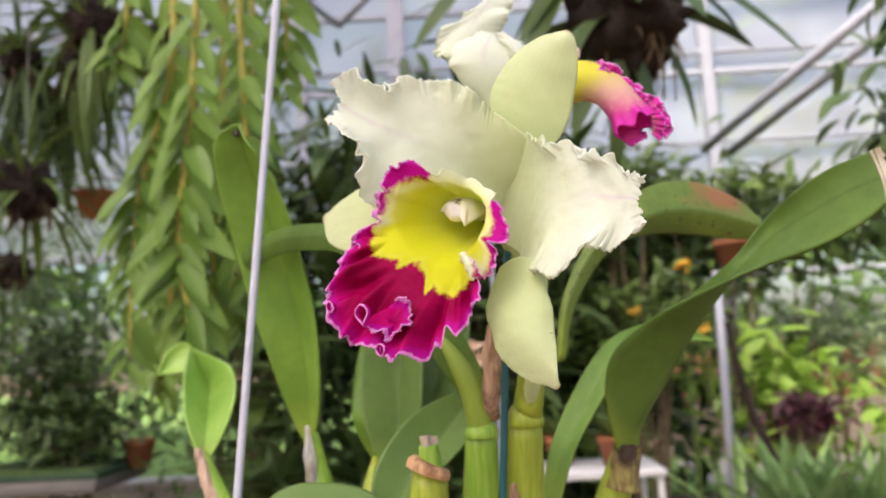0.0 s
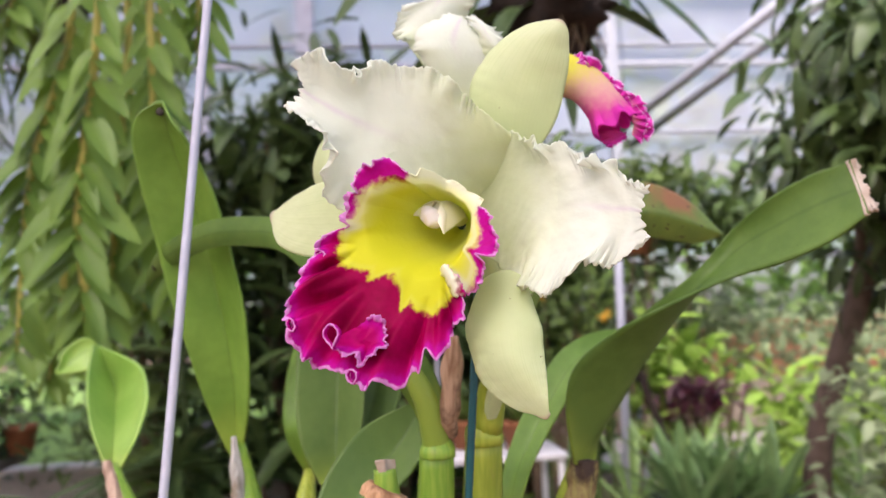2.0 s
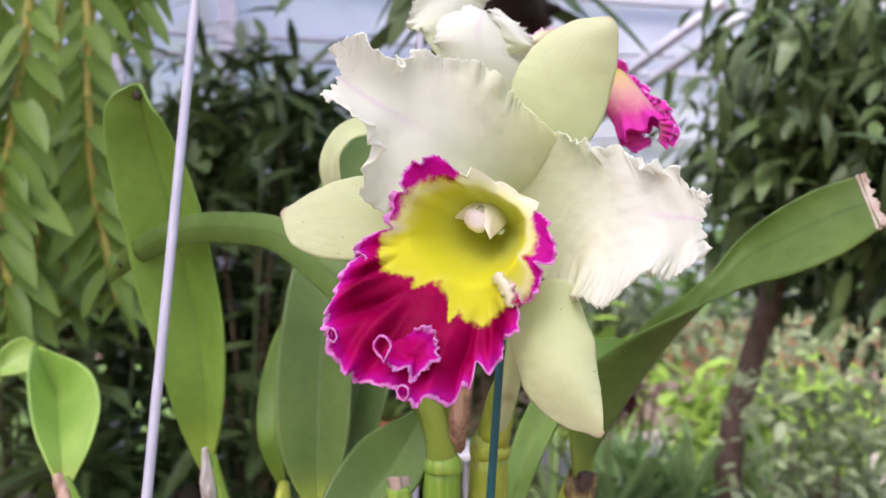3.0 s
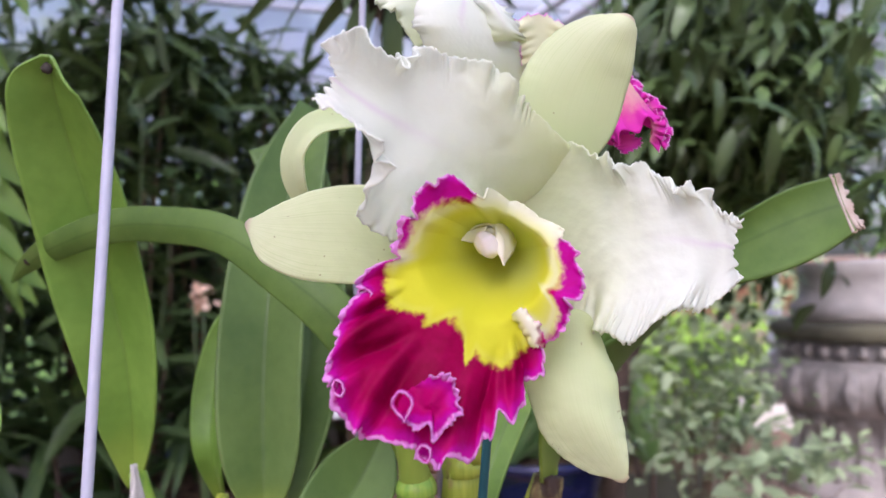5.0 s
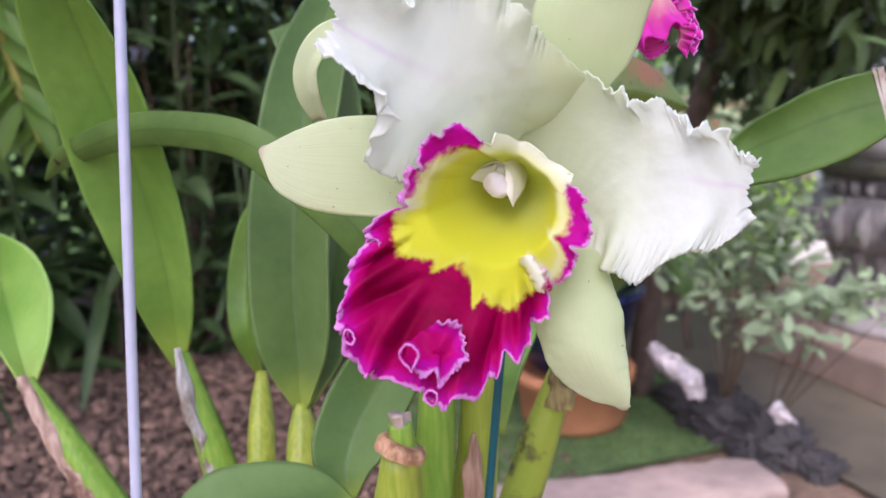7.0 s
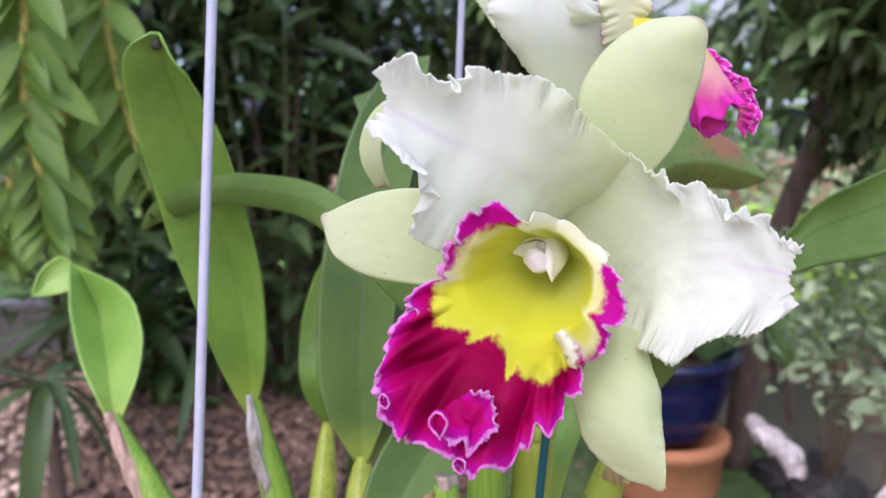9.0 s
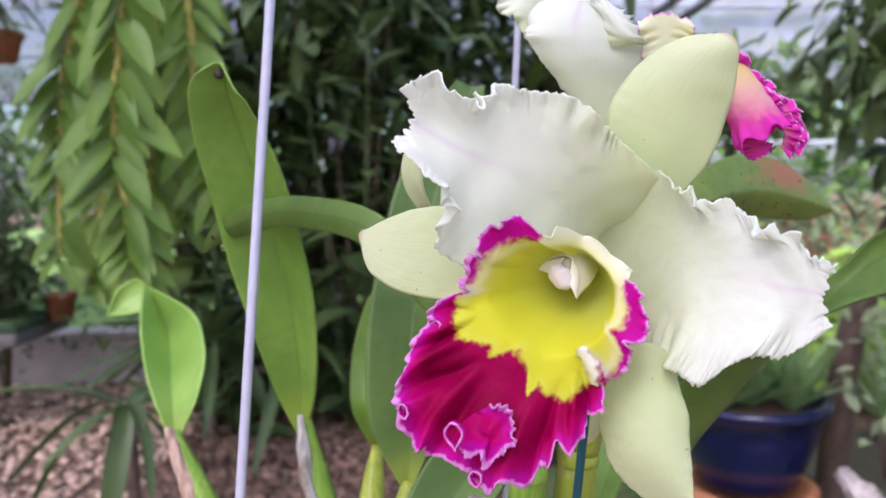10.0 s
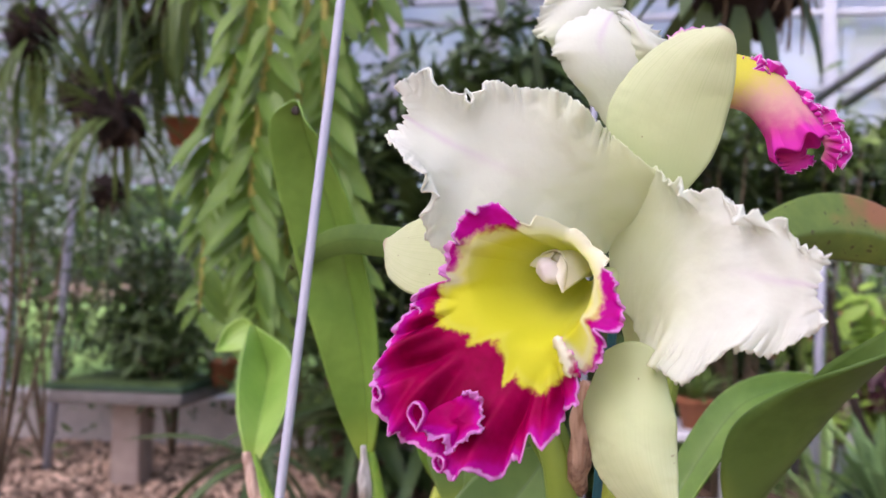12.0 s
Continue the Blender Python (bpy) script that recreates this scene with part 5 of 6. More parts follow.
film = bpy.data.materials.new("milky_film")
film.use_nodes = True
ft = film.node_tree
fd = ft.nodes.new("ShaderNodeBsdfTranslucent")
fp = ft.nodes.new("ShaderNodeBsdfTransparent")
fm, fm2 = ft.nodes.new("ShaderNodeMixShader"), ft.nodes.new("ShaderNodeMixShader")
fcol = blend(ft, spread(ft, noise_of(ft, 1.6, 5), 0.35, 0.7), (0.86, 0.83, 0.89), (0.99, 0.97, 1.0))
ft.links.new(fcol, fd.inputs[0])
ft.links.new(fcol, fp.inputs[0])
ft.links.new(fcol, ft.nodes["Principled BSDF"].inputs["Base Color"])
ft.nodes["Principled BSDF"].inputs["Roughness"].default_value = 0.5
fm2.inputs[0].default_value = 0.75
ft.links.new(ft.nodes["Principled BSDF"].outputs[0], fm2.inputs[1])
ft.links.new(fd.outputs[0], fm2.inputs[2])
fm.inputs[0].default_value = 0.5
ft.links.new(fm2.outputs[0], fm.inputs[1])
ft.links.new(fp.outputs[0], fm.inputs[2])
ft.links.new(fm.outputs[0], ft.nodes["Material Output"].inputs[0])


def setting(name, bm, mat, label, smooth=False):
    return tagged(part(name, bm, mat, None, "", smooth), label, name.split("_")[0], kind="structure")


def ground_sheet():
    """One sheet to the horizon, finer and slightly uneven near the middle."""
    bm = bmesh.new()
    ticks = [-400, -120, -40, -16, -10] + [i * 0.5 for i in range(-14, 25)] + [16, 24, 45, 120, 400]
    rows = [[bm.verts.new((x, y, 0.012 * noise.noise(Vector((x * 0.9, y * 0.9, 0))) - 0.012)) for x in ticks] for y in ticks]
    for a, b in zip(rows, rows[1:]):
        for j in range(len(ticks) - 1):
            bm.faces.new((a[j], a[j + 1], b[j + 1], b[j]))
    return bm


setting("ground", ground_sheet(), GRAVEL, "brown gravel ground of the greenhouse", True)
setting("lawn", box((-30, 6.1, -0.02), (1.2, 40, 0.015)), LAWN, "green lawn outside the greenhouse")
setting("lawn_far", box((1.2, 6.1, -0.02), (40, 60, 0.012)), LAWN, "rough green garden ground outside")

WALL_Y = 5.55
setting("wall_low_north", box((-8, WALL_Y, 0), (1.2, WALL_Y + 0.18, 0.318)), CONCRETE, "low grey concrete wall along the gravel")
setting("trim_coping", box((-7.9, WALL_Y - 0.03, 0.32), (-1.15, WALL_Y + 0.2, 0.36), 0.006), COPING, "white stone coping on the low wall")
setting("wall_film_north", box((-8, 6.3, 2.05), (9, 6.312, 5.6)), film, "milky film wall above the open side")
setting("wall_film_west", box((-8.012, -4.5, 2.0), (-8, 6.3, 5.6)), film, "milky film wall")
setting("ceiling", box((-8.2, -4.5, 5.6), (0.1, 6.4, 5.612)), film, "milky film roof")

frame_thing = thing("greenhouse_frame", (0, 6.2, 0), "galvanised steel posts and rails of the greenhouse", "frame", kind="structure")
for x in (-7.6, -4.6, -1.25, -0.45, 2.1, 5.6, 8.6):
    r = 0.075 if x == -0.45 else 0.045
    part("post", box((x - r, 6.16, 0), (x + r, 6.28, 5.58), 0.008), GREY_METAL, frame_thing, smooth=False)
for z, h in ((2.02, 0.05), (2.35, 0.022), (2.72, 0.03), (3.30, 0.05), (3.48, 0.03), (3.95, 0.05), (4.7, 0.05)):
    part("rail", box((-8, 6.19, z), (9, 6.25, z + h), 0.004), GREY_METAL, frame_thing, smooth=False)
for a, b in (((1.5999, 4.9315, 2.3574), (2.1560, 3.4791, 2.7626)), ((1.7434, 4.9409, 2.3138), (2.2840, 3.4901, 2.7038)), ((-1.0606, 5.2831, 3.7649), (-0.8581, 5.7007, 3.6982)), ((-0.5082, 5.2954, 3.7767), (-0.8450, 5.7011, 3.6975))):
    part("brace", bar(a, b, 0.03, 10), GREY_METAL, frame_thing)
for y in (-4.4, -1.5, 0.545, 3.2):
    part("purlin", bar((-8, y, 3.05 if y == 0.545 else 5.4), (1.9, y, 3.05 if y == 0.545 else 5.4), 0.03, 8), GREY_METAL, frame_thing)
part("shade_net", box((1.3, 6.13, 1.62), (8.8, 6.14, 1.66)), GREY_METAL, frame_thing)
lean = thing("leaning_post", (1.2617, 3.9570, 0.5119), "thin grey steel post standing among the plants", "post")
part("pipe", bar(tuple(np.array((1.2651, 3.9753, 0.3742)) * (1, 1, 0)), (1.2656, 3.8791, 1.4794), 0.022, 12), GREY_METAL, lean)
lean2 = thing("leaning_post", (-3.1628, 4.7313, 0.6222), "thin grey steel post at the low wall", "post")
part("pipe", bar(tuple(np.array((-3.1685, 4.7383, 0.4582)) * (1, 1, 0)), (-3.0220, 4.6942, 1.8078), 0.028, 12), GREY_METAL, lean2)


def pebbles(n, x0, x1, y0, y1, size, seed):
    r = random.Random(seed)
    verts, faces = [], []
    shape = [(1, 0, 0), (0.3, 0.95, 0), (-0.8, 0.6, 0), (-0.8, -0.6, 0), (0.3, -0.95, 0), (0, 0, 0.8), (0, 0, -0.5)]
    for _ in range(n):
        x, y, s, t = r.uniform(x0, x1), r.uniform(y0, y1), size * r.uniform(0.4, 1.3), r.uniform(0, 6.28)
        k = len(verts)
        for a, b, c in shape:
            a, b = a * r.uniform(0.7, 1.2), b * r.uniform(0.6, 1.1)
            verts.append((x + s * (a * math.cos(t) - b * math.sin(t)), y + s * (a * math.sin(t) + b * math.cos(t)), 0.004 + s * 0.7 * c + s * 0.2))
        for i in range(5):
            j = (i + 1) % 5
            faces += [(k + i, k + j, k + 5), (k + j, k + i, k + 6)]
    return verts, faces


# Paler pebble copy: stronger light by the wall is put into its colour.
PEBBLE_LIT = material("lit_pebbles", (0.70, 0.51, 0.37), (0.42, 0.28, 0.19), 20, 0.9, 0.3, 200, vary=0.5)
v, f = pebbles(5500, -4.4, -1.15, 2.6, 5.5, 0.028, 4)
tagged(mesh_part("pebbles", v, f, PEBBLE_LIT, None), "tan gravel along the low wall, its stronger light put into the colour", "gravel", kind="stuff")
v, f = pebbles(7500, -1.2, 1.0, 2.2, 5.5, 0.026, 3)
tagged(mesh_part("pebbles", v, f, PEBBLE, None), "brown and tan pebbles over the ground", "gravel", kind="stuff")

# ---- plants of the greenhouse ----


def leaf_mesh(name, length_to_width, curl, fold, mat, segs=6, blunt=0.8):
    """A single leaf of unit length along +x, its face up."""
    verts, faces = [], []
    for i in range(segs + 1):
        u = i / segs
        w = 0.5 / length_to_width * (math.sin(math.pi * (0.04 + 0.96 * u) ** 0.85) ** blunt if i < segs else 0.03)
        for s, h in ((-1, fold), (-0.5, fold * 0.35), (0, 0), (0.5, fold * 0.35), (1, fold)):
            verts.append((u, w * s, -curl * u * u + h * w))
    for i in range(segs):
        for k in range(4):
            a = 5 * i + k
            faces.append((a, a + 5, a + 6, a + 1))
    me = bpy.data.meshes.new(name)
    me.from_pydata(verts, [], faces)
    me.polygons.foreach_set("use_smooth", [True] * len(faces))
    me.materials.append(mat)
    return me


def hang_leaf(me, parent, at, way, face, length, name="leaf"):
    x = Vector(way).normalized()
    y = Vector(face).cross(x)
    if y.length < 1e-3:
        y = Vector((0.3, 1, 0.2)).cross(x)
    y.normalize()
    z = x.cross(y)
    m = Matrix((x * length, y * length, z * length)).transposed().to_4x4()
    m.translation = Vector(at) - parent.matrix_basis.translation
    ob = new(name, me)
    ob.parent = parent
    ob.matrix_basis = m
    return ob


VINE_LEAVES = [leaf_mesh("vine_leaf", lw, c, 0.35, G_VINE) for lw, c in ((2.9, 0.15), (3.3, 0.3), (2.8, 0.05), (3.5, 0.22))]


def hanging_vine(pts, n, length, seed, label="hanging stem with paired drooping green leaves"):
    r = random.Random(seed)
    pts = [Vector(p) for p in pts]
    t = thing("hanging_vine", pts[0], label, "vine", "hanging vines")
    part("stem", tube(pts, [0.0062] + [0.0055] * (len(pts) - 2) + [0.0018], n=7, steps=26), VINE_STEM, t, "yellowish stem")
    line = spline(pts, n)
    for i, p in enumerate(line):
        side = 1 if i % 2 else -1
        yaw = r.uniform(-0.9, 0.9)
        way = Vector((side * math.cos(yaw) * 0.75, math.sin(yaw) * 0.6 - 0.12, -r.uniform(0.55, 1.15)))
        face = Vector((side * 0.25 + r.uniform(-0.3, 0.3), -1 + r.uniform(-0.3, 0.3), 0.55))
        hang_leaf(r.choice(VINE_LEAVES), t, p, way, face, length * r.uniform(0.7, 1.2) * (0.6 + 0.4 * math.sin(math.pi * (i + 2) / (n + 3))))
    return t


random.seed(11)
VINES = [
    ([(-0.3816, 1.0388, 2.0389), (-0.3964, 1.0892, 1.6567), (-0.4212, 1.1056, 1.5282), (-0.4584, 1.1192, 1.4186), (-0.4745, 1.1330, 1.3112), (-0.4913, 1.1524, 1.1622)], 46),
    ([(-0.3144, 0.9774, 1.9826), (-0.3451, 1.0303, 1.5777), (-0.3649, 1.0469, 1.4490), (-0.3803, 1.0624, 1.3294), (-0.3750, 1.0760, 1.2275), (-0.3758, 1.0853, 1.1572)], 46),
    ([(-0.4599, 1.2181, 2.1936), (-0.4722, 1.2981, 1.5884), (-0.4941, 1.3260, 1.3746), (-0.5054, 1.3476, 1.2091), (-0.5305, 1.3598, 1.1127)], 40),
    ([(-0.3000, 1.0733, 1.9091), (-0.2997, 1.1075, 1.5609), (-0.2976, 1.1228, 1.4012), (-0.2808, 1.1300, 1.2919), (-0.2651, 1.1346, 1.2116)], 42),
    ([(-0.3772, 1.2326, 2.0205), (-0.3775, 1.2795, 1.5449), (-0.3736, 1.2976, 1.3529), (-0.3643, 1.3105, 1.2024)], 40),
    ([(-0.3112, 1.1320, 2.1105), (-0.3583, 1.1989, 1.5973), (-0.3846, 1.2281, 1.3725), (-0.3973, 1.2469, 1.2284)], 40),
    ([(-0.2926, 1.2627, 2.0543), (-0.2738, 1.2863, 1.7751), (-0.2795, 1.3029, 1.6186)], 22),
    ([(-0.5529, 1.3061, 2.2738), (-0.5881, 1.3634, 1.8348), (-0.6089, 1.3795, 1.7100)], 24),
    ([(-0.3125, 1.2229, 2.1859), (-0.3351, 1.2896, 1.6790), (-0.3651, 1.3223, 1.4265)], 32)]
for i, (pts, n) in enumerate(VINES):
    hanging_vine(pts, int(n * 1.35), 0.088, 100 + i)


def strap_plant(name, at, n, length, width, mat, label, category, seed, lift=(0.2, 1.2), droop=0.5, group="", lw=None, stem=None, parent=None):
    """A rosette of strap leaves; stem: a trunk up to it."""
    r = random.Random(seed)
    at = Vector(at)
    t = parent or thing(name, at if not stem else (at.x, at.y, stem), label, category, group)
    if stem is not None:
        part("stem", tube([(at.x, at.y, stem), (at.x + r.uniform(-0.03, 0.03), at.y, (at.z + stem) / 2), tuple(at)], [0.02, 0.016, 0.012], n=9, steps=10), BARK_TREE, t)
    mes = [leaf_mesh("strap_leaf", length / width, c, 0.4, mat, segs=8, blunt=0.5) for c in (droop * 0.5, droop, droop * 1.5)]
    for i in range(n):
        a = i * 2.4 + r.uniform(-0.3, 0.3)
        up = lift[0] + (lift[1] - lift[0]) * (i / n) + r.uniform(-0.1, 0.1)
        way = Vector((math.cos(a) * math.cos(up), math.sin(a) * math.cos(up), math.sin(up)))
        hang_leaf(r.choice(mes), t, at + Vector((math.cos(a) * 0.01, math.sin(a) * 0.01, 0)), way, Vector((0, 0, 1)) + Vector((0.2, 0.1, 0)), length * r.uniform(0.7, 1.15))
    return t


def stalk_plant(at, height, n, length, width, mat, label, category, seed, group="", sprawl=0.08, tilt=0.0, lw_mesh=None, foot=0.0):
    """Several upright canes with leaves all along them."""
    r = random.Random(seed)
    t = thing(category.replace(" ", "_"), (at[0], at[1], foot), label, category, group)
    mes = [leaf_mesh("cane_leaf", length / width, c, 0.35, mat, segs=6, blunt=0.7) for c in (0.15, 0.35, 0.55)]
    canes = 3
    for c in range(canes):
        a = 6.28 * c / canes + r.random()
        p0 = Vector((at[0] + 0.04 * math.cos(a), at[1] + 0.04 * math.sin(a), foot))
        p1 = Vector((at[0] + sprawl * 2 * math.cos(a) + tilt, at[1] + sprawl * 2 * math.sin(a), foot + height * r.uniform(0.75, 1.0)))
        pts = [p0, p0.lerp(p1, 0.5) + Vector((0, 0, 0.03)), p1]
        part("cane", tube(pts, [0.012, 0.010, 0.006], n=7, steps=10), G_DARK, t)
        for i, p in enumerate(spline(pts, n)):
            b = i * 2.4 + r.uniform(-0.4, 0.4)
            up = r.uniform(-0.25, 0.75)
            way = Vector((math.cos(b) * math.cos(up), math.sin(b) * math.cos(up), math.sin(up)))
            hang_leaf(r.choice(mes), t, p, way, Vector((0, -0.2, 1)), length * r.uniform(0.6, 1.15))
    return t


def bush(name, at, size, n, leaf, mat, label, category, seed, group="", ratio=0.45, stems=6, hang=0.0, hollow=0.3, stem_mat=None, stem_from=None, thick=1.0):
    """A loose shrub: thin limbs from the foot and very many small leaves in uneven clumps."""
    r = random.Random(seed)
    at = Vector(at)
    foot = Vector(stem_from) if stem_from else Vector((at.x, at.y, at.z - size[2]))
    t = thing(name, foot, label, category, group)
    clumps = []
    for i in range(stems * 3):
        d = Vector((r.gauss(0, 1), r.gauss(0, 1), r.gauss(0, 1))).normalized() * r.uniform(hollow, 1.0)
        clumps.append(at + Vector((d.x * size[0], d.y * size[1], d.z * size[2])))
    for c in clumps[:stems]:
        mid = foot.lerp(c, 0.5) + Vector((r.uniform(-0.1, 0.1) * size[0], r.uniform(-0.1, 0.1) * size[1], 0))
        part("limb", tube([foot, mid, c], [0.014 * thick, 0.010 * thick, 0.004 * thick], n=6, steps=8), stem_mat or DRY, t)
    verts, faces = [], []
    for i in range(n):
        c = r.choice(clumps)
        k = 0.38
        p = c + Vector((r.gauss(0, k) * size[0], r.gauss(0, k) * size[1], r.gauss(0, k) * size[2]))
        way = Vector((r.gauss(0, 1), r.gauss(0, 1), r.gauss(0, 0.7) - hang))
        s = leaf * r.uniform(0.6, 1.3)
        leaves_into(verts, faces, p, way, (r.gauss(0, 0.4), -0.4 + r.gauss(0, 0.4), 1), s, s * ratio, 0.2, 3)
    mesh_part("foliage", verts, faces, mat, t)
    return t


# dark canes and broad leaves behind the orchid
CANES = [((-0.25, 4.2), 2.2, G_DARK), ((0.35, 4.5), 2.1, G_DARK), ((-0.9, 4.25), 2.6, G_DARK), ((-0.7, 4.6), 2.7, G_DARK), ((-0.45, 5.0), 2.4, G_MID), ((0.15, 5.1), 2.2, G_DARK), ((-1.35, 4.9), 2.3, G_DARK), ((0.75, 5.0), 1.9, G_MID), ((-1.1, 4.5), 2.4, G_MID)]
for i, ((x, y), h, m) in enumerate(CANES):
    stalk_plant((x, y), h, 24, 0.36, 0.115, m, "dark green cane plant with long drooping leaves", "cane plant", 200 + i, "cane plants", 0.13)
for i, (x, y, z, l) in enumerate(((-1.0, 4.1, 0.5, 0.6), (-0.6, 4.3, 0.45, 0.55), (0.1, 4.6, 0.5, 0.6))):
    strap_plant("strap_plant", (x, y, z), 24, l, 0.065, G_DARK, "dark green strap-leaved plant on a short stem", "strap plant", 230 + i, (0.1, 1.1), 0.7, "strap plants", stem=0.0)
strap_plant("strap_plant", (-0.57, 1.62, 0.84), 13, 0.22, 0.036, G_DARK, "small dark plant with drooping leaves on a thin stem", "strap plant", 236, (-0.7, 0.7), 0.9, "strap plants", stem=0.0)
bush("shrub", (-0.1, 5.3, 1.0), (1.1, 0.2, 0.65), 2600, 0.16, G_DARK, "dense dark leafy shrub", "shrub", 240, ratio=0.4)
bush("shrub", (1.0, 5.2, 1.1), (0.9, 0.25, 0.8), 2200, 0.16, G_DARK, "dense dark leafy shrub", "shrub", 241, ratio=0.4)

for i, (at, sz) in enumerate((((-0.1971, 4.5037, 2.3024), (0.5, 0.25, 0.5)), ((0.1809, 4.9578, 2.3700), (0.75, 0.25, 0.35)), ((-0.5000, 4.9867, 2.1472), (0.5, 0.25, 0.4)))):
    bush("shrub", at, sz, 420, 0.30, G_DARK, "tall dark shrub with long narrow leaves", "shrub", 245 + i, ratio=0.2, hang=0.3, stem_from=(at[0], at[1], 0.0))

for i, (at, sz) in enumerate((((1.60, 4.8, 2.02), (0.38, 0.2, 0.16)), ((0.95, 4.7, 2.15), (0.25, 0.2, 0.14)))):
    bush("shrub", at, sz, 260, 0.13, G_MID, "leafy shrub top against the film wall", "shrub", 248 + i, ratio=0.3, stem_from=(at[0], at[1], 0.0), thick=0.6)

# hanging clumps: one of dark roots with long leaves above the flower, others to the side
def hanging_clump(at, ball, n, length, width, mat, seed, label, hook_z=5.4, lift=(-0.9, 0.9), roots=26):
    r = random.Random(seed)
    at = Vector(at)
    t = thing("hanging_clump", at, label, "hanging plant", "hanging clumps")
    bm = bmesh.new()
    bmesh.ops.create_icosphere(bm, subdivisions=4, radius=1.0)
    for v in bm.verts:
        k = 1 + 0.45 * noise.noise(v.co * 2.3 + Vector((seed, 0, 0))) + 0.3 * noise.noise(v.co * 6) + 0.25 * noise.noise(v.co * 13)
        v.co = Vector((v.co.x * ball * k, v.co.y * ball * k, v.co.z * ball * 1.15 * k)) + at
    part("root_ball", bm, ROOTS, t, "dark brown root ball")
    for i in range(roots):
        a = r.uniform(0, 6.28)
        p = at + Vector((math.cos(a) * ball * 0.7, math.sin(a) * ball * 0.7, -ball * 0.4))
        q = p + Vector((r.uniform(-0.05, 0.05), r.uniform(-0.05, 0.05), -r.uniform(0.4, 1.6) * ball))
        part("root", tube([p, p.lerp(q, 0.5) + Vector((0.01, 0, 0)), q], [0.004, 0.003, 0.0015], n=5, steps=6), DRY, t)
    part("wire", bar(at, (at.x, at.y, hook_z), 0.0022, 6), GREY_METAL, t)
    mes = [leaf_mesh("long_leaf", length / width, c, 0.3, mat, segs=7, blunt=0.6) for c in (0.2, 0.45, 0.7)]
    for i in range(n):
        a = r.uniform(0, 6.28)
        up = r.uniform(*lift)
        way = Vector((math.cos(a) * math.cos(up), math.sin(a) * math.cos(up), math.sin(up)))
        hang_leaf(r.choice(mes), t, at + way * ball * 0.75, way, Vector((0, 0, 1)), length * r.uniform(0.6, 1.1))
    return t


hanging_clump((0.3949, 1.6373, 1.8592), 0.115, 16, 0.30, 0.075, G_DARK, 311, "hanging plant with a dark root ball and long broad leaves", lift=(-0.35, 0.8))
clump = hanging_clump((0.3425, 1.6681, 1.9973), 0.06, 6, 0.25, 0.07, G_DARK, 306, "hanging plant with long broad leaves on a small root ball")
BROAD = [leaf_mesh("broad_leaf", 4.2, c, 0.25, G_DARK, segs=8, blunt=0.6) for c in (0.1, 0.25)]
for i, (a, b) in enumerate((((0.0814, 1.5181, 1.9369), (-0.0693, 1.5336, 1.7919)), ((0.2670, 1.5256, 1.9157), (0.1379, 1.5376, 1.8008)), ((0.5544, 1.6310, 1.9370), (0.7712, 1.6081, 1.7704)), ((0.4609, 1.6443, 1.8188), (0.5813, 1.6707, 1.6428)), ((0.2540, 1.5283, 1.8932), (0.1518, 1.5465, 1.7364)), ((0.5562, 1.6817, 1.9355), (0.6726, 1.6478, 1.8324)), ((0.33, 1.60, 1.78), (0.26, 1.60, 1.60)), ((0.36, 1.58, 1.74), (0.36, 1.58, 1.52)), ((0.40, 1.60, 1.76), (0.44, 1.60, 1.58)))):
    d = Vector(b) - Vector(a)
    hang_leaf(BROAD[i % 2], clump, a, d, (0.2, -0.6, 0.8), d.length * 1.05)
hanging_clump((-1.2724, 2.2225, 1.6947), 0.075, 52, 0.27, 0.020, G_MID, 302, "hanging epiphyte with a brown root ball and strap leaves", lift=(-1.0, 1.2))
hanging_clump((-1.1359, 2.3524, 2.2628), 0.07, 56, 0.34, 0.020, G_MID, 303, "hanging epiphyte with narrow leaves", lift=(-1.2, 1.0))
hanging_clump((-1.8391, 2.6187, 2.0911), 0.08, 56, 0.36, 0.022, G_MID, 304, "hanging epiphyte with narrow leaves", lift=(-1.2, 1.2))
hanging_clump((-1.5173, 2.4731, 1.8227), 0.075, 44, 0.28, 0.022, G_GREY, 305, "hanging epiphyte on a dark root ball", lift=(0.0, 1.4))
for i, at in enumerate(((-1.30, 2.62, 2.24), (-1.00, 2.66, 2.32))):
    hanging_clump(at, 0.075, 46, 0.36, 0.036, G_MID, 330 + i, "dense hanging plant with drooping dark green strap leaves", lift=(-1.3, 0.7), roots=40)

def hanging_pot(at, radius, seed):
    t = thing("hanging_red_pot", at, "small red clay pot hung on a wire among the plants", "pot")
    part("pot_body", lathe(at, [(0.001, 0.0), (radius * 0.7, 0.0), (radius, radius * 1.1), (radius * 1.08, radius * 1.1), (radius * 1.08, radius * 1.35), (radius * 0.9, radius * 1.35), (0.001, radius * 1.2)], 24), CLAY, t)
    part("wire", bar((at[0], at[1], at[2] + radius), (at[0], at[1], 5.4), 0.0022, 6), GREY_METAL, t)


for i, (at, n) in enumerate((((-1.4908, 2.5498, 2.2285), 46), ((-1.4351, 2.7728, 2.0792), 46), ((-1.8983, 3.2299, 1.5878), 40), ((-1.2806, 2.8301, 2.4371), 36), ((-1.5593, 2.8555, 2.1609), 36))):
    hanging_clump(at, 0.065, n, 0.34, 0.022, G_DARK, 350 + i, "dense dark hanging epiphyte with narrow leaves", lift=(-1.3, 1.0))
hanging_pot((-1.4009, 2.9199, 1.7376), 0.075, 1)
hanging_pot((1.1996, 3.4258, 1.4616), 0.08, 2)

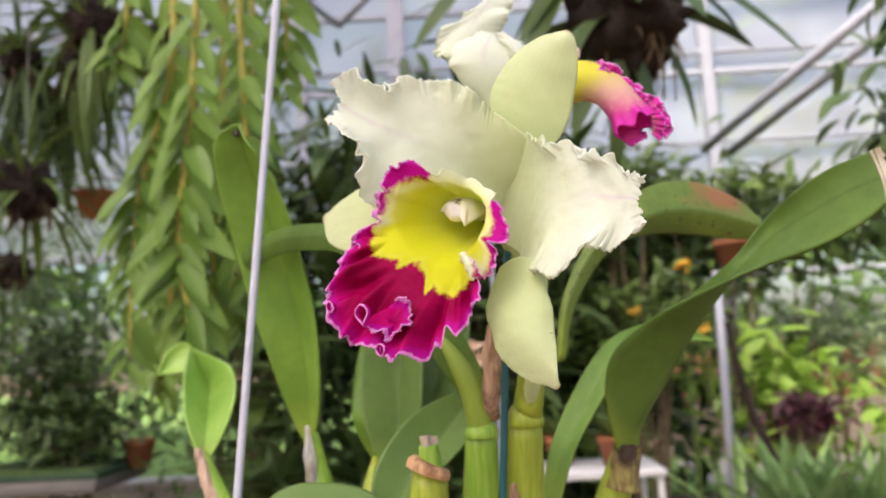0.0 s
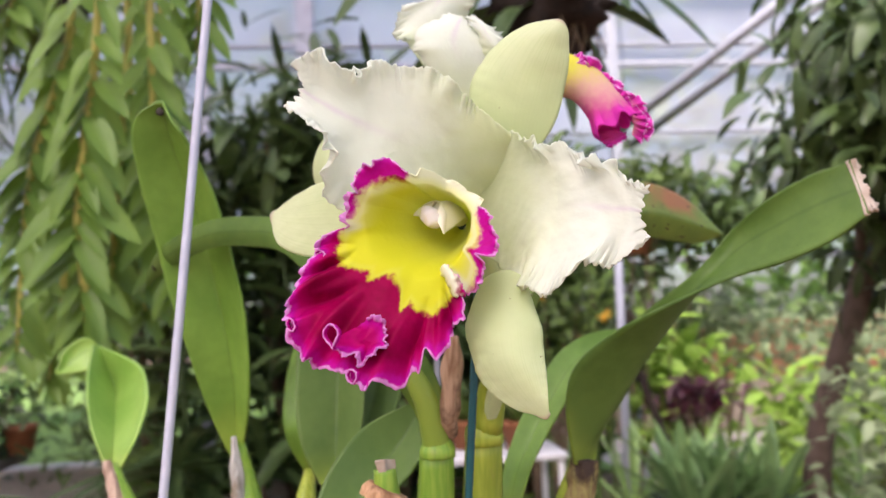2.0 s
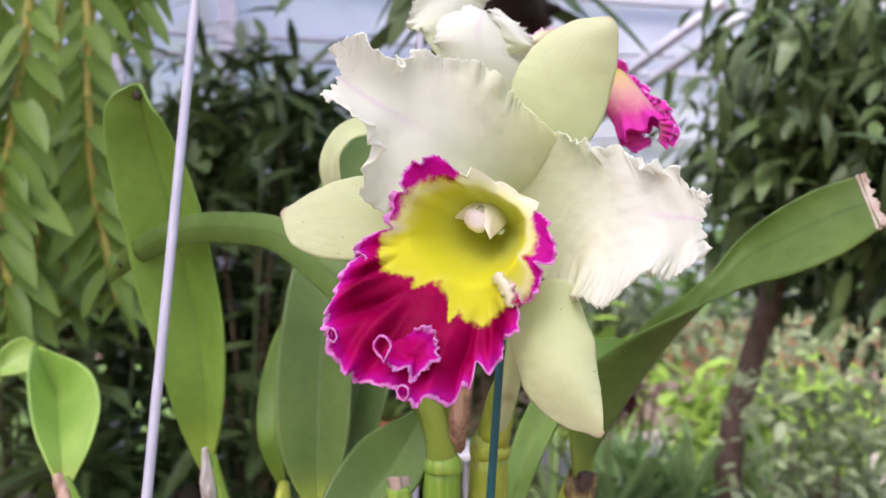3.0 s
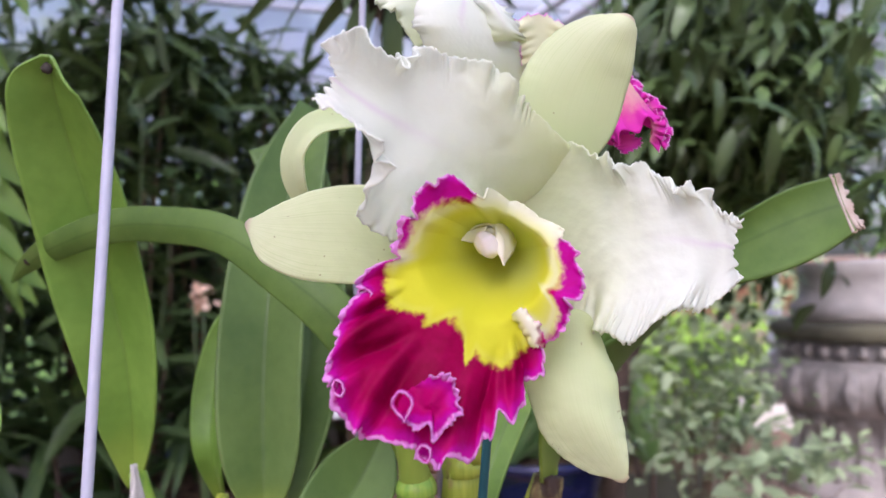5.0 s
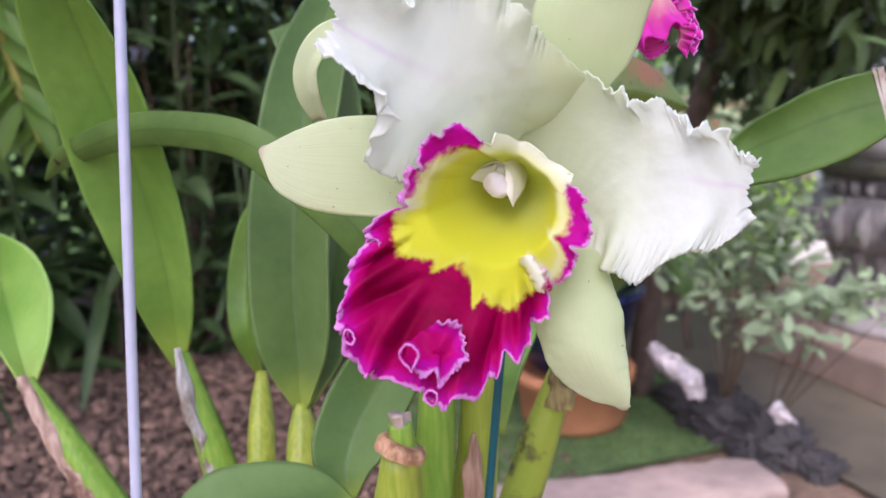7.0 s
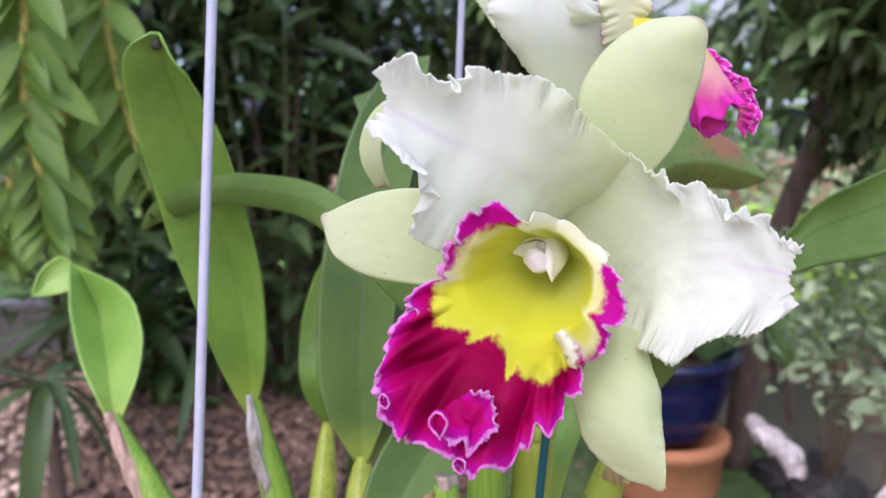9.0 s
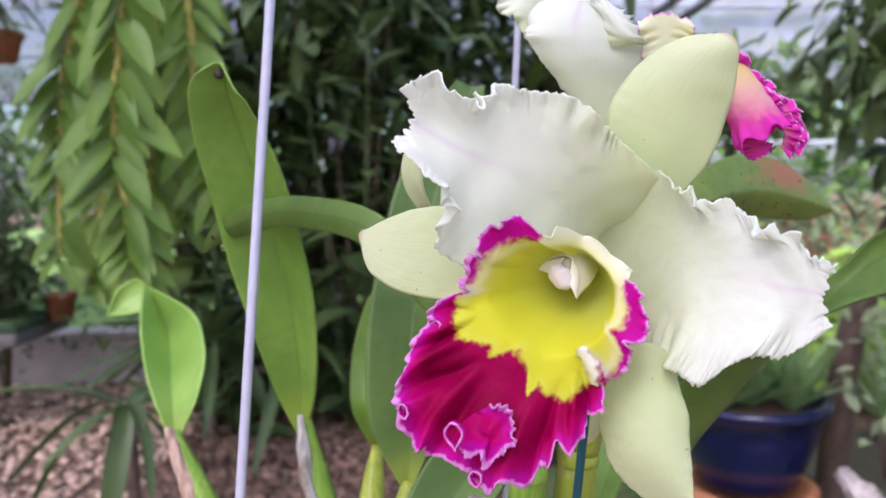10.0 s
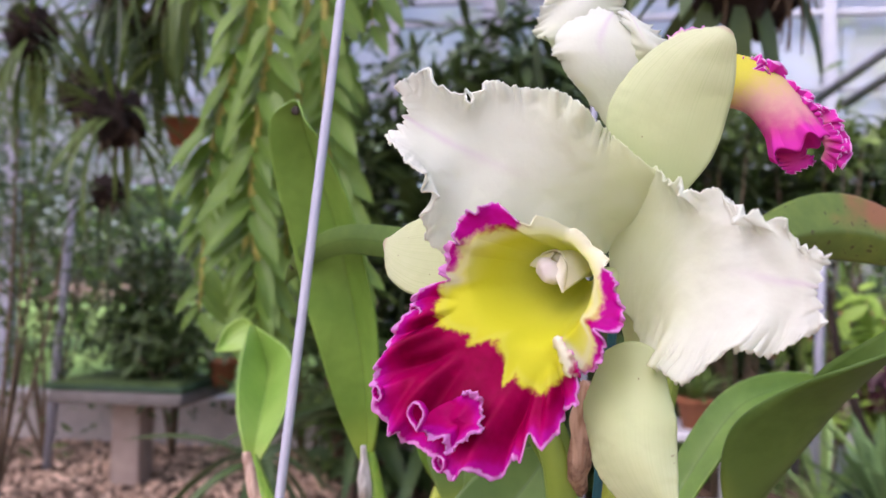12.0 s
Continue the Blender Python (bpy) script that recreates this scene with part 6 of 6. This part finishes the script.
# left side: bench on a pedestal, trays, shrubs and the tangle of fine plants
bench = thing("stone_bench", (-2.47, 4.475, 0), "pale concrete bench table on a square pedestal", "bench")
part("pedestal", box((-2.54, 4.40, 0), (-2.36, 4.58, 0.50), 0.012), CONCRETE_PINK, bench)
part("bench_top", box((-2.78, 4.14, 0.51), (-1.98, 4.82, 0.58), 0.015), material("old_concrete", (0.21, 0.19, 0.17), (0.13, 0.12, 0.105), 12, 0.95, 0.3, 90), bench)
tray = thing("planting_tray", (-2.45, 4.45, 0.582), "shallow mossy planting tray on the bench", "tray")
part("tray_body", box((-2.82, 4.16, 0.582), (-1.98, 4.8, 0.615), 0.01), material("tray_plastic", (0.02, 0.05, 0.03), (0.04, 0.09, 0.03), 30, 0.6), tray)
part("moss", box((-2.79, 4.19, 0.614), (-2.02, 4.77, 0.63), 0.006), TURF, tray, "green moss")
bush("tray_plant", (-2.45, 4.5, 1.0), (0.33, 0.22, 0.36), 1500, 0.10, G_DARK, "bushy small-leaved plant growing in the tray", "shrub", 311, ratio=0.3, hang=0.2)
bush("tray_plant", (-2.25, 4.4, 0.8), (0.22, 0.2, 0.2), 500, 0.10, G_DARK, "dark bushy plant growing in the tray", "shrub", 312, ratio=0.25)
red_pot = thing("clay_pot", (-1.94, 4.6, 0.582), "small red clay pot at the end of the bench", "pot")
part("pot_body", lathe((-1.94, 4.6, 0.582), [(0.001, 0.0), (0.06, 0.0), (0.085, 0.13), (0.09, 0.13), (0.09, 0.16), (0.075, 0.16), (0.001, 0.14)], 24), CLAY, red_pot)
for i, (x, y, z, sx, sz, m, lf) in enumerate(((-3.3, 4.9, 1.5, 0.7, 1.2, G_MID, 0.08), (-2.5, 5.1, 1.7, 0.6, 0.9, G_GREY, 0.07), (-3.9, 4.6, 1.2, 0.5, 1.1, G_MID, 0.08), (-1.6, 5.1, 1.3, 0.55, 1.2, G_MID, 0.09), (-2.9, 3.9, 1.9, 0.5, 0.7, G_GREY, 0.06), (-1.2, 4.6, 1.6, 0.5, 1.0, G_DARK, 0.12))):
    bush("shrub", (x, y, z), (sx, 0.35, sz), 1700, lf, m, "loose small-leaved greenhouse shrub", "shrub", 320 + i, "side shrubs", ratio=0.35, stem_from=(x, y, 0))

# right side: tree with a leaning trunk and a dense drooping crown
tree = thing("tree", tuple(np.array((1.5293, 2.7812, 0.4577)) * (1, 1, 0)), "tree with a leaning brown trunk and a dense drooping crown", "tree")
T0, T1, T2, T3 = (Vector(np.array((1.5293, 2.7812, 0.4577)) * (1, 1, 0)), Vector((1.5809, 2.7497, 0.6665)), Vector((1.6924, 2.7449, 0.9977)), Vector((1.8150, 2.7388, 1.3184)))
part("trunk", tube([T0, T1, T2, T3, T3 + Vector((0.25, 0.1, 0.7))], [0.055, 0.048, 0.046, 0.042, 0.03], n=14, steps=24), BARK_TREE, tree, "brown bark trunk")
r5 = random.Random(51)
verts, faces = [], []
for c, k, n in (((1.7250, 2.2972, 1.6942), 0.26, 420), ((1.5143, 2.2416, 1.6969), 0.2, 340), ((1.6585, 2.0862, 1.9136), 0.3, 420), ((1.7474, 2.4549, 2.1644), 0.25, 250), ((1.7922, 2.0820, 1.6307), 0.32, 420), ((2.0882, 2.5362, 1.4947), 0.35, 240), ((2.0716, 2.7229, 1.3175), 0.25, 180), ((2.2328, 2.4725, 1.7072), 0.4, 240)):
    c = Vector(c)
    part("limb", tube([T3, T3.lerp(c, 0.5) + Vector((0, 0, 0.12)), c], [0.03, 0.018, 0.006], n=7, steps=10), BARK_TREE, tree)
    for i in range(int(n * 1.4)):
        p = c + Vector((r5.gauss(0, k), r5.gauss(0, k), r5.gauss(0, k * 0.8))) * 0.62
        way = Vector((r5.gauss(0, 1), r5.gauss(0, 1), -0.55 + r5.gauss(0, 0.6)))
        s = 0.135 * r5.uniform(0.6, 1.25)
        leaves_into(verts, faces, p, way, (0, -0.5, 1), s, s * 0.32, 0.35, 4)
mesh_part("crown", verts, faces, G_DARK, tree, "dark drooping narrow leaves")

# paved corner: grass mat, kerb, pots, urn, rock garden
def worn_slab(a, b, width, height, seed, steps=60):
    """A rough cast kerb from a to b, its back edge on that line, with chipped edges."""
    a, b = Vector(a), Vector(b)
    along = (b - a).normalized()
    back = Vector((-along.y, along.x, 0))
    bm = bmesh.new()
    rows = []
    prof = [(0.0, -width), (0.5, -width - 0.004), (0.85, -width), (1.0, -width + 0.018), (1.02, -width * 0.66), (0.99, -width * 0.33), (1.0, -0.016), (0.86, 0.0), (0.0, 0.0)]
    for i in range(steps + 1):
        c = a.lerp(b, i / steps)
        row = []
        for h, o in prof:
            p = c + back * o + Vector((0, 0, h * height))
            w = 0.012 * noise.noise(p * 9 + Vector((seed, 0, 0))) + 0.006 * noise.noise(p * 31)
            row.append(bm.verts.new(p + (back * w * 1.2 + Vector((0, 0, w * 0.6))) * (1 if h > 0 else 0)))
        rows.append(row)
    for r0, r1 in zip(rows, rows[1:]):
        for k in range(len(prof) - 1):
            bm.faces.new((r0[k], r0[k + 1], r1[k + 1], r1[k]))
    bm.faces.new(rows[0])
    bm.faces.new(rows[-1][::-1])
    bmesh.ops.recalc_face_normals(bm, faces=bm.faces)
    return bm


setting("pavement_kerb", worn_slab((0.50, 2.25, 0.0), (1.53, 2.093, 0.0), 0.21, 0.05, 3), material("worn_kerb", (0.50, 0.37, 0.30), (0.32, 0.24, 0.20), 16, 0.9, 0.5, 70), "worn pinkish concrete kerb", True)
setting("pavement_wet", box((1.74, 1.2, 0.0), (4.6, 3.9, 0.012)), WET, "wet dark concrete slab")
setting("grass_mat", box((0.52, 2.245, 0.0), (1.72, 3.5, 0.018), 0.004), TURF, "green artificial grass mat on the ground")
r9 = random.Random(9)
verts, faces = [], []
for _ in range(4200):
    p = (r9.uniform(0.53, 1.71), r9.uniform(2.25, 3.2), 0.016)
    leaves_into(verts, faces, p, (r9.gauss(0, 0.6), r9.gauss(0, 0.6), 1), (0.3, -1, 0.2), r9.uniform(0.012, 0.026), 0.006, 0.3, 2)
tagged(mesh_part("grass_blades", verts, faces, material("mat_blades", (0.13, 0.20, 0.05), (0.06, 0.11, 0.03), 14, 0.8, vary=0.4), None), "short green blades of the grass mat", "grass", kind="stuff")
RING = (1.17, 2.66, 0.018)
ring = thing("clay_pot", RING, "squat orange clay pot used as a stand", "pot")
part("pot_body", lathe(RING, [(0.001, 0.0), (0.185, 0.0), (0.20, 0.03), (0.215, 0.17), (0.232, 0.175), (0.232, 0.215), (0.19, 0.215), (0.18, 0.17), (0.001, 0.16)], 40), material("orange_clay", (0.46, 0.20, 0.085), (0.36, 0.15, 0.07), 20, 0.8, 0.2, 120), ring)
blue = thing("blue_pot", (1.17, 2.66, 0.236), "glossy dark blue glazed pot planted with aloes", "pot")
part("pot_body", lathe((1.17, 2.66, 0.236), [(0.001, 0.0), (0.15, 0.0), (0.17, 0.03), (0.235, 0.20), (0.25, 0.27), (0.268, 0.275), (0.268, 0.305), (0.24, 0.305), (0.235, 0.27), (0.001, 0.26)], 48), BLUE_GLAZE, blue)
part("soil", lathe((1.17, 2.66, 0.49), [(0.001, 0.0), (0.232, 0.0), (0.2, 0.012), (0.001, 0.02)], 28), BARK, blue, "dark soil")
for i, (dx, dy, dz) in enumerate(((0, 0, 0), (-0.13, -0.05, 0), (0.13, -0.06, 0), (0.05, 0.12, 0), (-0.1, 0.12, 0))):
    strap_plant("aloe", (1.17 + dx, 2.66 + dy, 0.50), 18, 0.30, 0.042, G_ALOE, "grey-green spiky aloe in the blue pot", "aloe", 400 + i, (0.5, 1.45), 0.12, "aloes")
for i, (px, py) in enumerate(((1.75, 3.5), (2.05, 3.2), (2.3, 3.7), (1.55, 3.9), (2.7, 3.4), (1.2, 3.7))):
    strap_plant("aloe", (px, py, 0.25), 18, 0.50, 0.036, G_ALOE_LIT, "grey-green spiky aloe growing from the bed", "aloe", 410 + i, (0.4, 1.4), 0.15, "aloes", stem=0.0)

UX, UY = 2.92, 2.70
PALE_STONE = material("pale_carved_stone", (0.46, 0.41, 0.38), (0.17, 0.155, 0.145), 11, 0.95, 0.9, 45)
urn = thing("stone_pedestal", (UX, UY, 0.0), "weathered carved stone pedestal with mouldings and a pale top", "pedestal")
part("plinth", box((UX - 0.62, UY - 0.5, 0.0), (UX + 0.5, UY + 0.5, 0.18), 0.02), material("pale_plinth", (0.36, 0.255, 0.195), (0.23, 0.165, 0.13), 8, 0.9, 0.4, 60), urn, "pinkish brown step", smooth=False)
part("foot", lathe((UX, UY, 0.18), [(0.001, 0.0), (0.45, 0.0), (0.45, 0.03), (0.40, 0.08), (0.36, 0.17), (0.35, 0.26), (0.38, 0.33), (0.42, 0.36), (0.001, 0.36)], 48, 0.012, 3), PALE_STONE, urn)
part("moulding", lathe((UX, UY, 0.54), [(0.001, 0.0), (0.42, 0.0), (0.47, 0.02), (0.50, 0.07), (0.505, 0.12), (0.49, 0.17), (0.45, 0.21), (0.43, 0.22), (0.001, 0.22)], 60, 0.012, 4), PALE_STONE, urn, "bulging carved moulding")
for i in range(26):
    a = 6.283 * i / 26
    c, n = math.cos(a), math.sin(a)
    part("relief", tube([(UX + 0.485 * c, UY + 0.485 * n, 0.56), (UX + 0.505 * c, UY + 0.505 * n, 0.65), (UX + 0.475 * c, UY + 0.475 * n, 0.73)], [0.014, 0.034, 0.018], n=8, steps=8), PALE_STONE, urn)
    part("flute", tube([(UX + 0.40 * c, UY + 0.40 * n, 0.25), (UX + 0.35 * c, UY + 0.35 * n, 0.42), (UX + 0.38 * c, UY + 0.38 * n, 0.52)], [0.02, 0.026, 0.03], n=8, steps=8), PALE_STONE, urn)
part("neck", lathe((UX, UY, 0.76), [(0.001, 0.0), (0.40, 0.0), (0.40, 0.08), (0.001, 0.08)], 48, 0.008, 5), STONE, urn, "dark recessed band")
for i in range(34):
    a = 6.283 * i / 34
    part("bead", tube([(UX + 0.405 * math.cos(a), UY + 0.405 * math.sin(a), 0.767), (UX + 0.42 * math.cos(a), UY + 0.42 * math.sin(a), 0.795), (UX + 0.405 * math.cos(a), UY + 0.405 * math.sin(a), 0.825)], [0.014, 0.024, 0.014], n=6, steps=5), PALE_STONE, urn)
part("ledge", lathe((UX, UY, 0.84), [(0.001, 0.0), (0.44, 0.0), (0.455, 0.02), (0.455, 0.05), (0.43, 0.07), (0.001, 0.075)], 48, 0.01, 6), material("mossy_stone", (0.15, 0.14, 0.09), (0.09, 0.085, 0.06), 12, 0.95, 0.5, 60), urn, "mossy ledge")
part("top_block", lathe((UX, UY, 0.915), [(0.001, 0.0), (0.36, 0.0), (0.37, 0.06), (0.33, 0.09), (0.32, 0.2), (0.34, 0.25), (0.001, 0.26)], 48, 0.008, 7), material("worn_whitewash", (0.60, 0.56, 0.54), (0.36, 0.33, 0.31), 9, 0.9, 0.5, 60), urn, "whitewashed top")

def rock(at, size, seed, mat, name, label, category):
    bm = bmesh.new()
    bmesh.ops.create_icosphere(bm, subdivisions=5, radius=1.0)
    for v in bm.verts:
        k = 1 + 0.5 * noise.noise(v.co * 1.4 + Vector((seed, 3, 1))) + 0.4 * abs(noise.noise(v.co * 3.7 + Vector((seed, 0, 0)))) + 0.28 * noise.noise(v.co * 8) + 0.14 * noise.noise(v.co * 19)
        v.co = Vector((v.co.x * size[0] * k, v.co.y * size[1] * k, max(-0.1, v.co.z) * size[2] * k)) + Vector(at)
    return tagged(part(name, bm, mat), label, category)


rock((1.63, 2.42, 0.0), (0.13, 0.24, 0.13), 2, ROCK, "rock", "dark rough rock beside the grass mat", "rock")
rock((1.68, 2.16, 0.0), (0.12, 0.12, 0.11), 5, ROCK, "rock", "small dark rock on the wet slab", "rock")
rock((1.72, 2.02, 0.0), (0.07, 0.07, 0.06), 8, ROCK, "rock", "small dark rock on the wet slab", "rock")


def splintered(points, radii, seed):
    """A weathered stick: a tube torn along its grain."""
    bm = tube(points, radii, n=26, steps=40, squash=0.6)
    for v in bm.verts:
        v.co += Vector((noise.noise(v.co * 22 + Vector((seed, 0, 0))), noise.noise(v.co * 22 + Vector((0, seed, 0))), noise.noise(v.co * 22 + Vector((0, 0, seed))))) * 0.032
        v.co += Vector((noise.noise(v.co * 70), noise.noise(v.co * 70 + Vector((9, 0, 0))), noise.noise(v.co * 70 + Vector((0, 9, 0))))) * 0.017
    return bm


drift = thing("driftwood", (1.6, 2.55, 0.1), "pale bleached piece of driftwood leaning on the rock", "driftwood")
part("wood", splintered([(1.3564, 2.3935, 0.3596), (1.3719, 2.3398, 0.3264), (1.3894, 2.2651, 0.2972), (1.3979, 2.1818, 0.2649)], [0.022, 0.042, 0.038, 0.018], 2), DRIFT, drift)
part("splinter", splintered([(1.3764, 2.3288, 0.2780), (1.3856, 2.2587, 0.2597), (1.3863, 2.1799, 0.2380)], [0.012, 0.02, 0.012], 5), DRIFT, drift)
chip = thing("driftwood", (1.4164, 1.8117, 0.3004), "pale bleached chip of wood lying on the rock", "driftwood")
part("wood", splintered([(1.3890, 1.8264, 0.3334), (1.4036, 1.7975, 0.3167), (1.4152, 1.7706, 0.3053)], [0.012, 0.02, 0.012], 9), DRIFT, chip)
bush("bonsai", (1.5957, 2.2451, 0.7602), (0.27, 0.16, 0.28), 620, 0.055, G_PALE, "small grey-green leafy tree rooted on the rock", "small tree", 431, ratio=0.5, stems=14, stem_from=(1.66, 2.4, 0.05), hollow=0.4, thick=0.3)
bush("bonsai", (1.6468, 1.8758, 0.5866), (0.24, 0.10, 0.06), 120, 0.065, G_PALE, "spreading grey-green branch over the slab", "small tree", 432, ratio=0.5, stems=6, stem_from=(1.72, 2.25, 0.05), hollow=0.5, thick=0.3)

# low things on the gravel
table = thing("white_table", (0.5, 3.5, 0.0), "white metal plant table on the gravel", "table")
part("tabletop", box((0.22, 3.3, 0.60), (0.80, 3.7, 0.63), 0.006), WHITE_PAINT, table)
part("shelf", box((0.24, 3.32, 0.26), (0.78, 3.68, 0.285), 0.004), WHITE_PAINT, table)
for x in (0.235, 0.765):
    for y in (3.32, 3.66):
        part("leg", box((x, y, 0), (x + 0.024, y + 0.024, 0.60), 0.003), WHITE_PAINT, table)
for i, (x, y) in enumerate(((0.62, 3.45), (0.40, 3.55))):
    small = thing("clay_pot", (x, y, 0.63), "small clay pot standing on the white table", "pot", "table pots")
    part("pot_body", lathe((x, y, 0.632), [(0.001, 0.0), (0.05, 0.0), (0.07, 0.10), (0.076, 0.10), (0.076, 0.125), (0.065, 0.125), (0.001, 0.11)], 24), CLAY, small)
    strap_plant("potted_plant", (x, y, 0.75), 16, 0.2, 0.035, G_MID, "small green plant in a clay pot", "plant", 440 + i, (0.3, 1.3), 0.3, "table plants")
bush("flowering_plant", (0.0408, 2.9383, 1.1551), (0.035, 0.03, 0.04), 22, 0.05, CREAM_FLOWER, "cream and peach flowers in the dark foliage", "flowers", 441, ratio=0.7, stems=2, stem_from=tuple(np.array((0.0408, 2.9383, 1.1551)) * (1, 1, 0)), stem_mat=G_DARK)

# thin dark sapling leaning by the steel post
sapling = thing("sapling", (1.585, 3.60, 0.0), "thin dark leaning trunk of a sapling", "sapling")
part("trunk", tube([(1.585, 3.60, 0.0), (1.47, 3.60, 0.30), (1.34, 3.60, 0.62), (1.24, 3.60, 0.93), (1.20, 3.60, 1.22)], [0.026, 0.024, 0.021, 0.017, 0.012], n=10, steps=24), ROOTS, sapling)

# garden beyond the open right side
for i, (at, sz, n, lf, m, lab) in enumerate((
    ((2.5867, 5.6223, 1.1411), (0.45, 0.3, 0.22), 1100, 0.07, G_PALE, "pale feathery shrub in the garden"),
    ((1.0999, 4.6558, 1.2982), (0.45, 0.3, 0.35), 700, 0.08, G_MID, "green shrub with small leaves"),
    ((1.8828, 4.5615, 0.6372), (0.16, 0.13, 0.06), 100, 0.07, MAROON, "low maroon-leaved plant"),
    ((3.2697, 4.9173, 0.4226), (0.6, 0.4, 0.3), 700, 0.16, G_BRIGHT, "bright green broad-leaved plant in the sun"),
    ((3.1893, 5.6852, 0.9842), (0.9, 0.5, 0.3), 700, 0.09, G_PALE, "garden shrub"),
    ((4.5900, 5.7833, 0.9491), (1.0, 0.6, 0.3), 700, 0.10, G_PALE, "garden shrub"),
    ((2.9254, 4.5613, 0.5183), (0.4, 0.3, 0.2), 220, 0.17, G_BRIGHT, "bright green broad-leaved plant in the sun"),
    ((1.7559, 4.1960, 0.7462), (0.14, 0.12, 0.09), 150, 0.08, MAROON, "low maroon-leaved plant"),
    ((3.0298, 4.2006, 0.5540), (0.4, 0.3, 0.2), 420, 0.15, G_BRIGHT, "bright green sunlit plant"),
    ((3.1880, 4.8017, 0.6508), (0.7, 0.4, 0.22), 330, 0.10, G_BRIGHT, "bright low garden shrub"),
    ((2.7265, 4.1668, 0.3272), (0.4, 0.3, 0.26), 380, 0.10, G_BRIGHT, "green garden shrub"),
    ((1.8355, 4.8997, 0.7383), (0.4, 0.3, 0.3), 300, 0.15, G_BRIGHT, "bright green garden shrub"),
    ((2.2629, 5.3165, 1.8632), (1.1, 0.3, 0.26), 1300, 0.14, G_DARK, "dark leafy shrub"),
    ((1.0563, 5.4460, 1.8983), (0.9, 0.4, 0.5), 1700, 0.12, G_DARK, "dark garden shrub"))):
    bush("garden_shrub", at, sz, n, lf, m, lab + " outside the greenhouse", "shrub", 450 + i, ratio=0.45, stem_from=tuple(np.array(at) * (1, 1, 0)))
for i, (at, m) in enumerate((((1.0206, 3.6189, 1.4927), ORANGE_FLOWER), ((0.8923, 4.0441, 1.3057), ORANGE_FLOWER), ((1.2313, 4.0658, 1.2070), ORANGE_FLOWER))):
    bush("flowering_plant", at, (0.035, 0.03, 0.02), 14, 0.034, m, "orange-yellow flowers on a thin stem", "flowers", 480 + i, ratio=0.6, stem_from=tuple(np.array(at) * (1, 1, 0)), stems=2, stem_mat=G_MID, thick=0.4)
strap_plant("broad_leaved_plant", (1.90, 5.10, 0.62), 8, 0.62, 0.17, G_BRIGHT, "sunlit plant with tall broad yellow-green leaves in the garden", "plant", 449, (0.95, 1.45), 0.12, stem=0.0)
setting("wall_terracotta", box((2.4, 9.2, 0.0), (12, 9.4, 1.1)), TERRACOTTA, "low terracotta coloured garden wall")
setting("path", box((1.9, 4.4, 0.0), (9, 7.6, 0.014)), material("pale_paving", (0.62, 0.54, 0.48), (0.46, 0.40, 0.35), 5, 0.9, 0.3, 60), "pale sunlit paving outside the greenhouse")
setting("wall_pale", box((1.5, 7.9, 0.0), (7.5, 8.1, 0.5)), CONCRETE_PINK, "low pale pink garden wall")
for i in range(14):
    a = -0.9 + i * 0.16
    d = 13 + 3 * math.sin(i * 2.1)
    bush("garden_tree", (d * math.sin(a), d * math.cos(a), 2.6), (1.5, 1.0, 1.8), 800, 0.28, G_FAR, "leafy garden tree in the distance", "tree", 500 + i, "far trees", ratio=0.5, stem_from=(d * math.sin(a), d * math.cos(a), 0.0))
